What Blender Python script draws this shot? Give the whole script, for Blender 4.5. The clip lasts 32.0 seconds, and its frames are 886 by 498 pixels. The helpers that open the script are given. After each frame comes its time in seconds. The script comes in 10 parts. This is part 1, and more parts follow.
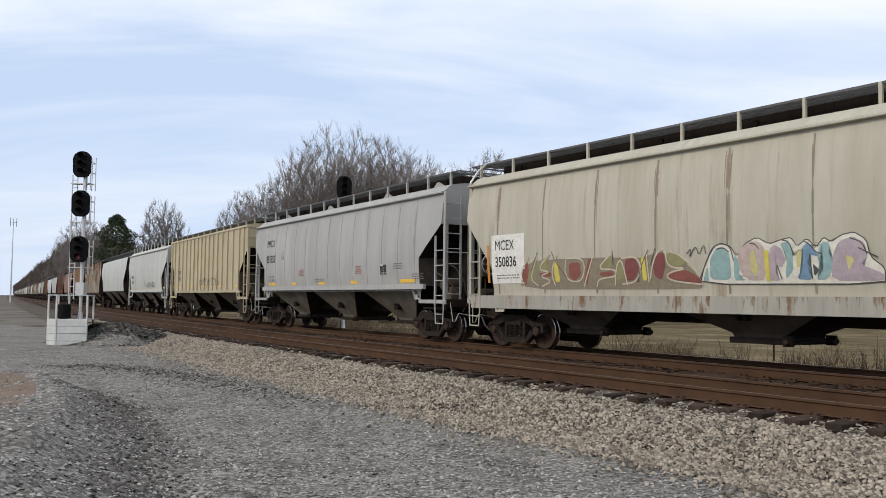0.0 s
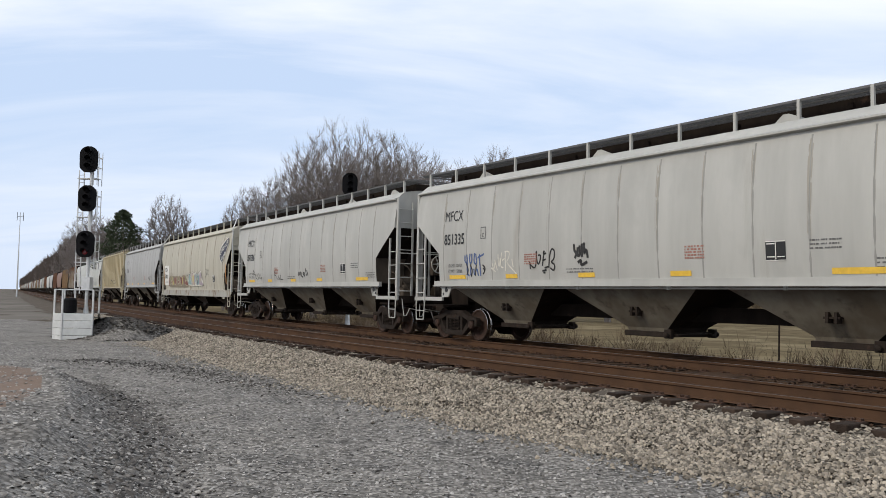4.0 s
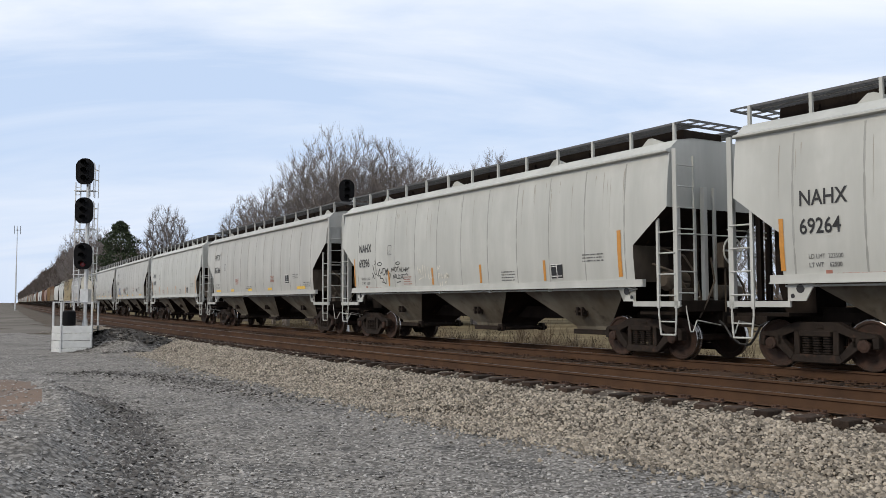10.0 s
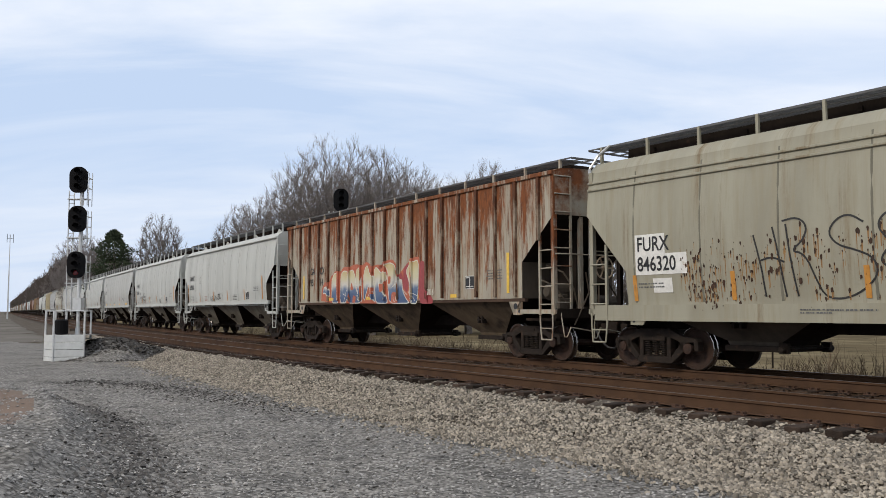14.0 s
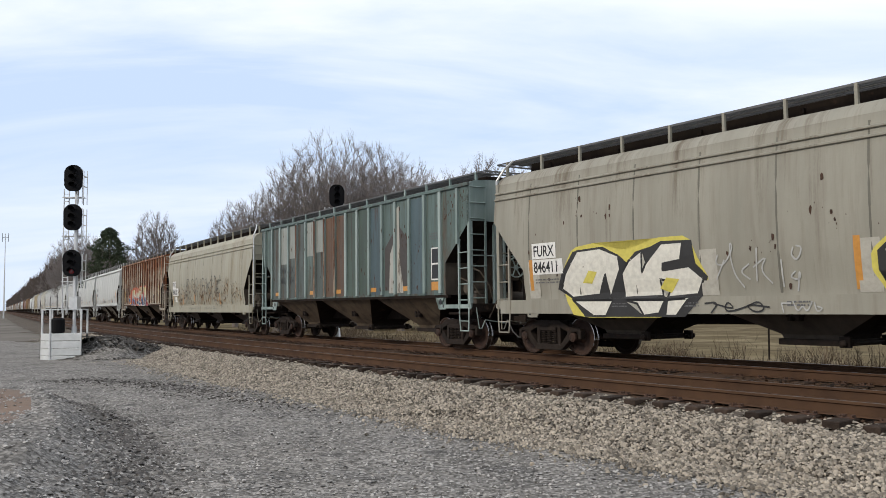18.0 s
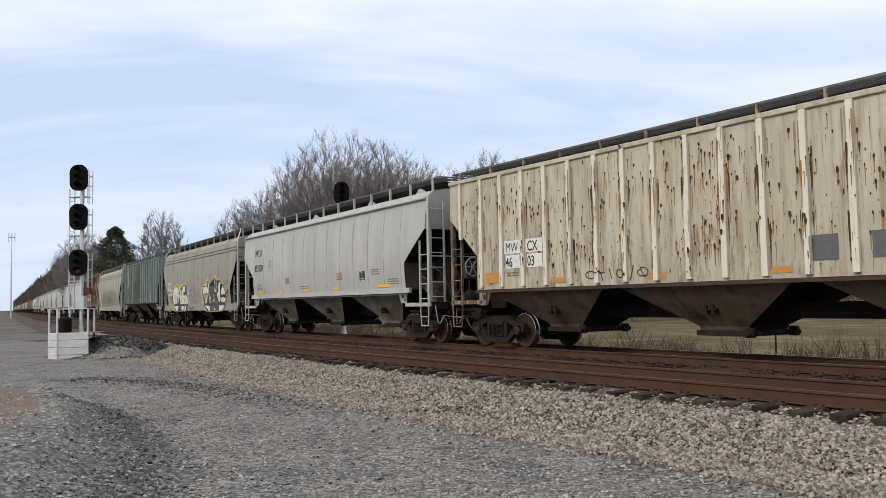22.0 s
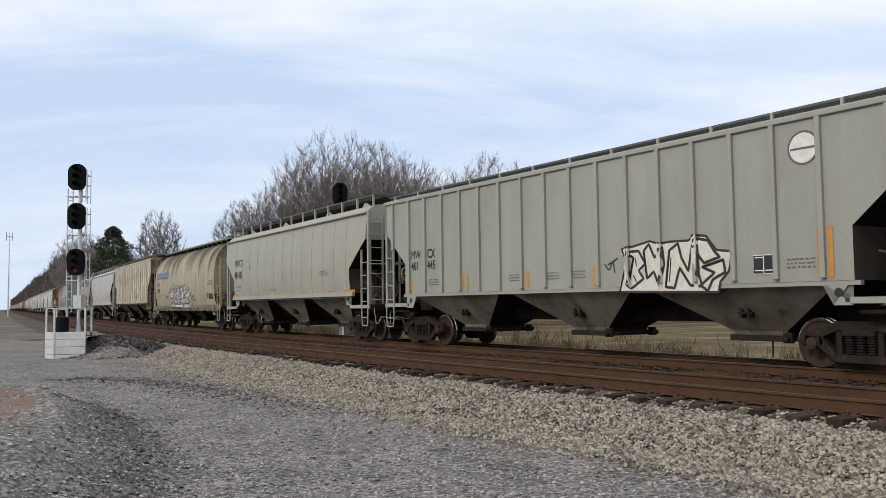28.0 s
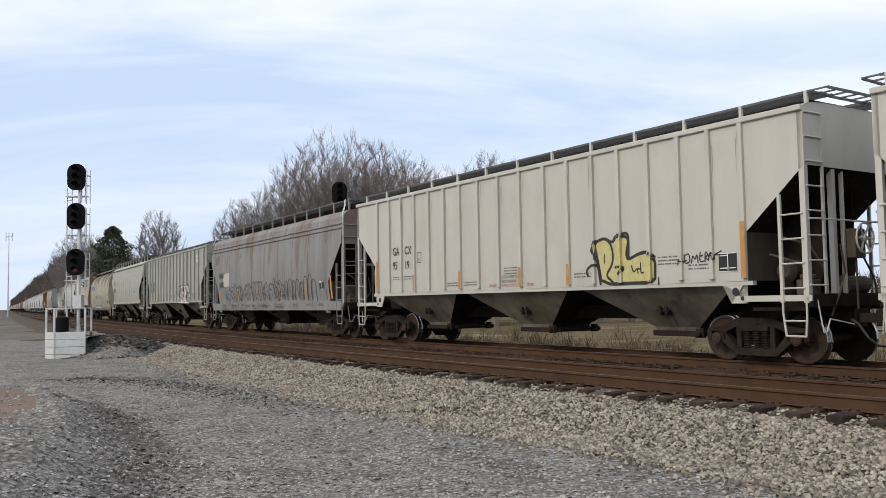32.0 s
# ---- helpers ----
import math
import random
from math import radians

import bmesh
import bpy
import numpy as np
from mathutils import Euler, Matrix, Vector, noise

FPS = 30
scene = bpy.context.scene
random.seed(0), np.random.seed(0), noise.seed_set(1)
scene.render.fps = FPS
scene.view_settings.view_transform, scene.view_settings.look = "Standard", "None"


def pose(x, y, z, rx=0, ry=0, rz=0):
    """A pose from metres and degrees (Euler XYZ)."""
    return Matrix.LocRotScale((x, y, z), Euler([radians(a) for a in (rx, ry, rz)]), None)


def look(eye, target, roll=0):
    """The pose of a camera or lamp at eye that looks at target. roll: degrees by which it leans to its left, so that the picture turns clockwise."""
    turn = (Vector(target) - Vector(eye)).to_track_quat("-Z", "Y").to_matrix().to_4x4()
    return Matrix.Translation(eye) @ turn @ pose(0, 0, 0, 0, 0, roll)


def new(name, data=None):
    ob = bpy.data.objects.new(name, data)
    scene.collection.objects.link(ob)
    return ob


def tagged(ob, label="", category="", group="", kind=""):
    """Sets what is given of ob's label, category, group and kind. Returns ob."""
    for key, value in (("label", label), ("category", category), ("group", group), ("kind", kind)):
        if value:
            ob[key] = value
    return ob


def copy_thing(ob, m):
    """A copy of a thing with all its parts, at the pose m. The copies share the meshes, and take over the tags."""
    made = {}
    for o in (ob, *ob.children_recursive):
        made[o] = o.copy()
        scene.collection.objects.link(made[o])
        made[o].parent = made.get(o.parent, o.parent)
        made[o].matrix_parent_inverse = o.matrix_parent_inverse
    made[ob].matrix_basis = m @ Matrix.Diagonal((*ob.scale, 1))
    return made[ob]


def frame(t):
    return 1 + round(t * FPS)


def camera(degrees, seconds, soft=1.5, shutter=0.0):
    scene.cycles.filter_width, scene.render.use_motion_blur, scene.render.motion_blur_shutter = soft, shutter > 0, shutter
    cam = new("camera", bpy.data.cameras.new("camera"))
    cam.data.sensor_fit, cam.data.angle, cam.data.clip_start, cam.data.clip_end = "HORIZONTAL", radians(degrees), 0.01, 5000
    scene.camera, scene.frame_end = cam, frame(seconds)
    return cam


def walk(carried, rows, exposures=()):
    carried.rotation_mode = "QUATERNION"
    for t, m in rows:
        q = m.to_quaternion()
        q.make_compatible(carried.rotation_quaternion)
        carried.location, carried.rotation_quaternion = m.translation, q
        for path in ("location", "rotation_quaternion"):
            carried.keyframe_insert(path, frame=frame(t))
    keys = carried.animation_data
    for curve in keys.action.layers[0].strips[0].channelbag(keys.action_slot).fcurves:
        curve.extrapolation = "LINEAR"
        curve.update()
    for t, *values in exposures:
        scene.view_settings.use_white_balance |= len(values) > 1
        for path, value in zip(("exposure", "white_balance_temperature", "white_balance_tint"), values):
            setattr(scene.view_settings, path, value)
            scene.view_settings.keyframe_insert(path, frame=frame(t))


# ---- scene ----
EYE = 1.243
cam = camera(55.19, 32.0, soft=0.75)
PATH = [
    (0, pose(0, 0, EYE, 93.42, -0.65, 0.18)),
    (0.5, pose(0, 0, EYE, 93.45, -0.76, 0.30)),
    (1, pose(0, 0, EYE, 93.41, -0.88, 0.34)),
    (1.5, pose(0, 0, EYE, 93.37, -0.98, 0.49)),
    (2, pose(0, 0, EYE, 93.33, -0.88, 0.43)),
    (2.5, pose(0, 0, EYE, 93.24, -0.85, 0.38)),
    (3, pose(0, 0, EYE, 93.19, -1.14, 0.46)),
    (3.5, pose(0, 0, EYE, 93.20, -1.17, 0.50)),
    (5.5, pose(0, 0, EYE, 93.34, -0.40, 0.26)),
    (6, pose(0, 0, EYE, 93.32, -0.26, 0.12)),
    (6.5, pose(0, 0, EYE, 93.56, -0.46, 0.13)),
    (7, pose(0, 0, EYE, 93.75, -0.50, 0.22)),
    (7.5, pose(0, 0, EYE, 93.76, -0.54, 0.35)),
    (8, pose(0, 0, EYE, 93.47, -0.38, 0.53)),
    (8.5, pose(0, 0, EYE, 93.56, -0.22, 0.66)),
    (9, pose(0, 0, EYE, 93.77, -0.13, 0.67)),
    (9.5, pose(0, 0, EYE, 93.76, 0.16, 0.60)),
    (10, pose(0, 0, EYE, 93.55, 0.12, 0.45)),
    (10.5, pose(0, 0, EYE, 93.61, 0.22, 0.26)),
    (11, pose(0, 0, EYE, 93.60, 0.04, 0.11)),
    (11.5, pose(0, 0, EYE, 93.96, -0.16, 0.27)),
    (12, pose(0, 0, EYE, 94.41, 0.04, 0.39)),
    (12.5, pose(0, 0, EYE, 94.42, 0.01, 0.37)),
    (13, pose(0, 0, EYE, 94.41, 0.04, 0.31)),
    (13.5, pose(0, 0, EYE, 94.26, 0.12, 0.06)),
    (14, pose(0, 0, EYE, 94.18, 0.03, 0.05)),
    (14.5, pose(0, 0, EYE, 93.87, 0.20, 0.04)),
    (16.5, pose(0, 0, EYE, 93.67, 0.95, 0.04)),
    (17, pose(0, 0, EYE, 93.74, 0.71, 0.08)),
    (17.5, pose(0, 0, EYE, 93.73, 0.64, -0.01)),
    (18, pose(0, 0, EYE, 93.84, 0.58, -0.16)),
    (18.5, pose(0, 0, EYE, 93.83, 0.48, -0.12)),
    (19, pose(0, 0, EYE, 93.75, 0.49, -0.10)),
    (19.5, pose(0, 0, EYE, 93.67, 0.39, -0.30)),
    (20, pose(0, 0, EYE, 93.67, 0.02, -0.28)),
    (20.5, pose(0, 0, EYE, 93.85, 0.31, -0.33)),
    (21, pose(0, 0, EYE, 93.68, 0.78, -0.18)),
    (21.5, pose(0, 0, EYE, 93.68, 0.80, 0.04)),
    (22, pose(0, 0, EYE, 93.59, 1.06, 0.22)),
    (22.5, pose(0, 0, EYE, 93.86, 1.14, 0.44)),
    (23, pose(0, 0, EYE, 94.10, 1.14, 0.51)),
    (23.5, pose(0, 0, EYE, 94.03, 1.33, 0.49)),
    (24, pose(0, 0, EYE, 94.01, 1.25, 0.44)),
    (24.5, pose(0, 0, EYE, 93.90, 1.46, 0.29)),
    (25, pose(0, 0, EYE, 93.85, 1.38, 0.13)),
    (25.5, pose(0, 0, EYE, 93.92, 1.28, 0.12)),
    (27.5, pose(0, 0, EYE, 93.86, 0.88, 0.09)),
    (28, pose(0, 0, EYE, 93.71, 0.69, 0.07)),
    (28.5, pose(0, 0, EYE, 93.58, 0.73, 0.11)),
    (29, pose(0, 0, EYE, 93.53, 0.87, 0.12)),
    (29.5, pose(0, 0, EYE, 93.53, 0.73, 0.13)),
    (30, pose(0, 0, EYE, 93.48, 0.81, 0.13)),
    (30.5, pose(0, 0, EYE, 93.49, 0.83, 0.01)),
    (31, pose(0, 0, EYE, 93.52, 0.88, 0.06)),
    (31.5, pose(0, 0, EYE, 93.55, 0.96, 0.00)),
    (32, pose(0, 0, EYE, 93.62, 0.90, 0.06)),
]
# the camera's own exposure drifts a little as light and dark cars fill the view
walk(cam, PATH, [(0.0, -0.06), (2.0, -0.06), (3.0, -0.02), (6.0, -0.08), (9.0, -0.06), (13.0, -0.14), (14.5, -0.06), (17.0, 0.13), (18.0, 0.05), (19.0, -0.03), (20.0, 0.03), (22.0, -0.05), (24.0, -0.1), (25.0, -0.12), (28.0, -0.08), (30.0, 0.0), (31.0, 0.08), (32.0, 0.0)])

# ---- world, sun ----
SUN_EL, SUN_AZ = 34.0, 232.0          # degrees; azimuth clockwise from +Y
world = bpy.data.worlds.new("sky")
scene.world = world
world.use_nodes = True


def build_sky():
    nt = world.node_tree
    nt.nodes.clear()
    N, L = nt.nodes.new, nt.links.new
    out, bg = N("ShaderNodeOutputWorld"), N("ShaderNodeBackground")
    sky = N("ShaderNodeTexSky")
    sky.sky_type, sky.sun_disc = "NISHITA", False
    sky.sun_elevation, sky.sun_rotation = radians(SUN_EL), radians(SUN_AZ)
    sky.air_density, sky.dust_density, sky.ozone_density = 1.0, 0.6, 2.0
    tc, sep = N("ShaderNodeTexCoord"), N("ShaderNodeSeparateXYZ")
    L(tc.outputs["Generated"], sep.inputs[0])
    # thin cloud sheet: the direction is carried on to a flat layer overhead
    lift = N("ShaderNodeMath")
    lift.operation = "MAXIMUM"
    lift.inputs[1].default_value = 0.04
    L(sep.outputs["Z"], lift.inputs[0])
    lift2 = N("ShaderNodeMath")
    lift2.inputs[1].default_value = 0.22
    L(lift.outputs[0], lift2.inputs[0])
    div = N("ShaderNodeVectorMath")
    div.operation = "DIVIDE"
    comb = N("ShaderNodeCombineXYZ")
    for i in range(3):
        L(lift2.outputs[0], comb.inputs[i])
    L(tc.outputs["Generated"], div.inputs[0])
    L(comb.outputs[0], div.inputs[1])
    mp = N("ShaderNodeMapping")
    mp.inputs["Rotation"].default_value = (0, 0, radians(-14))
    mp.inputs["Scale"].default_value = (0.42, 1.1, 0.0)
    mp.inputs["Location"].default_value = (1.7, 0.35, 0)
    L(div.outputs[0], mp.inputs[0])
    n1, n2 = N("ShaderNodeTexNoise"), N("ShaderNodeTexNoise")
    for n, s, d, r in ((n1, 1.35, 9, 0.56), (n2, 0.5, 3, 0.5)):
        n.inputs["Scale"].default_value, n.inputs["Detail"].default_value = s, d
        n.inputs["Roughness"].default_value = r
        L(mp.outputs[0], n.inputs["Vector"])
    n1.inputs["Distortion"].default_value = 0.5
    add = N("ShaderNodeMath")
    add.operation = "MULTIPLY_ADD"
    add.inputs[1].default_value = 0.7
    L(n2.outputs["Fac"], add.inputs[0])
    L(n1.outputs["Fac"], add.inputs[2])
    ramp = N("ShaderNodeValToRGB")
    e = ramp.color_ramp.elements
    e[0].position, e[0].color = 0.64, (0, 0, 0, 1)
    e[1].position, e[1].color = 0.98, (1, 1, 1, 1)
    L(add.outputs[0], ramp.inputs[0])
    # the sheet thickens towards the horizon, where one looks along it
    haze = N("ShaderNodeMapRange")
    haze.inputs["From Min"].default_value, haze.inputs["From Max"].default_value = 0.0, 0.75
    haze.inputs["To Min"].default_value, haze.inputs["To Max"].default_value = 0.16, 0.05
    L(sep.outputs["Z"], haze.inputs["Value"])
    cover = N("ShaderNodeMath")
    cover.operation, cover.use_clamp = "MULTIPLY_ADD", True
    cover.inputs[1].default_value = 0.8
    L(ramp.outputs["Color"], cover.inputs[0])
    L(haze.outputs["Result"], cover.inputs[2])
    mix = N("ShaderNodeMix")
    mix.data_type = "RGBA"
    L(cover.outputs[0], mix.inputs["Factor"])
    # clear air between the clouds
    air = N("ShaderNodeMix")
    air.data_type = "RGBA"
    air.inputs["Factor"].default_value = 0.88
    L(sky.outputs[0], air.inputs["A"])
    air.inputs["B"].default_value = (5.1, 6.6, 9.1, 1)
    L(air.outputs["Result"], mix.inputs["A"])
    # low cloud is greyer, seen through more air
    tone, rise = N("ShaderNodeMix"), N("ShaderNodeMapRange")
    tone.data_type = "RGBA"
    tone.inputs["A"].default_value, tone.inputs["B"].default_value = (6.9, 7.7, 9.1, 1), (11.0, 10.9, 10.9, 1)
    rise.inputs["From Max"].default_value = 0.34
    L(sep.outputs["Z"], rise.inputs["Value"])
    L(rise.outputs["Result"], tone.inputs["Factor"])
    L(tone.outputs["Result"], mix.inputs["B"])
    L(mix.outputs["Result"], bg.inputs["Color"])
    bg.inputs["Strength"].default_value = 0.112
    L(bg.outputs[0], out.inputs["Surface"])


build_sky()
sun = new("sun", bpy.data.lights.new("sun", "SUN"))
sun.data.energy, sun.data.angle, sun.data.color = 1.75, radians(11), (1.0, 0.88, 0.72)
az, el = radians(SUN_AZ), radians(SUN_EL)
sun.matrix_world = look((math.sin(az) * math.cos(el) * 50, math.cos(az) * math.cos(el) * 50, math.sin(el) * 50), (0, 0, 0))
scene.view_settings.exposure = 0.0


# ---- materials ----
def shade(name, color, color2=None, rough=0.7, metal=0.0, scale=4.0, streak=1.0, mixat=(0.35, 0.7), wear=None, wear_at=(0.62, 0.7),
          wear_scale=3.0, wear_streak=1.0, bump=0.15, bump_scale=40.0, dirt=None, dirt_at=(0.5, 0.75), top=None, rand=0.0, speck=None, island=0.0, sheen=0.5):
    """A painted, rusty, stony or wooden surface: two tones by a broad noise, wear by a second, grain by a third."""
    m = bpy.data.materials.new(name)
    m.use_nodes = True
    nt = m.node_tree
    N, L = nt.nodes.new, nt.links.new
    bsdf = nt.nodes["Principled BSDF"]
    tc = N("ShaderNodeTexCoord")
    oi = N("ShaderNodeObjectInfo")
    # every object takes its own stretch of the pattern
    apart = N("ShaderNodeVectorMath")
    apart.operation = "MULTIPLY_ADD"
    apart.inputs[1].default_value = (61.0, 0.0, 0.0)
    L(oi.outputs["Random"], apart.inputs[0])
    L(tc.outputs["Object"], apart.inputs[2])
    spread = apart.outputs[0]

    def noise_at(sc, st, detail=5.0, off=0.0):
        mp = N("ShaderNodeMapping")
        mp.inputs["Scale"].default_value = (sc, sc, sc / st)
        mp.inputs["Location"].default_value = (off, off * 0.7, off * 1.3)
        L(spread, mp.inputs[0])
        n = N("ShaderNodeTexNoise")
        n.inputs["Scale"].default_value, n.inputs["Detail"].default_value = 1.0, detail
        n.inputs["Roughness"].default_value = 0.62
        L(mp.outputs[0], n.inputs["Vector"])
        return n.outputs["Fac"]

    def ramp(fac, a, b):
        r = N("ShaderNodeMapRange")
        r.inputs["From Min"].default_value, r.inputs["From Max"].default_value = a, b
        L(fac, r.inputs["Value"])
        return r.outputs["Result"]

    def blend(fac, a, b):
        x = N("ShaderNodeMix")
        x.data_type = "RGBA"
        L(fac, x.inputs["Factor"])
        for sock, v in (("A", a), ("B", b)):
            if isinstance(v, tuple):
                x.inputs[sock].default_value = (*v, 1)
            else:
                L(v, x.inputs[sock])
        return x.outputs["Result"]

    col = blend(ramp(noise_at(scale, streak), *mixat), color, color2 or tuple(c * 0.8 for c in color))
    if dirt:
        col = blend(ramp(noise_at(0.9, 1.6, 4, 7.0), *dirt_at), col, dirt)
    rough_out = None
    if wear:
        w = noise_at(wear_scale, wear_streak, 7, 3.0)
        if top:
            # runs down from the roof edge: more of it the higher up
            sz, up, sm = N("ShaderNodeSeparateXYZ"), N("ShaderNodeMapRange"), N("ShaderNodeMath")
            L(tc.outputs["Object"], sz.inputs[0])
            L(sz.outputs["Z"], up.inputs["Value"])
            for key, v in zip(("From Min", "From Max", "To Min", "To Max"), top):
                up.inputs[key].default_value = v
            L(w, sm.inputs[0])
            L(up.outputs["Result"], sm.inputs[1])
            w = sm.outputs[0]
        w = ramp(w, *wear_at)
        col = blend(w, col, wear)
        rough_out = w
    if speck:
        vo = N("ShaderNodeTexVoronoi")
        vo.inputs["Scale"].default_value = 19.0
        L(tc.outputs["Object"], vo.inputs["Vector"])
        sx = N("ShaderNodeSeparateXYZ")
        L(vo.outputs["Color"], sx.inputs[0])
        near = ramp(vo.outputs["Distance"], 0.75, 0.3)
        x = N("ShaderNodeMath")
        x.operation = "MULTIPLY"
        x.inputs[1].default_value = 0.6
        L(sx.outputs[0], x.inputs[0])
        r = N("ShaderNodeMapRange")
        r.inputs["To Min"].default_value, r.inputs["To Max"].default_value = 0.58, 1.55
        L(sx.outputs[0], r.inputs["Value"])
        y = N("ShaderNodeMath")
        y.operation = "MULTIPLY"
        L(r.outputs["Result"], y.inputs[0])
        r2 = N("ShaderNodeMapRange")
        r2.inputs["To Min"].default_value = 0.55
        L(near, r2.inputs["Value"])
        L(r2.outputs["Result"], y.inputs[1])
        h2 = N("ShaderNodeHueSaturation")
        L(y.outputs[0], h2.inputs["Value"])
        L(col, h2.inputs["Color"])
        col = h2.outputs["Color"]
    if rand or island:
        hsv = N("ShaderNodeHueSaturation")
        r = N("ShaderNodeMapRange")
        k = rand or island
        r.inputs["To Min"].default_value, r.inputs["To Max"].default_value = 1 - k, 1 + k
        if rand:
            L(oi.outputs["Random"], r.inputs["Value"])
        else:
            geo = N("ShaderNodeNewGeometry")
            L(geo.outputs["Random Per Island"], r.inputs["Value"])
        L(r.outputs["Result"], hsv.inputs["Value"])
        L(col, hsv.inputs["Color"])
        col = hsv.outputs["Color"]
    L(col, bsdf.inputs["Base Color"])
    bsdf.inputs["Roughness"].default_value, bsdf.inputs["Metallic"].default_value = rough, metal
    bsdf.inputs["Specular IOR Level"].default_value = sheen
    if bump:
        b = N("ShaderNodeBump")
        b.inputs["Strength"].default_value, b.inputs["Distance"].default_value = bump, 0.02
        L(noise_at(bump_scale, 1.0, 4), b.inputs["Height"])
        L(b.outputs[0], bsdf.inputs["Normal"])
    return m


def plain(name, color, rough=0.6, metal=0.0):
    return shade(name, color, tuple(c * 0.78 for c in color), rough, metal, scale=9, bump=0.08)


plank_m = shade("dull grey walkway plate", (0.2, 0.2, 0.195), (0.13, 0.13, 0.125), 0.7, scale=3, bump=0.1)
ballast_m = shade("ballast stone", (0.3, 0.262, 0.208), (0.18, 0.154, 0.12), 0.9, scale=3, bump=0.5, bump_scale=60, island=0.68)
# darker than the stones: shade in the gaps between them is put in here
bed_m = shade("ballast bed", (0.12, 0.102, 0.084), (0.05, 0.042, 0.034), 1.0, sheen=0.05, scale=26, bump=1.0, bump_scale=22, dirt=(0.14, 0.12, 0.1))
gravel_m = shade("grey gravel", (0.272, 0.257, 0.235), (0.172, 0.162, 0.148), 1.0, sheen=0.08, scale=0.7, wear=(0.1, 0.097, 0.094), wear_scale=1.1, wear_at=(0.54, 0.74),
                 bump=1.0, bump_scale=26, dirt=(0.245, 0.23, 0.208), dirt_at=(0.48, 0.62), speck=(0.05, 0.36))
clod_m = shade("dark spoil clods", (0.075, 0.068, 0.062), (0.125, 0.116, 0.106), 0.95, scale=6, bump=0.5, island=0.5)
fill_m = shade("dark fill stone", (0.085, 0.078, 0.07), (0.05, 0.046, 0.042), 0.95, sheen=0.2, scale=6, bump=0.4, island=0.5)
stain_m = shade("rust-stained ballast", (0.076, 0.046, 0.029), (0.048, 0.03, 0.02), 0.95, sheen=0.2, scale=12, bump=0.6, bump_scale=22, island=0.25)
pebble_m = shade("gravel pebble", (0.335, 0.32, 0.298), (0.165, 0.156, 0.144), 0.9, scale=9, bump=0.3, island=0.55)
far_dirt_m = shade("trodden grey dirt", (0.19, 0.175, 0.157), (0.12, 0.11, 0.096), 1.0, sheen=0.0, scale=0.12, streak=0.4, wear=(0.075, 0.062, 0.045), wear_at=(0.55, 0.65), wear_scale=0.3, bump=0.8, bump_scale=4)
earth_m = shade("brown earth", (0.17, 0.118, 0.085), (0.125, 0.095, 0.075), 0.95, scale=1.5, bump=0.8, bump_scale=14)
grass_m = shade("straw grass", (0.16, 0.128, 0.078), (0.1, 0.08, 0.05), 1.0, sheen=0.0, scale=0.09, streak=0.4, wear=(0.215, 0.178, 0.112), wear_scale=0.22, wear_at=(0.5, 0.66), bump=0.8, bump_scale=6, dirt=(0.075, 0.064, 0.042), dirt_at=(0.53, 0.68))
rail_m = shade("rusty rail", (0.078, 0.043, 0.0245), (0.053, 0.03, 0.019), 0.85, 0.0, sheen=0.15, scale=2, bump=0.15, dirt=(0.088, 0.048, 0.027))
tread_m = shade("worn rail head", (0.13, 0.1, 0.08), (0.07, 0.05, 0.04), 0.5, 0.5, scale=5, bump=0.05)
tie_m = shade("dark timber tie", (0.03, 0.021, 0.016), (0.055, 0.038, 0.028), 0.9, sheen=0.2, scale=7, bump=0.7, bump_scale=30, rand=0.45)
plate_m = shade("rusted tie plate", (0.085, 0.042, 0.024), (0.045, 0.026, 0.018), 0.9, 0.0, scale=14, bump=0.4)
truck_m = shade("greasy cast steel", (0.018, 0.014, 0.012), (0.032, 0.024, 0.019), 0.8, 0.0, sheen=0.15, scale=5, bump=0.35, wear=(0.07, 0.04, 0.027), wear_at=(0.6, 0.75), wear_scale=4)
wheel_m = shade("rusty wheel", (0.055, 0.032, 0.024), (0.032, 0.023, 0.019), 0.8, 0.0, sheen=0.2, scale=6, bump=0.25)
tread2_m = plain("polished wheel tread", (0.36, 0.35, 0.34), 0.25, 1.0)
# sooty steel, also put on downward slopes as painted shade
grime_shade_m = shade("sooty shaded steel", (0.014, 0.011, 0.0095), (0.026, 0.02, 0.016), 0.95, 0.0, sheen=0.08, scale=2.2, streak=2.5, bump=0.25, wear=(0.06, 0.037, 0.025), wear_at=(0.62, 0.78))
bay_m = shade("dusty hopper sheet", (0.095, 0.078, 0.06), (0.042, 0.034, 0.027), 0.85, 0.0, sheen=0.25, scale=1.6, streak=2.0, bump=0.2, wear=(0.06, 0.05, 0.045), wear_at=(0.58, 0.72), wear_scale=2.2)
grate_m = shade("galvanised grating", (0.13, 0.13, 0.13), (0.08, 0.08, 0.08), 0.65, 0.4, scale=7)
brown_bay_m = shade("rust-stained hopper sheet", (0.12, 0.09, 0.06), (0.07, 0.05, 0.034), 0.85, 0.0, sheen=0.2, scale=1.8, streak=2.0, bump=0.2, wear=(0.03, 0.022, 0.018), wear_at=(0.52, 0.7), wear_scale=1.6, dirt=(0.055, 0.039, 0.028))
sill_rust_m = shade("rust-brown sill", (0.085, 0.052, 0.035), (0.05, 0.033, 0.025), 0.85, sheen=0.2, scale=3, streak=0.3, bump=0.2)
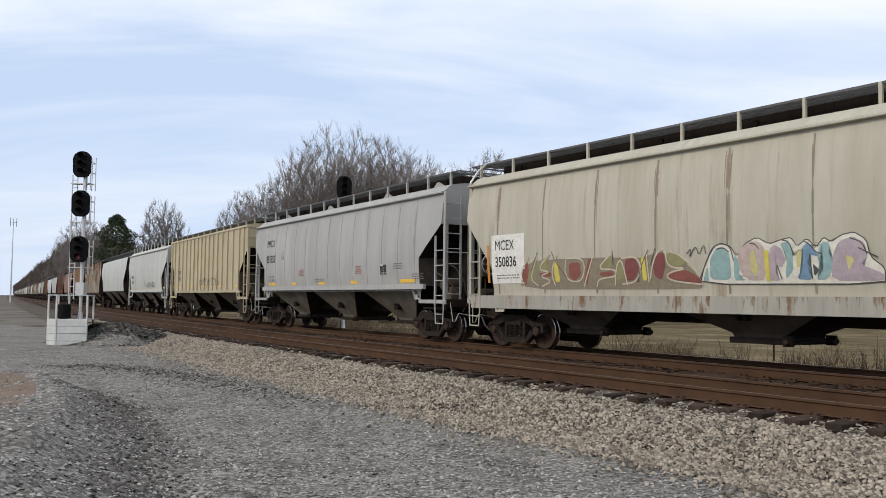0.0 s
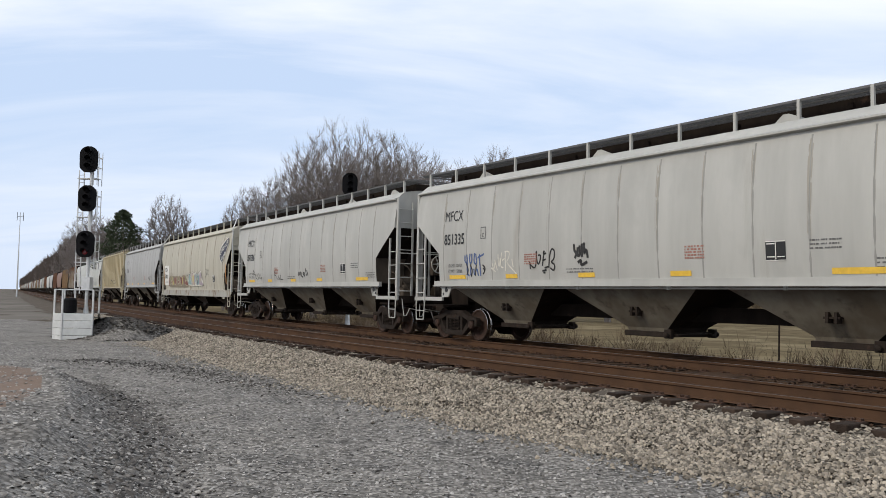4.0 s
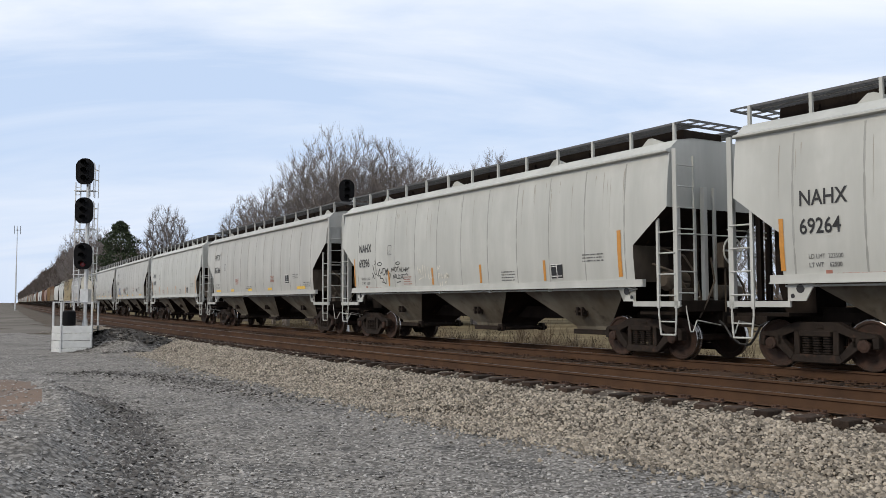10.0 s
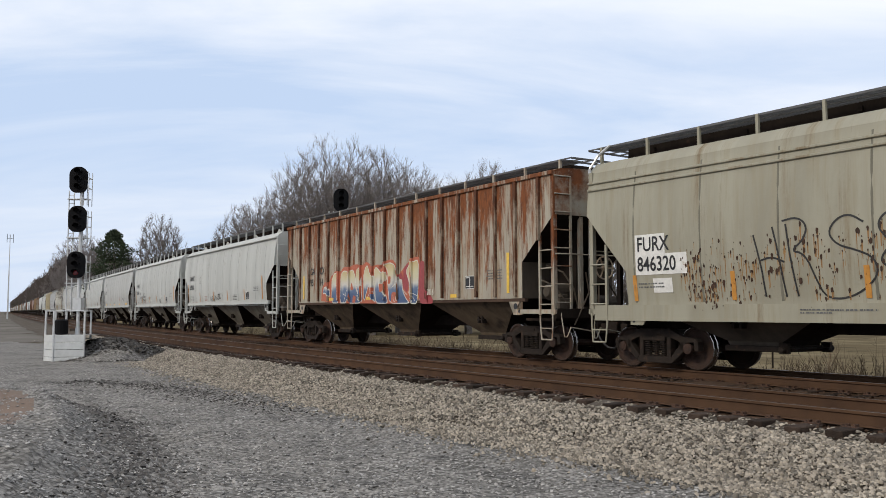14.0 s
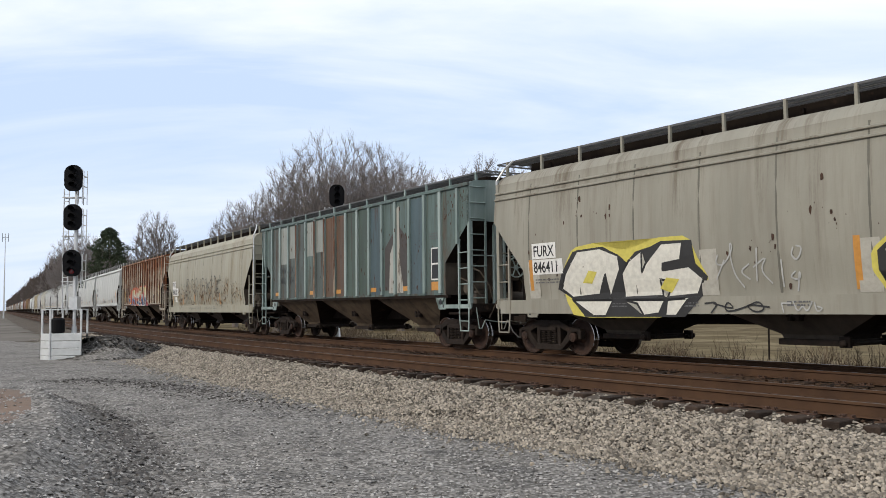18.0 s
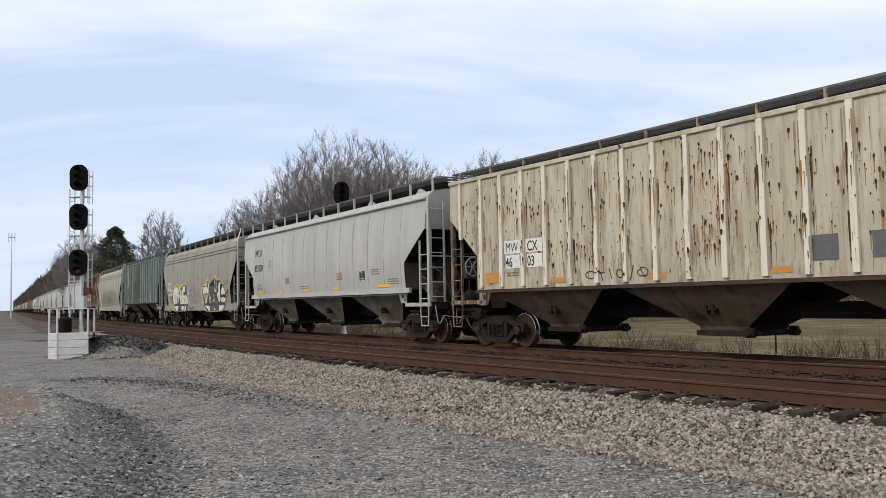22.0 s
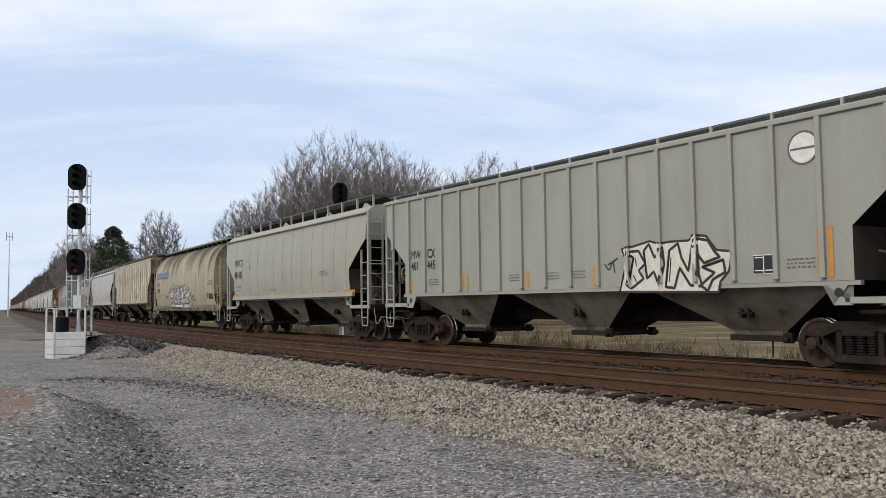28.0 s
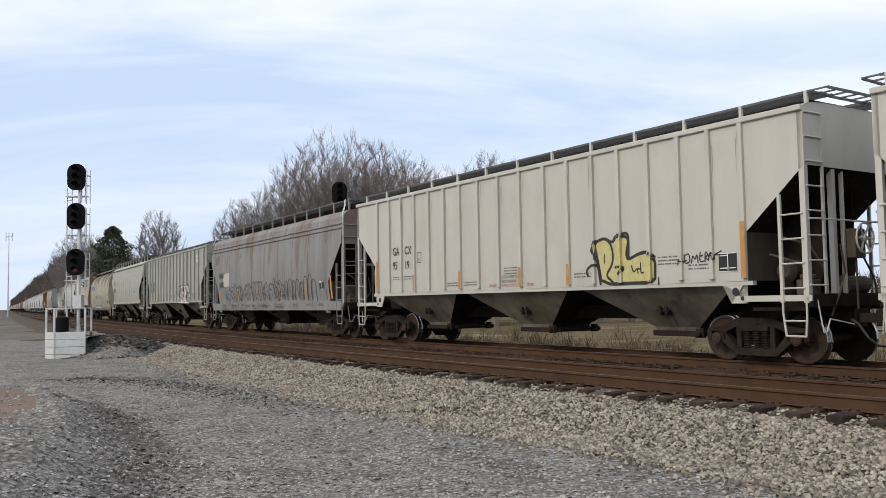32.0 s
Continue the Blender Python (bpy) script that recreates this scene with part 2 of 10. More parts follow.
# dusty sheets of light cars: body paint dimmed for the shade down there
light_bay_m = shade("dusty shade-dimmed hopper sheet", (0.2, 0.182, 0.145), (0.135, 0.12, 0.093), 0.8, 0.0, sheen=0.25, scale=1.6, streak=2.5, bump=0.2, wear=(0.06, 0.05, 0.04), wear_at=(0.56, 0.72), wear_scale=2.2, dirt=(0.1, 0.082, 0.06), dirt_at=(0.42, 0.66))
signal_m = shade("matt black signal paint", (0.007, 0.007, 0.008), None, 0.7, sheen=0.12, bump=0.05)
black_m = plain("black paint", (0.018, 0.018, 0.019), 0.55)
white_m = plain("white paint", (0.75, 0.74, 0.7), 0.55)
orange_m = plain("orange reflector", (0.55, 0.25, 0.045), 0.45)
yellow_m = plain("yellow reflector", (0.78, 0.5, 0.06), 0.45)
stencil_m = plain("faded stencil", (0.12, 0.12, 0.12), 0.7)
redtag_m = plain("red stencil", (0.36, 0.16, 0.12), 0.7)
alu_m = shade("weathered aluminium", (0.62, 0.63, 0.63), (0.48, 0.49, 0.49), 0.45, 0.55, scale=6, bump=0.1)


# ---- building helpers ----
def box(bm, x0, x1, y0, y1, z0, z1):
    v = [bm.verts.new((x, y, z)) for x in (x0, x1) for y in (y0, y1) for z in (z0, z1)]
    for f in ((0, 1, 3, 2), (4, 6, 7, 5), (0, 4, 5, 1), (2, 3, 7, 6), (0, 2, 6, 4), (1, 5, 7, 3)):
        bm.faces.new([v[i] for i in f])


def tube(bm, a, b, r, n=6, r2=None):
    """A round bar from a to b."""
    a, b = Vector(a), Vector(b)
    q = (b - a).to_track_quat("Z", "Y")
    ring = [[bm.verts.new(p + q @ Vector((math.cos(i * math.tau / n) * k, math.sin(i * math.tau / n) * k, 0))) for i in range(n)]
            for p, k in ((a, r), (b, r if r2 is None else r2))]
    for i in range(n):
        bm.faces.new((ring[0][i], ring[0][(i + 1) % n], ring[1][(i + 1) % n], ring[1][i]))
    bm.faces.new(ring[0][::-1])
    bm.faces.new(ring[1])


def bent(bm, pts, r, n=6):
    for a, b in zip(pts, pts[1:]):
        tube(bm, a, b, r, n)


def prism(bm, pts, y0, y1, flip=False):
    """An outline in x and z, drawn out in y."""
    a = [bm.verts.new((x, y0, z)) for x, z in pts]
    b = [bm.verts.new((x, y1, z)) for x, z in pts]
    n = len(pts)
    for i in range(n):
        bm.faces.new((a[i], a[(i + 1) % n], b[(i + 1) % n], b[i]))
    bm.faces.new(a[::-1])
    bm.faces.new(b)


def lathe(bm, prof, n=24, axis="y", at=(0, 0, 0)):
    """A profile of (radius, height) turned about the axis."""
    rings = []
    for r, h in prof:
        ring = []
        for i in range(n):
            c, s = math.cos(i * math.tau / n) * r, math.sin(i * math.tau / n) * r
            p = {"y": (c, h, s), "z": (c, s, h), "x": (h, c, s)}[axis]
            ring.append(bm.verts.new((p[0] + at[0], p[1] + at[1], p[2] + at[2])))
        rings.append(ring)
    for a, b in zip(rings, rings[1:]):
        for i in range(n):
            bm.faces.new((a[i], a[(i + 1) % n], b[(i + 1) % n], b[i]))
    bm.faces.new(rings[0][::-1])
    bm.faces.new(rings[-1])


def mesh_of(bm, material, name="part", bevel=0.0, smooth=False):
    if bevel:
        bmesh.ops.bevel(bm, geom=bm.edges[:], offset=bevel, segments=1, affect="EDGES")
    bmesh.ops.recalc_face_normals(bm, faces=bm.faces[:])
    me = bpy.data.meshes.new(name)
    bm.to_mesh(me)
    bm.free()
    for m in material if isinstance(material, (list, tuple)) else [material]:
        me.materials.append(m)
    if smooth:
        me.shade_smooth()
    return me


def part(name, bm, material, parent, label="", bevel=0.0, smooth=False):
    ob = new(name, mesh_of(bm, material, name, bevel, smooth))
    ob.parent = parent
    return tagged(ob, label)


def hang(name, me, parent, m=None, label=""):
    """One more object on a mesh that is already there."""
    ob = new(name, me)
    ob.parent = parent
    if m is not None:
        ob.matrix_basis = m
    return tagged(ob, label)


def thing(name, label, category, m=None, group="", kind=""):
    ob = new(name)
    if m is not None:
        ob.matrix_basis = m
    return tagged(ob, label, category, group, kind)


def sheet(name, verts, faces, material, parent=None, smooth=False):
    me = bpy.data.meshes.new(name)
    me.from_pydata([tuple(v) for v in verts], [], [tuple(f) for f in faces])
    me.materials.append(material)
    if smooth:
        me.shade_smooth()
    ob = new(name, me)
    ob.parent = parent
    return ob


# ---- the line of the tracks ----
# s runs along the far track's near rail, away from the eye; off is the distance towards the eye
TH, BEND, FADE, GAP, GAUGE = 0.48005, 0.16491, 36.34, 4.194, 1.505
_s = np.concatenate([np.arange(-120, 300, 0.5), np.arange(300, 2400, 5.0)])
_a = TH + BEND * np.exp(-np.maximum(_s, 0) / FADE)
_x = np.concatenate([[0], np.cumsum(-np.sin((_a[1:] + _a[:-1]) / 2) * np.diff(_s))])
_y = np.concatenate([[0], np.cumsum(np.cos((_a[1:] + _a[:-1]) / 2) * np.diff(_s))])
_x += 14.7955 * math.cos(TH) - np.interp(0, _s, _x)
_y += 14.7955 * math.sin(TH) - np.interp(0, _s, _y)


def line(s, off=0.0):
    """x, y and heading (radians, left of +Y) at s."""
    a = np.interp(s, _s, _a)
    return np.interp(s, _s, _x) - off * np.cos(a), np.interp(s, _s, _y) - off * np.sin(a), a


def where(x, y):
    """s and off of places in plan."""
    keep = slice(None, None, 4)
    sx, sy, sa, ss = _x[keep], _y[keep], _a[keep], _s[keep]
    x, y = np.atleast_1d(x), np.atleast_1d(y)
    s, off = np.zeros(len(x)), np.zeros(len(x))
    for i in range(0, len(x), 2000):
        X, Y = x[i:i + 2000, None], y[i:i + 2000, None]
        j = np.argmin((X - sx) ** 2 + (Y - sy) ** 2, axis=1)
        dx, dy = X[:, 0] - sx[j], Y[:, 0] - sy[j]
        s[i:i + 2000] = ss[j] - dx * np.sin(sa[j]) + dy * np.cos(sa[j])
        off[i:i + 2000] = -dx * np.cos(sa[j]) - dy * np.sin(sa[j])
    return s, off


def lumps(x, y, size, seed=0.0):
    return np.array([noise.noise((a / size, b / size, seed)) for a, b in zip(x, y)])


# ---- ground ----
def spoil_depth(x, y):
    """How far inside the foot of the spoil heap a place lies."""
    return (np.interp(y, [4.0, 5.0, 7.5, 10.6, 14.0, 16.9, 19.0], [-1.35, -1.6, -2.3, -3.3, -5.0, -6.9, -9.3]) - x) * 0.87


def mound_height(x, y):
    d = spoil_depth(x, y)
    h = 0.5 * np.clip(d / 1.25, 0, 1) ** 1.4 - 0.2 * np.clip((d - 1.7) / 1.6, 0, 1)
    return h * np.clip((19.5 - y) / 4.0, 0, 1) * np.clip((y - 2.0) / 2.0, 0, 1)


def ground_height(x, y):
    s, off = where(x, y)
    z = np.full(len(x), -0.62)
    z += 0.05 * lumps(x, y, 3.0) + 0.03 * lumps(x, y, 0.9, 5.0)
    z += mound_height(x, y) * (1 + 0.25 * lumps(x, y, 0.8, 9.0))
    # far side of the line: the field lies lower
    far = np.clip((-off - 3.0) / 6.0, 0, 1)
    z = z * (1 - far) + far * (-0.95 + 0.12 * lumps(x, y, 14.0, 2.0))
    # dips under the ballast
    under = np.clip(1 - np.maximum(np.abs(off - 1.3) - 4.6, 0) / 0.9, 0, 1)
    z -= 0.3 * under
    # mound of fill round the signal
    d = np.hypot(x + 12.7, y - 34.0)
    z += 0.8 * np.exp(-(d / 2.2) ** 4)
    return z


def build_ground():
    rings = np.concatenate([np.linspace(0.6, 3, 8), np.geomspace(3.3, 60, 110), np.geomspace(66, 4500, 45)])
    ang = np.concatenate([np.linspace(-0.62, 0.62, 230), np.linspace(0.66, math.tau - 0.66, 60)])
    A, Rr = np.meshgrid(ang, rings)
    X, Y = (Rr * np.sin(A)).ravel(), (Rr * np.cos(A)).ravel()
    Z = ground_height(X, Y)
    na, nr = len(ang), len(rings)
    verts = np.stack([X, Y, Z], 1).tolist() + [(0, 0, -0.62)]
    faces, side = [], []
    for r in range(nr - 1):
        for i in range(na):
            j = (i + 1) % na
            faces.append((r * na + i, r * na + j, (r + 1) * na + j, (r + 1) * na + i))
    for i in range(na):
        faces.append((len(verts) - 1, (i + 1) % na, i))
    me = bpy.data.meshes.new("ground")
    me.from_pydata(verts, [], faces)
    for m in (gravel_m, grass_m, earth_m, far_dirt_m):
        me.materials.append(m)
    c = np.array([np.mean([verts[k][:2] for k in f], axis=0) for f in faces])
    s, off = where(c[:, 0], c[:, 1])
    wob = 1.5 * lumps(c[:, 0], c[:, 1], 4.0, 3.0)
    idx = np.where(off + wob * 0.3 < -5.5, 1, 0)
    idx[(off > 4) & (np.hypot(c[:, 0], c[:, 1]) + wob * 8 > 58)] = 3
    idx[(spoil_depth(c[:, 0], c[:, 1]) + wob * 0.9 > 1.75) & (c[:, 1] < 18.5) & (off > 0)] = 2
    me.polygons.foreach_set("material_index", idx.astype(np.int32))
    me.shade_smooth()
    ob = new("ground", me)
    tagged(ob, "grey gravel lot with brown earth berm and straw field beyond", "ground", kind="structure")


build_ground()


# ---- ballast and tracks ----
def bed_height(off):
    return np.interp(off, [-6.2, -3.2, -2.2, -0.75, 1.3, GAP - 0.75, GAP + 0.3, GAP + 0.62, GAP + 1.1, GAP + 2.1, GAP + 3.8], [-1.3, -0.36, -0.25, -0.207, -0.23, -0.207, -0.24, -0.31, -0.37, -0.6, -0.86])


def build_bed():
    offs = np.concatenate([np.linspace(-6.2, -2.2, 6), np.linspace(-1.6, GAP + 0.7, 14), np.linspace(GAP + 0.85, GAP + 3.6, 16)])
    ss = np.concatenate([np.arange(-60, 60, 0.4), np.arange(60, 200, 3.0), np.arange(200, 2300, 25.0)])
    verts = []
    for s in ss:
        x, y, a = line(s, offs)
        z = bed_height(offs) + 0.03 * lumps(x, y, 0.35) + 0.05 * lumps(x, y, 1.6, 4.0) + np.clip(offs - GAP - 1.2, 0, 1) * 0.12 * lumps(x, y, 1.1, 6.0)
        verts += np.stack([x, y, z], 1).tolist()
    n = len(offs)
    faces = [(r * n + i, r * n + i + 1, (r + 1) * n + i + 1, (r + 1) * n + i) for r in range(len(ss) - 1) for i in range(n - 1)]
    bed = sheet("ballast_bed", verts, faces, bed_m, smooth=True)
    bed.data.materials.append(stain_m)
    mid = (offs[1:] + offs[:-1]) / 2
    row = ((mid > -2.0) & (mid < GAP + 0.3)).astype(np.int32)
    bed.data.polygons.foreach_set("material_index", np.tile(row, len(ss) - 1))
    tagged(bed, "tan crushed stone ballast bed under both tracks", "ballast", kind="structure")


build_bed()


def scatter(name, label, spots, sizes, material, seed, flat=0.75, blocky=False):
    """Many loose stones in one mesh: turned, tilted, many-cornered lumps, their undersides buried."""
    rng = np.random.default_rng(seed)
    if blocky:
        base = np.array([(0.55, 0.1, 0.85), (-0.35, 0.5, 0.95), (-0.25, -0.5, 0.75), (1, 0.1, -0.1), (0.25, 0.95, 0.1), (-0.85, 0.45, -0.1), (-0.75, -0.6, 0.1), (0.4, -0.95, -0.1)], float)
        tri = np.array([(0, 1, 2), (0, 3, 4), (0, 4, 1), (1, 4, 5), (1, 5, 6), (1, 6, 2), (2, 6, 7), (2, 7, 0), (0, 7, 3)])
    else:
        base = np.array([(0.1, 0.15, 0.95), (1, 0, 0.3), (0.3, 0.95, 0.1), (-0.8, 0.6, 0.35), (-0.8, -0.6, 0.05), (0.3, -0.95, 0.3)], float)
        tri = np.array([(0, 1, 2), (0, 2, 3), (0, 3, 4), (0, 4, 5), (0, 5, 1)])
    c0 = len(base)
    n = len(spots)
    v = base[None] * (1 + 0.55 * (rng.random((n, c0, 3)) - 0.5))
    v = v * np.stack([np.ones(n), 0.7 + 0.3 * rng.random(n), flat * (0.75 + 0.5 * rng.random(n))], 1)[:, None]
    tilt, turn = rng.normal(0, 0.5, n), rng.random(n) * math.tau
    y = v[..., 1] * np.cos(tilt)[:, None] - v[..., 2] * np.sin(tilt)[:, None]
    z = v[..., 1] * np.sin(tilt)[:, None] + v[..., 2] * np.cos(tilt)[:, None]
    c, s = np.cos(turn)[:, None], np.sin(turn)[:, None]
    P = np.stack([v[..., 0] * c - y * s, v[..., 0] * s + y * c, z], 2) * sizes[:, None, None] + spots[:, None]
    F = (tri[None] + (np.arange(n) * c0)[:, None, None]).reshape(-1, 3)
    me = bpy.data.meshes.new(name)
    me.vertices.add(n * c0)
    me.vertices.foreach_set("co", P.reshape(-1))
    me.loops.add(len(F) * 3)
    me.loops.foreach_set("vertex_index", F.reshape(-1).astype(np.int32))
    me.polygons.add(len(F))
    me.polygons.foreach_set("loop_start", np.arange(0, len(F) * 3, 3, dtype=np.int32))
    me.update(calc_edges=True)
    me.materials.append(material)
    tagged(new(name, me), label, "stones", kind="stuff")


def build_stones():
    rng = np.random.default_rng(3)
    n = 80000
    s = 5 + 57 * rng.random(n) ** 1.5
    off = GAP + 0.6 + np.minimum(2.3 * rng.random(n) + rng.exponential(0.22, n) * (rng.random(n) < 0.4), 4.5)
    x, y, a = line(s, off)
    z = np.maximum(bed_height(off) + 0.05 * lumps(x, y, 1.6, 4.0) + np.clip(off - GAP - 1.2, 0, 1) * 0.12 * lumps(x, y, 1.1, 6.0), -0.62 + 0.05 * lumps(x, y, 3.0)) + 0.012
    scatter("ballast_stones", "loose tan and grey crushed ballast stones on the shoulder", np.stack([x, y, z], 1), 0.014 + 0.024 * rng.random(n) ** 1.5, ballast_m, 4, 0.95, True)
    n = 8000
    s = 5 + 50 * rng.random(n) ** 1.5
    off = GAP + 0.22 + 0.6 * rng.random(n)
    x, y, a = line(s, off)
    scatter("tie_end_stones", "ballast stones packed round the tie ends", np.stack([x, y, bed_height(off) - 0.005 + 0.02 * rng.random(n)], 1), 0.018 + 0.024 * rng.random(n), ballast_m, 15)
    n = 9000
    s = 5 + 40 * rng.random(n) ** 1.4
    off = GAP + 0.35 - 6.2 * rng.random(n)
    x, y, a = line(s, off)
    scatter("crib_stones", "ballast stones lying between the ties", np.stack([x, y, bed_height(off) + 0.005], 1), 0.025 + 0.022 * rng.random(n), stain_m, 5)
    n = 9000
    y = 4 + 14 * rng.random(n)
    x = np.interp(y, [4.0, 5.0, 7.5, 10.6, 14.0, 16.9, 19.0], [-1.35, -1.6, -2.3, -3.3, -5.0, -6.9, -9.3]) - rng.normal(0.42, 0.3, n)
    scatter("spoil_clods", "dark clods on the steep side of the spoil heap", np.stack([x, y, ground_height(x, y)], 1), 0.008 + 0.034 * rng.random(n) ** 3, clod_m, 8)
    n = 75000
    r, t = 4.2 + 26 * rng.random(n) ** 1.8, (rng.random(n) - 0.5) * 1.15
    x, y = r * np.sin(t), r * np.cos(t)
    s, off = where(x, y)
    keep = off > GAP + 1.3
    x, y = x[keep], y[keep]
    scatter("gravel_pebbles", "small grey pebbles strewn over the gravel lot", np.stack([x, y, ground_height(x, y) + 0.002], 1),
            0.007 + 0.021 * rng.random(len(x)) ** 2, pebble_m, 6)
    # a dark trodden strip across the lot, and the dark fill heaped round the signal
    n = 3600
    f = rng.random(n)
    x = np.interp(f, [0, 0.3, 0.62, 0.9, 1], [-10.4, -7.7, -5.6, -3.5, -2.6]) + rng.normal(0, 0.4, n)
    y = np.interp(f, [0, 0.3, 0.62, 0.9, 1], [22.9, 21.7, 19.3, 17.0, 15.3]) + rng.normal(0, 0.5, n)
    scatter("dark_gravel", "dark wet gravel strewn in a strip across the lot", np.stack([x, y, ground_height(x, y)], 1), 0.012 + 0.03 * rng.random(n) ** 2, fill_m, 12, 0.35)
    n = 5200
    r, t = 2.9 * rng.random(n) ** 0.5, rng.random(n) * math.tau
    x, y = -12.7 + r * np.cos(t), 33.8 + r * np.sin(t)
    scatter("signal_fill", "dark stones heaped round the signal platform", np.stack([x, y, ground_height(x, y)], 1), 0.03 + 0.06 * rng.random(n) ** 2, fill_m, 13, 0.5)



build_stones()


def rail_mesh(off, s0, s1, name):
    prof = [(-0.075, -0.185), (-0.07, -0.172), (-0.012, -0.16), (-0.009, -0.045), (-0.036, -0.035), (-0.036, -0.004), (-0.03, 0.0),
            (0.03, 0.0), (0.036, -0.004), (0.036, -0.035), (0.009, -0.045), (0.012, -0.16), (0.07, -0.172), (0.075, -0.185)]
    ss = np.concatenate([np.arange(s0, 80, 2.0), np.arange(80, s1, 12.0)])
    verts = []
    for o, z in prof:
        x, y, a = line(ss, off + o)
        verts += [(p, q, z) for p, q in zip(x, y)]
    n, k = len(ss), len(prof)
    faces, idx = [], []
    for j in range(k - 1):
        for i in range(n - 1):
            faces.append((j * n + i, j * n + i + 1, (j + 1) * n + i + 1, (j + 1) * n + i))
            idx.append(1 if j == 6 else 0)
    me = bpy.data.meshes.new(name)
    me.from_pydata(verts, [], faces)
    me.materials.append(rail_m)
    me.materials.append(tread_m)
    me.polygons.foreach_set("material_index", idx)
    return me


def build_track(label, near):
    """near: how far its near rail lies from the far track's near rail."""
    track = thing("railway_track", label, "track", kind="structure")
    for o in (near, near - GAUGE):
        hang("rail", rail_mesh(o, -55, 1600, "rail"), track)
    bm = bmesh.new()
    box(bm, -0.11, 0.11, -1.3, 1.3, -0.18, 0)
    tie = mesh_of(bm, tie_m, "tie", 0.012)
    bm = bmesh.new()
    for o in (GAUGE / 2, -GAUGE / 2):
        box(bm, -0.1, 0.1, o - 0.19, o + 0.17, 0, 0.016)
        for dx in (-0.06, 0.05):
            for dy in (-0.105, 0.1, 0.15):
                box(bm, dx - 0.014, dx + 0.014, o + dy - 0.016, o + dy + 0.016, 0.016, 0.048)
        box(bm, 0.12, 0.15, o - 0.1, o + 0.1, -0.02, 0.03)
    plates = mesh_of(bm, plate_m, "tie_plate")
    rng = random.Random(round(near * 10))
    first, last = (4.0, 74.0) if near > 1 else (6.0, 60.0)
    count = int((last - first) / 0.53)
    for i in range(count):
        s = first + i * 0.53 + rng.uniform(-0.05, 0.05)
        x, y, a = line(s, near - GAUGE / 2 + rng.uniform(-0.07, 0.07))
        t = hang("tie", tie, track, pose(x, y, -0.2 + rng.uniform(-0.012, 0.012), 0, 0, math.degrees(a) + 90 + rng.uniform(-1.5, 1.5)))
        x, y, a = line(s, near - GAUGE / 2)
        hang("tie_plate", plates, track, pose(x, y, -0.201, 0, 0, math.degrees(a) + 90))
    rest = list(np.arange(-50, first, 0.53)) + list(np.arange(last, 330, 0.53))
    bm = bmesh.new()
    for s in rest:
        x, y, a = line(s, near - GAUGE / 2)
        c, q = math.cos(a + math.pi / 2), math.sin(a + math.pi / 2)
        v = [bm.verts.new((x + c * u - q * w, y + q * u + c * w, -0.2)) for u, w in ((-0.11, -1.3), (0.11, -1.3), (0.11, 1.3), (-0.11, 1.3))]
        bm.faces.new(v)
    tagged(part("distant_ties", bm, tie_m, track), kind="stuff")


build_track("near railway track with rusty rails on timber ties", GAP)
build_track("far railway track carrying the freight train", 0.0)


# ---- freight cars ----
# in a car's own space x points the way the train goes, +y is the side towards the lot, z is up from the rail head
def wheelset_mesh():
    bm = bmesh.new()
    for k in (1, -1):
        prof = [(0.09, 0.62), (0.12, 0.685), (0.2, 0.7), (0.36, 0.715), (0.39, 0.69), (0.478, 0.688), (0.484, 0.7), (0.476, 0.715), (0.459, 0.722), (0.455, 0.82),
                (0.44, 0.826), (0.4, 0.825), (0.375, 0.8), (0.25, 0.775), (0.17, 0.79), (0.13, 0.85), (0.09, 0.855)]
        lathe(bm, [(r, h * k) for r, h in prof], 20)
    tube(bm, (0, -1.05, 0), (0, 1.05, 0), 0.075, 10)
    for k in (1, -1):
        lathe(bm, [(0.105, 1.06 * k), (0.115, 1.075 * k), (0.11, 1.12 * k), (0.06, 1.135 * k)], 12)
        for i in range(3):
            t = i * math.tau / 3
            tube(bm, (0.06 * math.cos(t), 1.11 * k, 0.06 * math.sin(t)), (0.06 * math.cos(t), 1.14 * k, 0.06 * math.sin(t)), 0.017, 6)
    me = mesh_of(bm, [wheel_m, tread2_m], "wheelset")
    for f in me.polygons:
        r = math.hypot(f.center.x, f.center.z)
        if 0.435 < r and (abs(f.normal.y) < 0.8 or f.center.y * f.normal.y > 0):
            f.material_index = 1
    return me


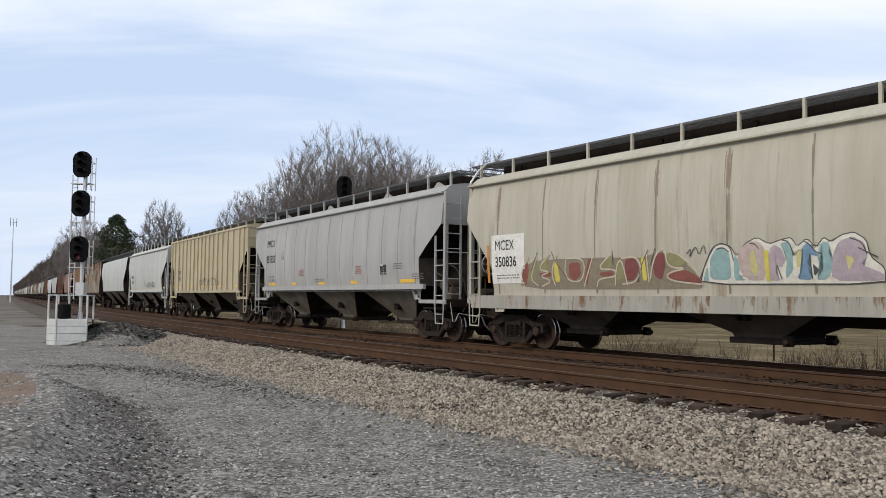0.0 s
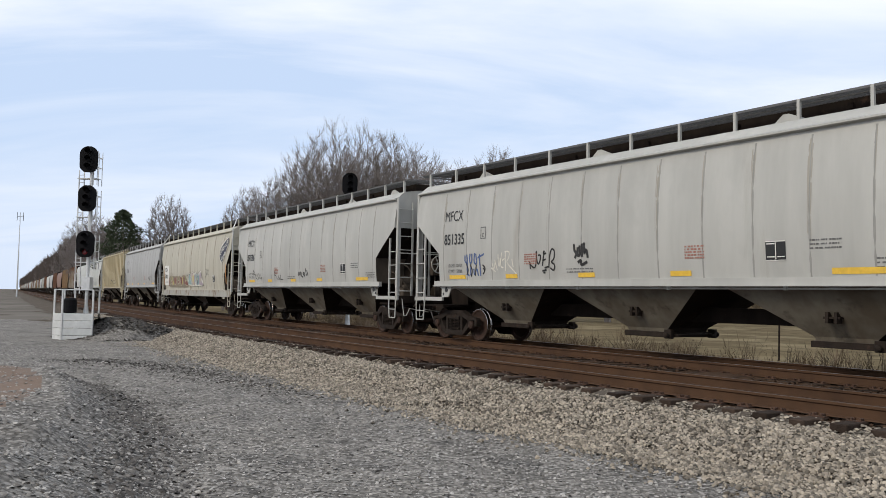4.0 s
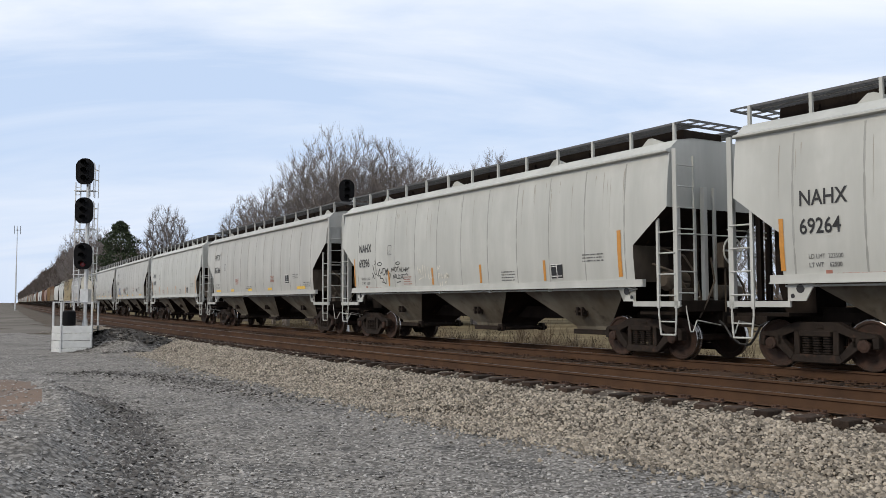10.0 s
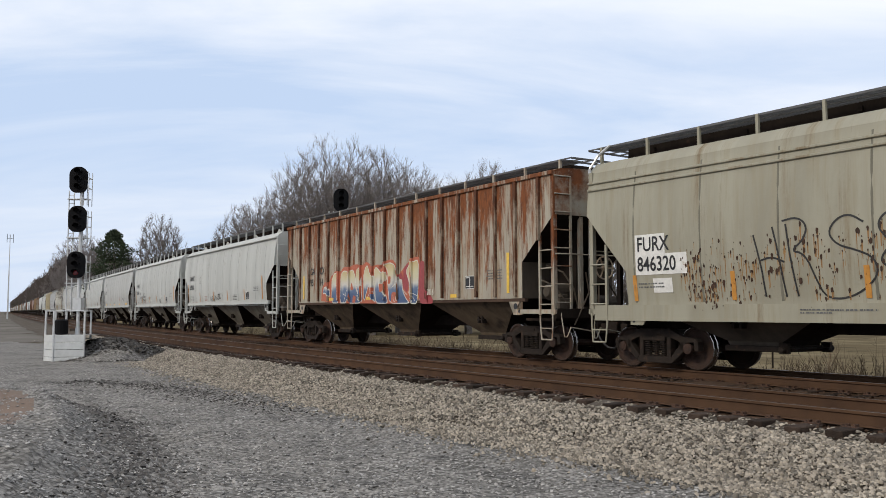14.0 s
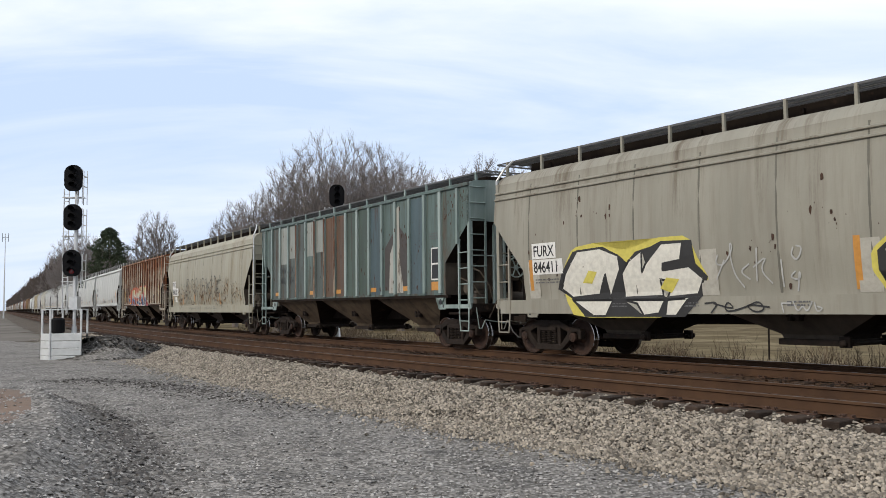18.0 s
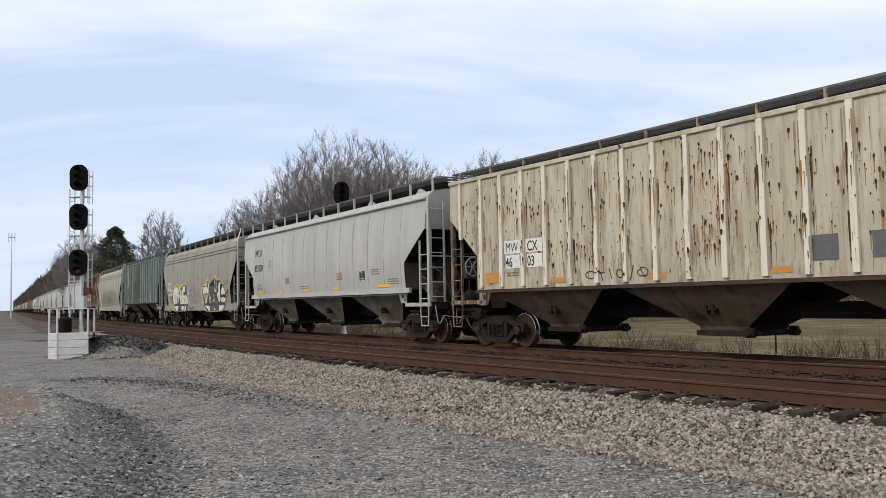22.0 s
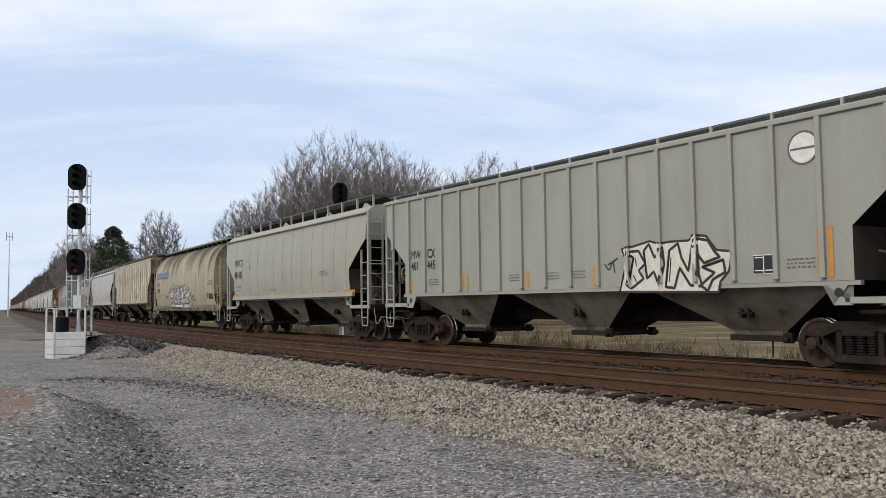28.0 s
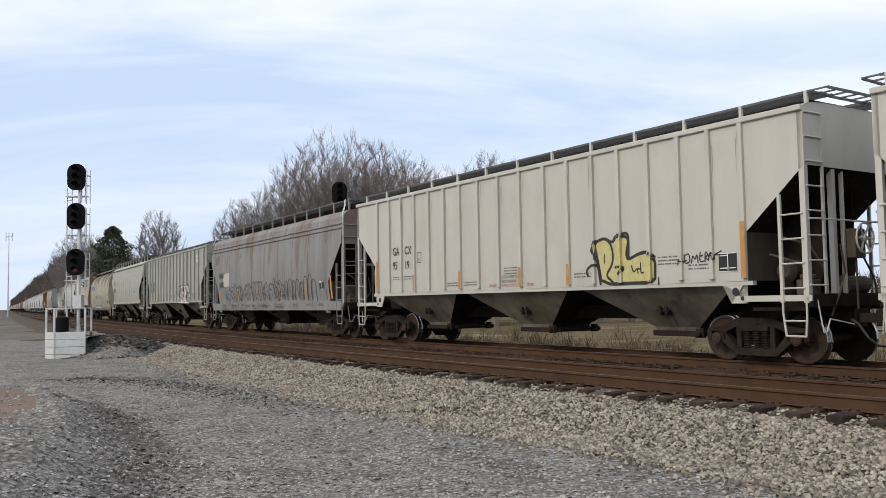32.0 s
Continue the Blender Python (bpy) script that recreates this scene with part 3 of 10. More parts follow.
def side_frame_mesh():
    bm = bmesh.new()
    for pts in ([(-1.14, 0.6), (-1.1, 0.66), (-0.72, 0.7), (-0.42, 0.86), (0.42, 0.86), (0.72, 0.7), (1.1, 0.66), (1.14, 0.6), (0.72, 0.56), (0.42, 0.7), (-0.42, 0.7), (-0.72, 0.56)],
                [(-0.5, 0.17), (-0.44, 0.13), (0.44, 0.13), (0.5, 0.17), (0.44, 0.28), (-0.44, 0.28)],
                [(-0.44, 0.28), (-0.5, 0.17), (-0.86, 0.46), (-0.8, 0.6), (-0.7, 0.57)],
                [(0.44, 0.28), (0.7, 0.57), (0.8, 0.6), (0.86, 0.46), (0.5, 0.17)],
                [(-0.43, 0.27), (-0.32, 0.27), (-0.32, 0.72), (-0.43, 0.72)], [(0.43, 0.27), (0.43, 0.72), (0.32, 0.72), (0.32, 0.27)],
                [(-1.14, 0.62), (-1.14, 0.42), (-1.04, 0.4), (-1.02, 0.6)], [(1.14, 0.62), (1.02, 0.6), (1.04, 0.4), (1.14, 0.42)],
                [(-0.76, 0.62), (-0.76, 0.42), (-0.68, 0.42), (-0.66, 0.6)], [(0.76, 0.62), (0.66, 0.6), (0.68, 0.42), (0.76, 0.42)]):
        prism(bm, pts, -0.085, 0.085)
    box(bm, -0.3, 0.3, -0.06, 0.12, 0.6, 0.7)          # bolster end
    box(bm, -0.16, -0.02, 0.085, 0.1, 0.74, 0.8)
    return mesh_of(bm, truck_m, "side_frame", 0.012)


def spring_mesh():
    bm = bmesh.new()
    prof = []
    for i in range(7):
        z = 0.285 + i * 0.046
        prof += [(0.05, z), (0.088, z + 0.008), (0.088, z + 0.026), (0.05, z + 0.034)]
    lathe(bm, prof, 8, "z", (0, 0.02, 0))
    return mesh_of(bm, truck_m, "spring")


def bolster_mesh():
    bm = bmesh.new()
    box(bm, -0.22, 0.22, -0.95, 0.95, 0.45, 0.72)
    box(bm, -0.3, 0.3, -0.4, 0.4, 0.72, 0.84)
    for k in (1, -1):
        box(bm, k * 0.4 - 0.07, k * 0.4 + 0.07, -0.85, 0.85, 0.34, 0.44)     # brake beams
        for y in (0.75, -0.75):
            box(bm, k * 0.42 - 0.03, k * 0.42 + 0.03, y - 0.06, y + 0.06, 0.3, 0.62)
    return mesh_of(bm, truck_m, "bolster", 0.015)


WHEELSET, SIDE_FRAME, SPRING, BOLSTER = wheelset_mesh(), side_frame_mesh(), spring_mesh(), bolster_mesh()
SPINNING = []


def add_truck(car, x, spin):
    truck = hang("truck", BOLSTER, car, pose(x, 0, 0))
    for k in (1, -1):
        hang("side_frame", SIDE_FRAME, truck, pose(0, 1.0 * k, 0, 0, 0, 0 if k > 0 else 180))
        for dx in (-0.2, 0.0, 0.2):
            hang("spring", SPRING, truck, pose(dx, 1.0 * k, 0, 0, 0, 0 if k > 0 else 180))
    for k in (1, -1):
        w = hang("wheelset", WHEELSET, truck, pose(0.889 * k, 0, 0.4575))
        if spin:
            SPINNING.append((w, 0.889 * k))


def smooth_step(z, pts):
    return float(np.interp(z, [p[0] for p in pts], [p[1] for p in pts]))


# half-width against height for each kind of body
SIDES = {
    "smooth": [(1.5, 1.52), (1.75, 1.56), (2.2, 1.6), (2.8, 1.615), (3.4, 1.6), (3.9, 1.555), (4.2, 1.51), (4.36, 1.48)],
    "ribbed": [(1.45, 1.53), (4.62, 1.53)],
    "round": [(1.2, 1.42), (1.5, 1.5), (1.9, 1.575), (2.4, 1.61), (2.8, 1.615), (3.2, 1.6), (3.6, 1.545), (3.9, 1.45), (4.15, 1.315), (4.38, 1.12), (4.56, 0.85)],
}


def half_width(spec, z):
    return smooth_step(z, SIDES[spec["body"]])


def rib_places(spec):
    """Where the ribs of a side stand along x."""
    n, h, low = spec["ribs"], spec["len"] / 2, spec["cut"][0]
    if "ribat" in spec:
        return [h - d for d in spec["ribat"]]
    if "riblist" in spec:
        return [h - spec["riblist"][0] - (spec["riblist"][1] - spec["riblist"][0]) * i / (n - 1) for i in range(n)]
    f = [1 - 2 * i / (n - 1) for i in range(n)]
    return [(h - low - 0.05) * math.copysign(0.86 * abs(k) + 0.14 * k * k, k) for k in f]


def outer(spec, x, z):
    """Half-width at the paint's surface: over the ribs, and over a deep side sill."""
    if spec.get("deep") and z < spec["deep"] + 0.342:
        return max(half_width(spec, z), spec["sillw"] + 0.053)
    if spec["body"] == "ribbed" and z > spec["sill0"] + 0.05:
        w = spec.get("ribw", 0.05) + 0.002
        if any(abs(x - r) < w for r in rib_places(spec)):
            return 1.605
    return half_width(spec, z)


def stock(spec, z):
    """How far the body reaches along x at a height."""
    h = spec["len"] / 2
    low, high, zl, zh = spec["cut"]
    if z >= zh:
        return h - high
    if z <= zl:
        return h - low
    return h - low + (low - high) * (z - zl) / (zh - zl)


def skin(spec, levels, nx=1):
    """The closed shell of the body as a stack of outlines; returns sides with roof, and end sheets."""
    body, ends = bmesh.new(), bmesh.new()
    rows = []
    for z, hy in levels:
        xe = stock(spec, min(z, spec["top"]))
        xs = [xe * (2 * i / nx - 1) for i in range(nx + 1)]
        rows.append((z, hy, xs))
    for side in (1, -1):
        grid = [[body.verts.new((x, hy * side, z)) for x in xs] for z, hy, xs in rows]
        for a, b in zip(grid, grid[1:]):
            for i in range(nx):
                body.faces.new((a[i], a[i + 1], b[i + 1], b[i]))
    za, ha, xa = rows[-1]
    v = [body.verts.new((x, y, za)) for x, y in ((xa[0], ha), (xa[-1], ha), (xa[-1], -ha), (xa[0], -ha))]
    body.faces.new(v)
    for k in (0, -1):
        g = [[ends.verts.new((xs[k] * 0.999, y, z)) for y in np.linspace(-hy, hy, 4)] for z, hy, xs in rows]
        for a, b in zip(g, g[1:]):
            for i in range(3):
                ends.faces.new((a[i], a[i + 1], b[i + 1], b[i]))
    z0, h0, x0 = rows[0]
    v = [ends.verts.new((x, y, z0)) for x, y in ((x0[0], h0), (x0[-1], h0), (x0[-1], -h0), (x0[0], -h0))]
    ends.faces.new(v)
    return body, ends


def bay_mesh(x0, x1, ztop, spec):
    """One discharge bay: a wedge that narrows to its gate."""
    bm = bmesh.new()
    xc, zb = (x0 + x1) / 2, 0.52
    hw = spec["sillw"] - 0.05
    x0, x1 = x0 + 0.16, x1 - 0.16
    top = [(x0, hw), (x1, hw), (x1, -hw), (x0, -hw)]
    mid = [(xc - 0.62, 0.66), (xc + 0.62, 0.66), (xc + 0.62, -0.66), (xc - 0.62, -0.66)]
    bot = [(xc - 0.58, 0.62), (xc + 0.58, 0.62), (xc + 0.58, -0.62), (xc - 0.58, -0.62)]
    rings = [[bm.verts.new((x, y, z)) for x, y in pts] for pts, z in ((top, ztop), (mid, zb + 0.12), (bot, zb))]
    for a, b in zip(rings, rings[1:]):
        for i in range(4):
            bm.faces.new((a[i], a[(i + 1) % 4], b[(i + 1) % 4], b[i]))
    bm.faces.new(rings[-1])
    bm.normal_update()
    # fore-and-aft slopes and the underside get the dark steel as painted shade
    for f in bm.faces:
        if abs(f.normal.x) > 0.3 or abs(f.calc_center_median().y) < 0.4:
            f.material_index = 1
    return bm


def gate_mesh():
    bm = bmesh.new()
    box(bm, -0.66, 0.66, -0.7, 0.7, 0.38, 0.5)
    box(bm, -0.85, 0.62, -0.62, -0.52, 0.4, 0.46)
    box(bm, -0.85, 0.62, 0.52, 0.62, 0.4, 0.46)
    tube(bm, (-0.72, -0.86, 0.44), (-0.72, 0.86, 0.44), 0.03)
    for k in (1, -1):
        lathe(bm, [(0.04, 0.8 * k), (0.065, 0.81 * k), (0.065, 0.87 * k), (0.03, 0.89 * k)], 8, "y", (-0.72, 0, 0.44))
        box(bm, -0.8, -0.6, 0.72 * k - 0.05, 0.72 * k + 0.05, 0.36, 0.56)
    return mesh_of(bm, truck_m, "outlet_gate", 0.01)


GATE = gate_mesh()


def conform(me, spec, side=1, lift=0.007):
    for v in me.vertices:
        v.co.y = side * ((outer(spec, v.co.x, v.co.z) if spec.get("deep") else half_width(spec, v.co.z)) + lift)


def lettering(car, spec, text, x, z, h, material=None, side=1, narrow=0.8, name="lettering", lift=0.012):
    """Painted words on the body: x is where they begin, h the height of the capitals."""
    cu = bpy.data.curves.new("letters", "FONT")
    cu.body, cu.size, cu.resolution_u = text, h / 0.7, 3
    cu.offset = 0 if "M" in text else 0.02 * h
    ob = bpy.data.objects.new("letters", cu)
    me = bpy.data.meshes.new_from_object(ob)
    bpy.data.objects.remove(ob)
    for v in me.vertices:
        v.co = Vector((x - v.co.x * narrow * side, 0, z + v.co.y))
    conform(me, spec, side, lift)
    me.materials.clear()
    me.materials.append(material or black_m)
    return hang(name, me, car)


def decal(car, spec, name, quads, material, lift=0.008, label="", side=1):
    """Flat painted patches on the side: (x0, x1, z0, z1) each, in one mesh."""
    bm = bmesh.new()
    for x0, x1, z0, z1 in quads:
        n = max(1, int((z1 - z0) / 0.35))
        for i in range(n):
            za, zb = z0 + (z1 - z0) * i / n, z0 + (z1 - z0) * (i + 1) / n
            bm.faces.new([bm.verts.new((x, side * ((outer(spec, x, z if z1 > 1.39 else (z0 + z1) / 2) if spec.get("deep") else half_width(spec, z)) + lift), z)) for x, z in ((x0, za), (x1, za), (x1, zb), (x0, zb))])
    return part(name, bm, material, car, label)


def small_print(car, spec, x, z, w, rows, material=None, h=0.028, gap=0.072, seed=1, side=1):
    """Lines of print too small to read: broken bars."""
    rng = random.Random(seed)
    quads = []
    for r in range(rows):
        p, zz = 0.0, z - r * gap
        while p < w:
            q = min(w, p + rng.uniform(0.02, 0.075))
            quads.append((x - q, x - p, zz, zz + h))
            p = q + rng.choice((0.012, 0.016, 0.04))
    return decal(car, spec, "small_print", quads, material or stencil_m, 0.009, side=side)


def stroke_mesh(lines, width, spec, lift, side=1, smooth=2):
    """Sprayed lines: ribbons along smoothed polylines in x and z."""
    bm = bmesh.new()
    for k, pts in enumerate(lines):
        p = np.array(pts, float)
        for _ in range(smooth):
            q = [p[0]]
            for a, b in zip(p, p[1:]):
                q += [a * 0.75 + b * 0.25, a * 0.25 + b * 0.75]
            q.append(p[-1])
            p = np.array(q)
        if spec["body"] == "ribbed" or not smooth:
            q = [p[0]]
            for a, b in zip(p, p[1:]):
                m = max(1, int(np.linalg.norm(b - a) / 0.04))
                q += [a + (b - a) * j / m for j in range(1, m + 1)]
            p = np.array(q)
        d = np.gradient(p, axis=0)
        d /= np.linalg.norm(d, axis=1)[:, None] + 1e-9
        nrm = np.stack([-d[:, 1], d[:, 0]], 1) * width / 2
        rise = lift + 0.00005 * k
        l = [bm.verts.new((x, side * (outer(spec, x, z) + rise), z)) for x, z in p + nrm]
        r = [bm.verts.new((x, side * (outer(spec, x, z) + rise), z)) for x, z in p - nrm]
        for i in range(len(p) - 1):
            bm.faces.new((l[i], l[i + 1], r[i + 1], r[i]))
    return bm


def scrawl(car, spec, x, z, w, h, material, seed, width=0.03, letters=6, label="", lift=0.01):
    """A thin sprayed tag: looping marks in a row."""
    rng = random.Random(seed)
    lines = []
    step = w / letters
    for i in range(letters):
        cx, cz = x - (i + 0.5) * step, z + h * 0.5
        form = rng.random()
        rx, rz = step * rng.uniform(0.4, 0.75), h * rng.uniform(0.3, 0.55)
        if form < 0.6:
            t0, sweep = rng.uniform(0, math.tau), rng.choice((-1, 1)) * rng.uniform(3.5, 6.5)
            lines.append([(cx + rx * math.cos(t0 + sweep * k / 9), cz + rz * math.sin(t0 + sweep * k / 9) * (1 - 0.04 * k)) for k in range(10)])
        if form > 0.35:
            lean = rng.uniform(-0.3, 0.3) * step
            lines.append([(cx + lean, cz + rz), (cx + rng.uniform(-0.1, 0.1) * step, cz), (cx - lean, cz - rz)])
        if form > 0.75:
            lines.append([(cx - rx, cz + rz * rng.uniform(-0.3, 0.8)), (cx, cz + rz * rng.uniform(-0.6, 0.2)), (cx + rx, cz + rz * rng.uniform(-0.8, 0.8))])
    return part("sprayed_tag", stroke_mesh(lines, width, spec, lift), material, car, label)


def rounded(pts, times=1):
    p = np.array(pts, float)
    for _ in range(times):
        q = np.roll(p, -1, 0)
        p = np.stack([p * 0.84 + q * 0.16, p * 0.16 + q * 0.84], 1).reshape(-1, 2)
    return p.tolist()


def next_lift(spec):
    """Each coat of paint lies on the one before."""
    spec["coats"] = spec.get("coats", 0) + 1
    return 0.007 + 0.0006 * spec["coats"]


def painted(name, pts, material, parent, spec, lift, label=""):
    """A flat painted outline in x and z, laid on the side of the body."""
    bm = bmesh.new()
    bm.faces.new([bm.verts.new((x, 0, z)) for x, z in pts])
    bmesh.ops.triangulate(bm, faces=bm.faces[:])
    zs, xs = [p[1] for p in pts], [p[0] for p in pts]
    cuts = [((0, 0, z), (0, 0, 1)) for z, _ in SIDES[spec["body"]] if min(zs) < z < max(zs)]
    if spec.get("deep"):
        e = spec["deep"] + 0.342
        cuts += [((0, 0, z), (0, 0, 1)) for z in (e - 0.001, e + 0.001) if min(zs) < z < max(zs)]
    if spec["body"] == "ribbed":
        w = spec.get("ribw", 0.05) + 0.002
        cuts += [((x, 0, 0), (1, 0, 0)) for r in rib_places(spec) for x in (r - w - 0.001, r - w + 0.001, r + w - 0.001, r + w + 0.001) if min(xs) < x < max(xs)]
    for co, no in cuts:
        bmesh.ops.bisect_plane(bm, geom=bm.verts[:] + bm.edges[:] + bm.faces[:], plane_co=co, plane_no=no)
    for v in bm.verts:
        v.co.y = outer(spec, v.co.x, v.co.z) + lift
    return part(name, bm, material, parent, label)


def art(car, spec, material, pts, rim=None, w=0.03, soft=1, label=""):
    """One sprayed shape, its outline given from the car's front and up from the rail, with a line round it."""
    p = [(at(spec, d), z) for d, z in pts]
    p = rounded(p, soft) if soft else p
    shape = painted("mural_fill", p, material, car, spec, next_lift(spec), label)
    if rim:
        part("mural_outline", stroke_mesh([p + p[:2]], w, spec, next_lift(spec), smooth=0), rim, shape)
    return shape


def sprayed(car, spec, material, w, lines, label=""):
    """Sprayed lines, given from the car's front and up from the rail."""
    return part("sprayed_line", stroke_mesh([[(at(spec, d), z) for d, z in l] for l in lines], w, spec, next_lift(spec)), material, car, label)


def blisters(car, spec, count, seed, span, heights, material, drip=None, size=0.03, clumps=0):
    """Rust bursting through the paint: small ragged spots, some with a run below them."""
    rng = random.Random(seed)
    spots, runs = bmesh.new(), bmesh.new()
    knots = [(rng.uniform(*span), rng.uniform(*heights)) for _ in range(clumps)]
    for i in range(count):
        if knots and rng.random() < 0.75:
            k = rng.choice(knots)
            d, z = rng.gauss(k[0], 0.28), rng.gauss(k[1], 0.22)
        else:
            d, z = rng.uniform(*span), rng.uniform(*heights)
        if not (span[0] < d < span[1] and heights[0] - 0.2 < z < heights[1] + 0.2):
            continue
        if abs(at(spec, d)) > stock(spec, z) - 0.08:
            continue
        r = size * (0.35 + 1.6 * rng.random() ** 3)
        x, y0 = at(spec, d), outer(spec, at(spec, d), z)
        ring = []
        for j in range(7):
            t = j * math.tau / 7
            k = r * rng.uniform(0.6, 1.2)
            ring.append((x + k * math.cos(t) * 0.7, z + k * math.sin(t) * (1.9 if math.sin(t) < 0 else 1.1)))
        spots.faces.new([spots.verts.new((a, y0 + 0.0062 + 0.0001 * (i % 9), b)) for a, b in ring])
        if drip and rng.random() < 0.62:
            l = min(rng.uniform(0.1, 0.42), z - spec["sill0"] - 0.06)
            if abs(x) > stock(spec, z - l) - 0.08 or l < 0.05:
                continue
            runs.faces.new([runs.verts.new((a, outer(spec, x, b) + 0.0035 + 0.0001 * (i % 13), b)) for a, b in ((x - r * 0.5, z), (x + r * 0.5, z), (x + r * 0.22, z - l), (x - r * 0.22, z - l))])
    tagged(part("rust_spot", spots, material, car), kind="stuff")
    if drip:
        tagged(part("rust_run", runs, drip, car), kind="stuff")
    else:
        runs.free()


def streaks(car, spec, count, seed, span, ztop, reach, width, material, seams=False):
    """Dirt and rust washed down the side in thin tapering runs."""
    rng = random.Random(seed)
    bm = bmesh.new()
    n, low = spec["ribs"], spec["cut"][0]
    lines = [low + 0.25 + (spec["len"] - 2 * low - 0.5) * i / (n - 1) for i in range(n)]
    if spec["body"] == "ribbed":
        w = spec.get("ribw", 0.05) + 0.035
        lines = [spec["len"] / 2 - x + k * w for x in rib_places(spec) for k in (1, -1, -1)]
    for i in range(count):
        d = rng.choice(lines) + rng.gauss(0, 0.035) if seams else rng.uniform(*span)
        if not span[0] < d < span[1]:
            continue
        x, z0 = at(spec, d), ztop - rng.uniform(0, 0.25)
        l, w = reach * rng.uniform(0.25, 1) ** 1.5, width * rng.uniform(0.4, 1.2)
        rows = []
        for j in range(6):
            z = z0 - l * j / 5
            k = w * (0.6 + 0.4 * math.sin(math.pi * min(1, j / 2.5))) * (1 - 0.75 * j / 5)
            rows.append([bm.verts.new((x + q, outer(spec, x, z) + 0.003 + 0.00015 * (i % 8), z)) for q in (-k / 2, k / 2)])
        for a, b in zip(rows, rows[1:]):
            bm.faces.new((a[0], a[1], b[1], b[0]))
    tagged(part("dirt_streak", bm, material, car), kind="stuff")


def add_end(car, spec, k, trim):
    """The open end platform, with its posts, brake gear, ladders and coupler; k is +1 at the leading end."""
    h, sz, low, zl, zh, top = spec["len"] / 2, spec["deck"], spec["cut"][0], spec["cut"][2], spec["cut"][3], spec["top"]
    tank = spec["body"] == "round"

    def xe(e):
        return k * (h - e)

    def slab(bm, e0, e1, y0, y1, z0, z1):
        box(bm, min(xe(e0), xe(e1)), max(xe(e0), xe(e1)), min(y0, y1), max(y0, y1), z0, z1)

    bm = bmesh.new()
    slab(bm, 0.56, 0.68, -1.5, 1.5, sz - 0.24, sz)
    part("end_sill", bm, grime_shade_m, car, bevel=0.01)
    for y in (1.5, -1.5):
        bm = bmesh.new()
        slab(bm, 0.56, low + 0.1, y - 0.03, y + 0.03, sz - 0.13, sz - 0.02)
        part("platform_rail", bm, trim, car)
    bm = bmesh.new()
    slab(bm, 0.6, low + 1.2, -0.32, 0.32, 0.78, sz - 0.24)
    slab(bm, 0.68, low, -1.42, 1.42, sz - 0.3, sz - 0.24)
    part("draft_sill", bm, grime_shade_m, car)
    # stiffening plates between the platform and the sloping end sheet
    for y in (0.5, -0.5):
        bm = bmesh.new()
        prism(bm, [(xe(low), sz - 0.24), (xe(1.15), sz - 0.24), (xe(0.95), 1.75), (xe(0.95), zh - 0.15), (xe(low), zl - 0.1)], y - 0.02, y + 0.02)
        part("end_web", bm, grime_shade_m, car)
    # corner posts from the platform up to the roof
    pe = 0.66
    for y in (1.5, -1.5):
        bm = bmesh.new()
        slab(bm, pe - 0.055, pe + 0.055, y - 0.03, y + 0.03, sz - 0.16, top + 0.02 if not tank else 3.7)
        slab(bm, pe - 0.05, pe + 0.05, y - 0.09 if y > 0 else y + 0.03, y - 0.03 if y > 0 else y + 0.09, sz - 0.16, zh)
        part("corner_post", bm, trim if y > 0 else grime_shade_m, car, bevel=0.006)
    # bolster web plate with its jacking hole
    for y in (1.5, -1.5):
        bm = bmesh.new()
        c, z0 = xe(low + 0.35), spec["sill0"]
        prism(bm, [(c - 0.3, z0 + 0.03), (c + 0.3, z0 + 0.03), (c + 0.3 * k, z0 - 0.42), (c - 0.05 * k, z0 - 0.42)], y - 0.015, y + 0.015)
        web = part("bolster_web", bm, trim, car)
        # the holes are black discs on the plate, their inner dark painted
        for dx, dz, r in ((0.05, -0.2, 0.08), (0.2, -0.33, 0.04)):
            bm = bmesh.new()
            lathe(bm, [(r, y + math.copysign(0.016, y)), (r + 0.002, y + math.copysign(0.021, y))], 10, "y", (c + dx * k, 0, z0 + dz))
            part("jacking_hole", bm, black_m, web)
    # side ladder: rungs between the corner post and one outer stile, and the step hung under it
    for y in (1.53, -1.53):
        e0, e1 = (pe, pe + 0.47) if y * k < 0 or y > 0 else (pe + 0.1, pe + 0.57)
        bm = bmesh.new()
        foot = 1.2 if tank else sz - 0.16
        slab(bm, e1 - 0.03, e1 + 0.03, y - 0.025, y + 0.025, foot, zl + 0.62)
        lad = part("side_ladder", bm, trim, car)
        bm = bmesh.new()
        tube(bm, (-0.235, 0, 0), (0.235, 0, 0), 0.017, 6)
        rung = mesh_of(bm, trim, "rung")
        z = sz + 0.1
        while z < zl + 0.62:
            hang("rung", rung, lad, pose(xe((e0 + e1) / 2), y + 0.012, z))
            z += 0.44
        bm = bmesh.new()
        bent(bm, [(xe(e1), y, sz - 0.1), (xe(e1), y, 0.95), (xe(e1 - 0.05), y, 0.55), (xe(e0 + 0.03), y, 0.55), (xe(e0), y, 0.9), (xe(e0), y, sz - 0.1)], 0.02)
        tube(bm, (xe(e1 - 0.01), y, 0.82), (xe(e0 + 0.01), y, 0.82), 0.016)
        part("sill_step", bm, trim, car)
    # end ladder beside the corner post, up to the roof
    y1 = 0.98 if k < 0 else -0.98
    ys = 1.5 if k < 0 else -1.5
    bm = bmesh.new()
    slab(bm, pe - 0.06, pe - 0.02, y1 - 0.03, y1 + 0.03, sz - 0.1, top - 0.1)
    lad = part("end_ladder", bm, trim, car)
    bm = bmesh.new()
    tube(bm, (0, y1, 0), (0, ys, 0), 0.016, 6)
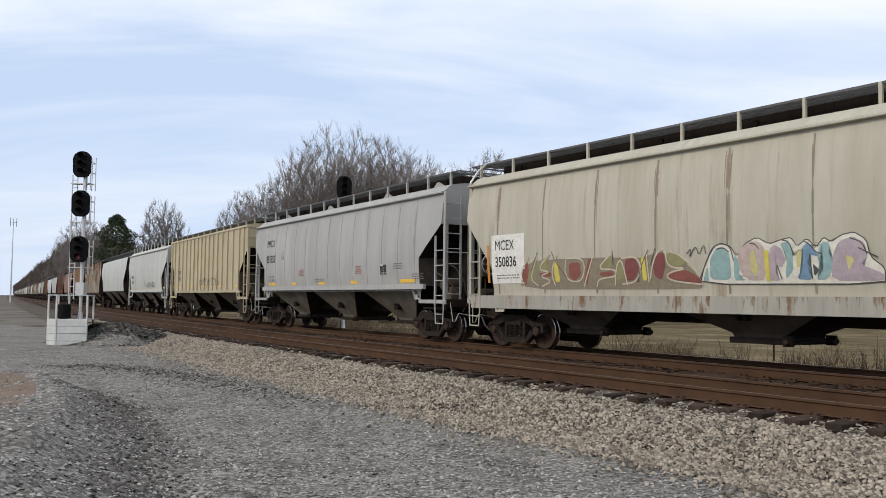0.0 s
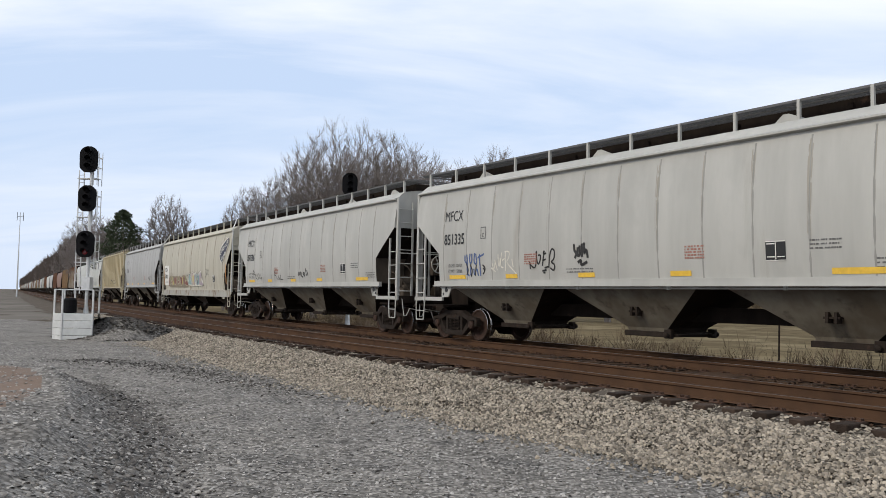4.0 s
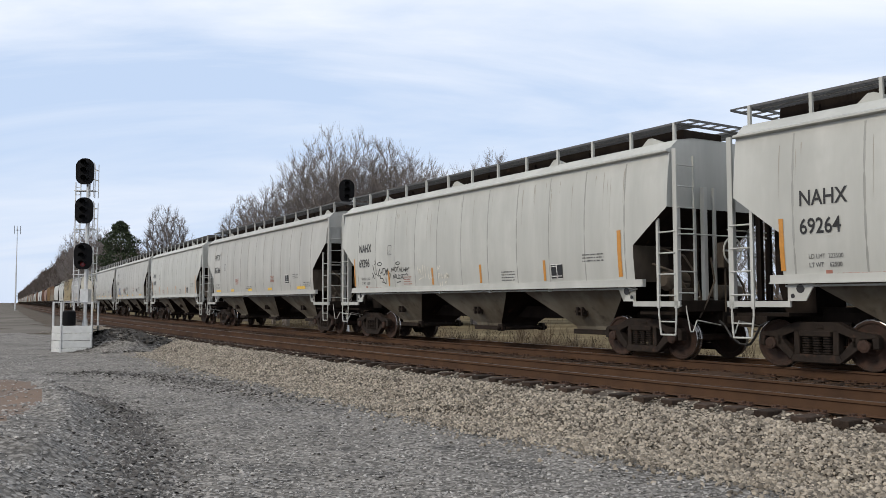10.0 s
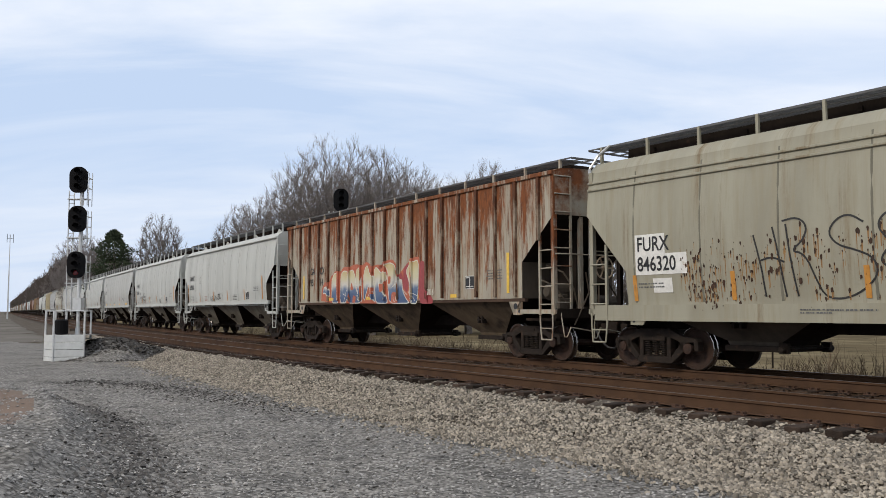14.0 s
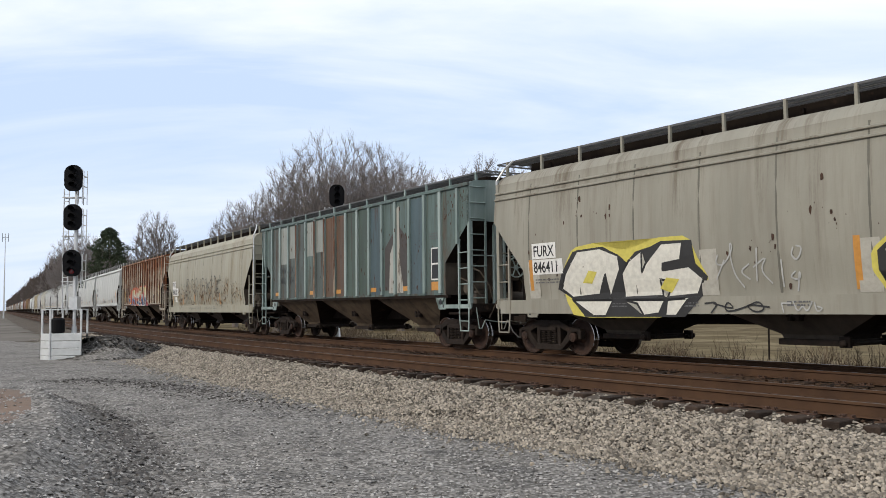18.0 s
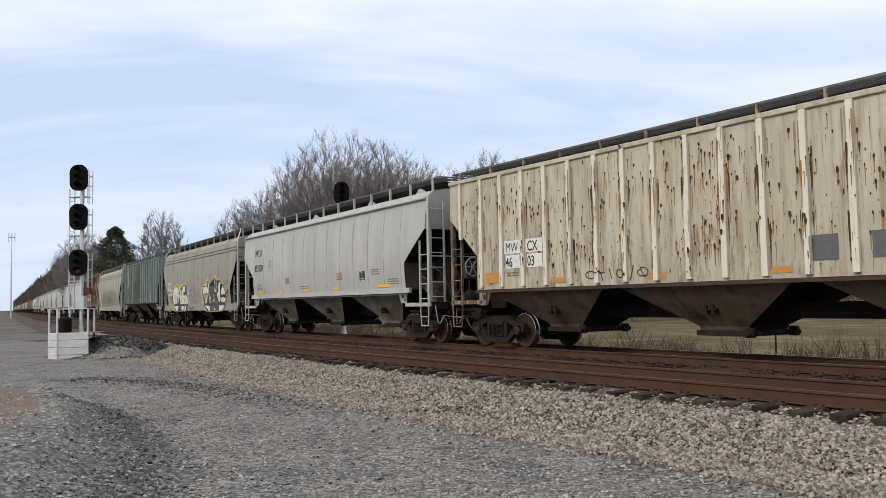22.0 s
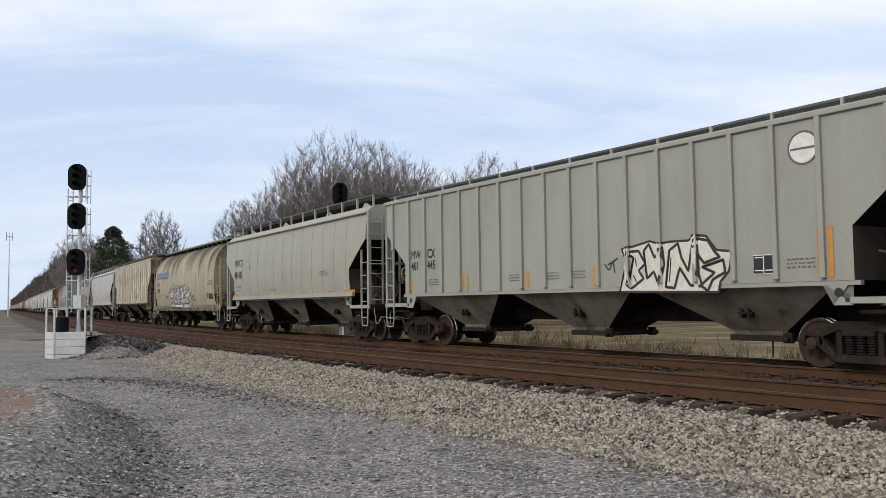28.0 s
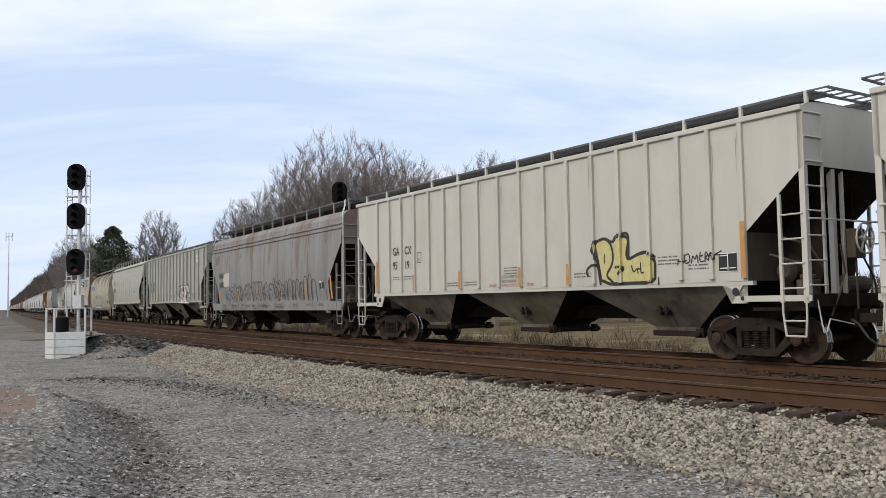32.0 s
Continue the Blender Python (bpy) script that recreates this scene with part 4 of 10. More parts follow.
    rung = mesh_of(bm, trim, "rung")
    z = sz + 0.15
    while z < top - 0.05:
        hang("rung", rung, lad, pose(xe(pe - 0.07), 0, z))
        z += 0.44
    # tall braces up the end sheet, and the handrail across
    for y, r in ((0.62, 0.05), (0.3, 0.03)):
        bm = bmesh.new()
        box(bm, xe(pe + 0.02) - r, xe(pe + 0.02) + r, y - r, y + r, sz - 0.1, min(zh + 0.45, top - 0.4))
        part("end_brace", bm, trim if k < 0 else grime_shade_m, car)
    bm = bmesh.new()
    bent(bm, [(xe(0.58), 1.5, 2.62), (xe(0.5), 1.3, 2.62), (xe(0.5), -1.3, 2.62), (xe(0.58), -1.5, 2.62)], 0.017)
    part("end_handrail", bm, trim, car)
    # coupler, hose and cut lever
    bm = bmesh.new()
    slab(bm, 0.16, 0.7, -0.08, 0.08, 0.76, 0.93)
    prism(bm, [(xe(0.2), 0.7), (xe(-0.1), 0.7), (xe(-0.12), 0.99), (xe(0.2), 0.99)], -0.19 if k > 0 else -0.02, 0.02 if k > 0 else 0.19)
    slab(bm, 0.57, 0.67, -0.2, 0.2, 0.68, 1.02)
    part("coupler", bm, truck_m, car, bevel=0.015)
    bm = bmesh.new()
    bent(bm, [(xe(0.6), 0.3, 0.82), (xe(0.45), 0.32, 0.74), (xe(0.3), 0.3, 0.5), (xe(0.15), 0.24, 0.36), (xe(0), 0.15, 0.34)], 0.025)
    part("air_hose", bm, black_m, car)
    bm = bmesh.new()
    bent(bm, [(xe(0.57), 1.35, sz - 0.1), (xe(0.5), 1.3, 0.62), (xe(0.5), 1.22, 0.62), (xe(0.5), 1.1, 0.85), (xe(0.48), 0.4, 0.74)], 0.014)
    part("cut_lever", bm, trim, car)
    if spec.get("deep") and spec["body"] == "smooth":
        for y in (1.5, -1.5):
            bm = bmesh.new()
            bent(bm, [(xe(0.62), y, sz - 0.1), (xe(0.62), y, 4.5), (xe(0.75), y * 0.9, 4.8), (xe(1.0), y * 0.82, spec["walk"])], 0.03)
            part("grab_pipe", bm, alu_m, car)
    if k < 0:
        # brake end: wheel on its gear box, cylinder, valve, reservoir and pipes
        bm = bmesh.new()
        wx, wy, wz = xe(0.44), 0.1, 2.3
        for i in range(18):
            t0, t1 = i * math.tau / 18, (i + 1) * math.tau / 18
            tube(bm, (wx - 0.06, wy + 0.28 * math.cos(t0), wz + 0.28 * math.sin(t0)), (wx - 0.06, wy + 0.28 * math.cos(t1), wz + 0.28 * math.sin(t1)), 0.02, 5)
        for i in range(6):
            t = i * math.tau / 6
            tube(bm, (wx - 0.03, wy, wz), (wx - 0.06, wy + 0.27 * math.cos(t), wz + 0.27 * math.sin(t)), 0.02, 5)
        lathe(bm, [(0.06, -0.08), (0.06, 0.0)], 8, "x", (wx, wy, wz))
        part("brake_wheel", bm, trim, car)
        bm = bmesh.new()
        box(bm, wx + 0.02, wx + 0.2, wy - 0.15, wy + 0.2, wz - 0.36, wz + 0.18)
        tube(bm, (wx + 0.1, wy + 0.05, wz - 0.36), (wx + 0.1, wy + 0.05, 1.0), 0.022)
        part("brake_gear", bm, bay_m, car, bevel=0.02)
        bm = bmesh.new()
        lathe(bm, [(0.1, -0.45), (0.2, -0.4), (0.22, 0.34), (0.12, 0.45)], 14, "y", (xe(1.35), 0.72, sz + 0.42))
        part("air_reservoir", bm, bay_m, car)
        bm = bmesh.new()
        lathe(bm, [(0.08, -0.42), (0.17, -0.38), (0.18, 0.3), (0.1, 0.38)], 14, "y", (xe(0.95), -0.35, sz + 0.16))
        box(bm, xe(0.95) - 0.04, xe(0.95) + 0.04, -0.3, 0.5, sz - 0.05, sz + 0.05)
        part("brake_cylinder", bm, bay_m, car)
        bm = bmesh.new()
        box(bm, xe(0.98) - 0.13, xe(0.98) + 0.13, 0.78, 1.16, sz - 0.02, sz + 0.26)
        box(bm, xe(0.98) - 0.09, xe(0.98) + 0.09, 0.84, 1.1, sz + 0.26, sz + 0.36)
        part("control_valve", bm, bay_m, car, bevel=0.02)
        bm = bmesh.new()
        for y, z in ((0.95, 2.1), (1.2, 1.75)):
            bent(bm, [(xe(1.6), y, z + 0.3), (xe(0.95), y, z + 0.1), (xe(0.85), y - 0.25, z - 0.3), (xe(0.85), y - 0.4, sz)], 0.022)
        bent(bm, [(xe(0.62), 0.5, sz + 0.9), (xe(0.6), 0.42, sz + 0.4), (xe(0.55), 0.7, sz), (xe(0.6), 0.9, 0.9)], 0.02)
        bent(bm, [(xe(0.62), -0.2, sz + 0.7), (xe(0.6), -0.5, sz + 0.3), (xe(0.6), -0.7, 0.9)], 0.02)
        part("brake_pipes", bm, bay_m, car)


def running_board(car, spec, trim):
    """Roof walkway of grating on brackets, and the long hatch between."""
    h, zt = spec["len"] / 2 - spec["cut"][1], spec["walk"]
    zr = spec["ridge"]
    wy = spec.get("walky", 1.2)
    wide = 0.62 if wy > 1 else 0.4
    inner = 0.57 if wy > 1 else 0.12
    for side in (1, -1):
        if spec["body"] == "round":
            # plates sloping outwards over short brackets
            bm = bmesh.new()
            prism(bm, [(-0.49, 0.0), (0.49, 0.0), (0.49, 0.02), (-0.49, 0.02)], 0.0, 0.42)
            plate = mesh_of(bm, plank_m, "walkway_plate")
            bm = bmesh.new()
            prism(bm, [(-0.025, -0.3), (0.025, -0.3), (0.025, 0.0), (-0.025, 0.0)], 0.05, 0.1)
            prism(bm, [(-0.025, -0.05), (0.025, -0.05), (0.025, 0.0), (-0.025, 0.0)], 0.0, 0.46)
            leg = mesh_of(bm, trim, "walkway_bracket")
            m = int(2 * h)
            for i in range(m):
                x = -h + (i + 0.5) * 2 * h / m
                hang("walkway_plate", plate, car, pose(x, side * 0.66, zt, -24 * side, 0, 0) @ pose(0, 0, 0, 0, 0, 0 if side > 0 else 180))
                hang("walkway_bracket", leg, car, pose(x - h / m, side * 0.66, zt, -24 * side, 0, 0) @ pose(0, 0, 0, 0, 0, 0 if side > 0 else 180))
            continue
        bm = bmesh.new()
        n = int(2 * h / 0.075)
        for y in (wy - wide, wy - wide / 2, wy):
            box(bm, -h, h, side * y - 0.014, side * y + 0.014, zt - 0.045, zt)
        for i in range(n):
            x = -h + (i + 0.5) * 2 * h / n
            box(bm, x - 0.008, x + 0.008, min(side * (wy - wide), side * wy), max(side * (wy - wide), side * wy), zt - 0.04, zt - 0.004)
        part("running_board", bm, grate_m, car)
        bm = bmesh.new()
        box(bm, -0.03, 0.03, -0.03, 0.03, -1.0, 0.0)
        leg = mesh_of(bm, trim, "walkway_bracket")
        m = spec.get("brackets", 13)
        zs = smooth_step(wy, [(0.3, zr), (0.8, spec["top"] + (zr - spec["top"]) * 0.95), (1.2, spec["top"] + (zr - spec["top"]) * 0.75), (1.45, spec["top"])])
        for i in range(m):
            x = -h + 0.12 + (2 * h - 0.24) * i / (m - 1)
            ob = hang("walkway_bracket", leg, car, pose(x, side * wy, zt - 0.005))
            ob.scale = (1, 1, max(0.1, zt - zs + 0.04))
    for k in (1, -1):
        bm = bmesh.new()
        for i in range(8):
            y = -wy + 2 * wy * i / 7
            box(bm, k * (h + 0.1) - 0.2, k * (h + 0.1) + 0.2, y - 0.02, y + 0.02, zt - 0.03, zt - 0.005)
        for x in (-0.2, 0.2):
            box(bm, k * (h + 0.1) + x - 0.015, k * (h + 0.1) + x + 0.015, -wy, wy, zt - 0.045, zt)
        part("end_walkway", bm, grate_m, car)
    if spec["body"] == "round":
        bm = bmesh.new()
        prism(bm, [(-h + 0.35, zr - 0.2), (h - 0.35, zr - 0.2), (h - 0.4, zt - 0.06), (-h + 0.4, zt - 0.06)], -0.62, 0.62)
        part("walkway_trough", bm, grime_shade_m, car)
    else:
        bm = bmesh.new()
        prism(bm, [(-h + 0.35, zr - 0.3), (h - 0.35, zr - 0.3), (h - 0.4, zt - 0.03), (-h + 0.4, zt - 0.03)], inner - wy, wy - inner)
        part("trough_hatch", bm, grime_shade_m, car, bevel=0.02)
        bm = bmesh.new()
        box(bm, -0.05, 0.05, 0.5 - wy, wy - 0.5, -0.16, -0.06)
        me = mesh_of(bm, grime_shade_m, "hatch_clamp")
        for i in range(7):
            hang("hatch_clamp", me, car, pose(-h + 1.2 + (2 * h - 2.4) * i / 6, 0, zt - 0.06))


def make_car(spec, near=True):
    car = thing("covered_hopper_car", spec["label"], "rail car", group="cars of the freight train")
    paint, trim = spec["paint"], spec.get("trim") or spec["paint"]
    h, top, sill0 = spec["len"] / 2, spec["top"], spec["sill0"]
    sides = SIDES[spec["body"]]
    low = spec["cut"][0]
    zs = sorted({sill0, *[z for z, _ in sides if z > sill0 and z < top], spec["cut"][2], spec["cut"][3], top})
    levels = [(z, half_width(spec, z)) for z in zs]
    hw = half_width(spec, top)
    levels += [(top + (spec["ridge"] - top) * f, hw * w) for f, w in ((0.35, 0.95), (0.75, 0.83), (0.95, 0.55), (1.0, 0.22))]
    body, ends = skin(spec, levels)
    shell = part("body", body, paint, car, smooth=spec["body"] != "ribbed")
    shell.data.set_sharp_from_angle(angle=radians(24))
    e = part("slope_sheet", ends, [trim, grime_shade_m, bay_m], car)
    # shade under the slope is painted in: dark steel there, dusty upright walls below
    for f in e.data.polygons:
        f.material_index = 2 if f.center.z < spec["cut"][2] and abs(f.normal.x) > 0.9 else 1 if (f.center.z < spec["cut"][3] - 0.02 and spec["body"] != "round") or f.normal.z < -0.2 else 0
    # roof rail
    if spec["body"] != "round":
        for side in (1, -1):
            bm = bmesh.new()
            xe = h - spec["cut"][1]
            y = side * (hw + 0.012)
            if spec["body"] == "ribbed":
                box(bm, -xe, xe, y - 0.045, y + 0.045, top - 0.07, top + 0.035)
                part("roof_rail", bm, spec.get("railpaint") or paint, car, bevel=0.012)
            elif spec.get("deep") and not spec.get("flange"):
                for zg in (top - 0.4, top - 0.24):
                    yg = side * (half_width(spec, zg) + 0.015)
                    box(bm, -xe, xe, yg - 0.03, yg + 0.03, zg - 0.025, zg + 0.025)
                part("roof_rail", bm, paint, car, bevel=0.01)
            else:
                out = 0.1 * side
                v = [bm.verts.new((x, y + dy, z)) for x in (-xe, xe) for dy, z in ((-0.05 * side, top - 0.05), (out, top - 0.02), (out, top + 0.015), (-0.1 * side, top + 0.09))]
                for i in range(4):
                    bm.faces.new((v[i], v[(i + 1) % 4], v[4 + (i + 1) % 4], v[4 + i]))
                bm.faces.new(v[3::-1])
                bm.faces.new(v[4:])
                part("eave", bm, paint, car)
    # side sill
    for side in (1, -1):
        bm = bmesh.new()
        y = spec["sillw"] * side
        if spec.get("deep"):
            box(bm, -h + 0.75, h - 0.75, y - 0.05, y + 0.05, spec["deep"], spec["deep"] + 0.34)
        elif spec["body"] == "ribbed":
            box(bm, -h + low - 0.1, h - low + 0.1, side * 1.47 - 0.05, side * 1.47 + 0.05, sill0 - 0.08, sill0 + 0.0)
        else:
            box(bm, -h + low - 0.25, h - low + 0.25, y - 0.05, y + 0.05, sill0 - 0.09, sill0 + 0.05)
            box(bm, -h + low - 0.25, h - low + 0.25, y - 0.05, y + 0.085, sill0 - 0.11, sill0 - 0.085)
        part("side_sill", bm, spec.get("sillpaint") or trim, car)
    # ribs or weld seams
    n = spec["ribs"]
    if spec["body"] == "ribbed":
        bm = bmesh.new()
        w, d = spec.get("ribw", 0.05), 0.075
        prism(bm, [(-w, sill0 + 0.05), (w, sill0 + 0.05), (w, top - 0.07), (-w, top - 0.07)], 0, d)
        rib = mesh_of(bm, spec.get("ribpaint") or paint, "rib", 0.008)
        for side in (1, -1):
            for i in range(n):
                hang("rib", rib, car, pose(rib_places(spec)[i], side * 1.528, 0, 0, 0, 0 if side > 0 else 180))
            if spec.get("endrib", True):
                for k in (1, -1):
                    bm = bmesh.new()
                    za = spec["cut"][3] - (spec["cut"][3] - spec["cut"][2]) * 0.55
                    x = k * (h - spec["cut"][1] - 0.55)
                    prism(bm, [(x - 0.05, za), (x + 0.05, za), (x + 0.05, top - 0.08), (x - 0.05, top - 0.08)], min(side * 1.528, side * 1.6), max(side * 1.528, side * 1.6))
                    part("rib", bm, spec.get("ribpaint") or paint, car)
    elif near:
        for side in (1, -1):
            for i in range(n):
                x = (h - low - 0.25) * (1 - 2 * i / (n - 1))
                bm = bmesh.new()
                zz = np.linspace(sill0 + 0.06, top - 0.12, 9)
                a = [(x, z) for z in zz]
                l, r = [], []
                for z in zz:
                    yy = half_width(spec, z)
                    l.append([bm.verts.new((x - 0.026, side * (yy - 0.001), z)), bm.verts.new((x, side * (yy + 0.007), z)), bm.verts.new((x + 0.026, side * (yy - 0.001), z))])
                for p, q in zip(l, l[1:]):
                    bm.faces.new((p[0], p[1], q[1], q[0]))
                    bm.faces.new((p[1], p[2], q[2], q[1]))
                part("weld_seam", bm, SEAMS.get(paint.name, seam_m), car)
    # discharge bays
    nb = spec["bays"]
    x0, x1 = -h + low + 0.15, h - low - 0.15
    if not spec.get("flatbottom"):
        for i in range(nb):
            a, c = x0 + (x1 - x0) * i / nb, x0 + (x1 - x0) * (i + 1) / nb
            bay = part("hopper_bay", bay_mesh(a, c - 0.02, sill0 - 0.02, spec), [spec.get("baypaint") or bay_m, grime_shade_m], car)
            hang("outlet_gate", GATE, bay, pose((a + c) / 2, 0, 0.06))
            if near:
                for k in (1, -1):
                    bm = bmesh.new()
                    xm, ym = (a + c) / 2, 1.02 if spec["sill0"] > 1.4 else 1.14
                    box(bm, xm - 0.16, xm + 0.16, k * ym - 0.06, k * ym + 0.06, 0.98, 1.02)
                    box(bm, xm - 0.12, xm - 0.06, k * ym - 0.08, k * ym + 0.08, 0.9, 1.1)
                    box(bm, xm + 0.05, xm + 0.11, k * ym - 0.08, k * ym + 0.08, 0.9, 1.1)
                    part("vibrator_bracket", bm, truck_m, bay)
    if spec["body"] == "smooth" and not spec.get("deep"):
        bm = bmesh.new()
        tube(bm, (-h + low, 1.5, sill0 - 0.15), (h - low, 1.5, sill0 - 0.15), 0.022)
        for i in range(6):
            x = (h - low - 0.4) * (1 - i / 2.5)
            box(bm, x - 0.03, x + 0.03, 1.46, 1.53, sill0 - 0.18, sill0 - 0.08)
        part("train_pipe", bm, trim, car)
        bm = bmesh.new()
        prism(bm, [(-0.5, 0), (0.35, 0), (0.1, 0.2), (-0.02, 0.2)], -0.012, 0.012)
        gusset = mesh_of(bm, paint, "roof_gusset")
        for side in (1, -1):
            for x in (0.62, 0.12, -0.42, -0.8):
                hang("roof_gusset", gusset, car, pose(h * x, side * 1.06, spec["ridge"] - 0.1))
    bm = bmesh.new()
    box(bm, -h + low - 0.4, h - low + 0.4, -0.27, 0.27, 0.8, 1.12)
    part("centre_sill", bm, grime_shade_m, car)
    running_board(car, spec, trim)
    for k in (1, -1):
        add_end(car, spec, k, trim)
        add_truck(car, k * (h - spec["truck"]), near)
    if spec.get("extra"):
        spec["extra"](car, spec)
    return car


def distant_car(spec):
    """The same kind of car far down the line, with fewer pieces."""
    car = thing("covered_hopper_car", spec["label"], "rail car", group="cars of the freight train")
    paint = spec["paint"]
    h, top, sill0 = spec["len"] / 2, spec["top"], spec["sill0"]
    sides = SIDES[spec["body"]]
    zs = sorted({sill0, *[z for z, _ in sides if z > sill0 and z < top], spec["cut"][2], spec["cut"][3], top})
    hw = half_width(spec, top)
    levels = [(z, half_width(spec, z)) for z in zs] + [(top + (spec["ridge"] - top) * f, hw * w) for f, w in ((0.5, 0.75), (1.0, 0.25))]
    body, ends = skin(spec, levels)
    part("body", body, paint, car)
    # whole end sheet in the dark steel, its shade put into the colour
    part("slope_sheet", ends, grime_shade_m, car)
    if spec["body"] == "ribbed":
        bm = bmesh.new()
        prism(bm, [(-0.05, sill0), (0.05, sill0), (0.05, top), (-0.05, top)], 0, 0.07)
        rib = mesh_of(bm, paint, "rib")
        for i in range(13):
            hang("rib", rib, car, pose((h - 2) * (1 - i / 6), 1.528, 0))
    low = spec["cut"][0]
    for i in range(3):
        a, c = -h + low + (2 * h - 2 * low) * i / 3, -h + low + (2 * h - 2 * low) * (i + 1) / 3
        part("hopper_bay", bay_mesh(a, c - 0.05, sill0 - 0.02, spec), [bay_m, grime_shade_m], car)
    for k in (1, -1):
        bm = bmesh.new()
        box(bm, min(k * (h - low), k * (h - 0.4)), max(k * (h - low), k * (h - 0.4)), -1.45, 1.45, 1.0, 1.2)
        box(bm, k * (h - 0.7) - 0.05, k * (h - 0.7) + 0.05, 1.4, 1.5, 1.2, top)
        tube(bm, (k * (h - 0.6), 0, 0.85), (k * h, 0, 0.85), 0.12)
        part("end_platform", bm, grime_shade_m, car)
        truck = hang("truck", BOLSTER, car, pose(k * (h - spec["truck"]), 0, 0))
        for j in (1, -1):
            hang("side_frame", SIDE_FRAME, truck, pose(0, j, 0))
            hang("wheelset", WHEELSET, truck, pose(0.889 * j, 0, 0.4575))
    bm = bmesh.new()
    for i in range(9):
        x = -h + 1 + (2 * h - 2) * i / 8
        box(bm, x - 0.03, x + 0.03, -0.95, 0.95, spec["ridge"] - 0.1, spec["walk"] - 0.03)
    for y in (0.75, -0.75):
        box(bm, -h + 0.6, h - 0.6, y - 0.2, y + 0.2, spec["walk"] - 0.04, spec["walk"])
    part("running_board", bm, grate_m, car)
    return car


# ---- the train, car by car ----
SEAMS = {}


def rusting(name, base, base2, rust, rust2, wide, fine, lean, edge, dust=None):
    """Old paint with rust running down it: broad runs broken up by finer ones, thickest under the roof."""
    m = bpy.data.materials.new(name)
    m.use_nodes = True
    nt = m.node_tree
    N, L = nt.nodes.new, nt.links.new
    bsdf = nt.nodes["Principled BSDF"]
    tc, oi, apart, sep = N("ShaderNodeTexCoord"), N("ShaderNodeObjectInfo"), N("ShaderNodeVectorMath"), N("ShaderNodeSeparateXYZ")
    apart.operation = "MULTIPLY_ADD"
    apart.inputs[1].default_value = (61.0, 0.0, 0.0)
    L(oi.outputs["Random"], apart.inputs[0])
    L(tc.outputs["Object"], apart.inputs[2])
    L(tc.outputs["Object"], sep.inputs[0])

    def grain(sx, sz, detail, off):
        mp, n = N("ShaderNodeMapping"), N("ShaderNodeTexNoise")
        mp.inputs["Scale"].default_value, mp.inputs["Location"].default_value = (sx, sz, sz), (off, 0, off)
        n.inputs["Scale"].default_value, n.inputs["Detail"].default_value, n.inputs["Roughness"].default_value = 1.0, detail, 0.66
        L(apart.outputs[0], mp.inputs[0])
        L(mp.outputs[0], n.inputs["Vector"])
        return n.outputs["Fac"]

    def sums(a, b, k):
        x = N("ShaderNodeMath")
        x.operation = "MULTIPLY_ADD"
        x.inputs[1].default_value = k
        L(b, x.inputs[0])
        L(a, x.inputs[2])
        return x.outputs[0]

    def ramp(v, lo, hi, a=0.0, b=1.0):
        r = N("ShaderNodeMapRange")
        for key, w in zip(("From Min", "From Max", "To Min", "To Max"), (lo, hi, a, b)):
            r.inputs[key].default_value = w
        L(v, r.inputs["Value"])
        return r.outputs["Result"]

    def blend(f, a, b):
        x = N("ShaderNodeMix")
        x.data_type = "RGBA"
        L(f, x.inputs["Factor"])
        for key, v in (("A", a), ("B", b)):
            if isinstance(v, tuple):
                x.inputs[key].default_value = (*v, 1)
            else:
                L(v, x.inputs[key])
        return x.outputs["Result"]

    coat = blend(ramp(grain(1.4, 0.3, 5, 5.0), 0.38, 0.66), base, base2)
    if dust:
        coat = blend(ramp(grain(7.0, 0.5, 5, 11.0), 0.5, 0.68, 0.0, 0.75), coat, dust)
    up = ramp(sep.outputs["Z"], *lean)
    runs = sums(sums(sums(up, grain(*wide, 6, 1.0), 1.0), grain(*fine, 6, 3.0), 0.55), grain(30.0, 12.0, 3, 4.0), 0.12)
    at_rust = ramp(runs, *edge)
    L(blend(at_rust, coat, blend(ramp(grain(9.0, 3.0, 6, 8.0), 0.35, 0.65), rust, rust2)), bsdf.inputs["Base Color"])
    L(ramp(at_rust, 0, 1, 0.55, 0.9), bsdf.inputs["Roughness"])
    bsdf.inputs["Specular IOR Level"].default_value = 0.35
    b = N("ShaderNodeBump")
    b.inputs["Strength"].default_value, b.inputs["Distance"].default_value = 0.25, 0.01
    L(grain(22.0, 16.0, 4, 6.0), b.inputs["Height"])
    L(b.outputs[0], bsdf.inputs["Normal"])
    SEAMS[m.name] = shade("seam in " + name, tuple(c * 0.48 for c in base2), tuple(c * 0.66 for c in base2), 0.8, scale=2.5, streak=3, bump=0.05)
    return m


def paint(name, color, color2=None, **kw):
    dim = 0.765
    color = tuple(c * dim for c in color)
    color2 = tuple(c * dim for c in color2) if color2 else None
    for key in ("dirt", "wear"):
        if key in kw:
            kw[key] = tuple(c * dim for c in kw[key])
    kw = {"rough": 0.55, "scale": 1.3, "streak": 7.0, "bump": 0.1, "bump_scale": 2.2, "dirt": tuple(c * 0.78 for c in color), "dirt_at": (0.5, 0.8), **kw}
    m = shade(name, color, color2 or tuple(c * 0.8 for c in color), **kw)
    SEAMS[m.name] = shade("seam in " + name, tuple(c * 0.55 for c in color), tuple(c * 0.72 for c in color), 0.75, scale=2.5, streak=3, bump=0.05)
    return m


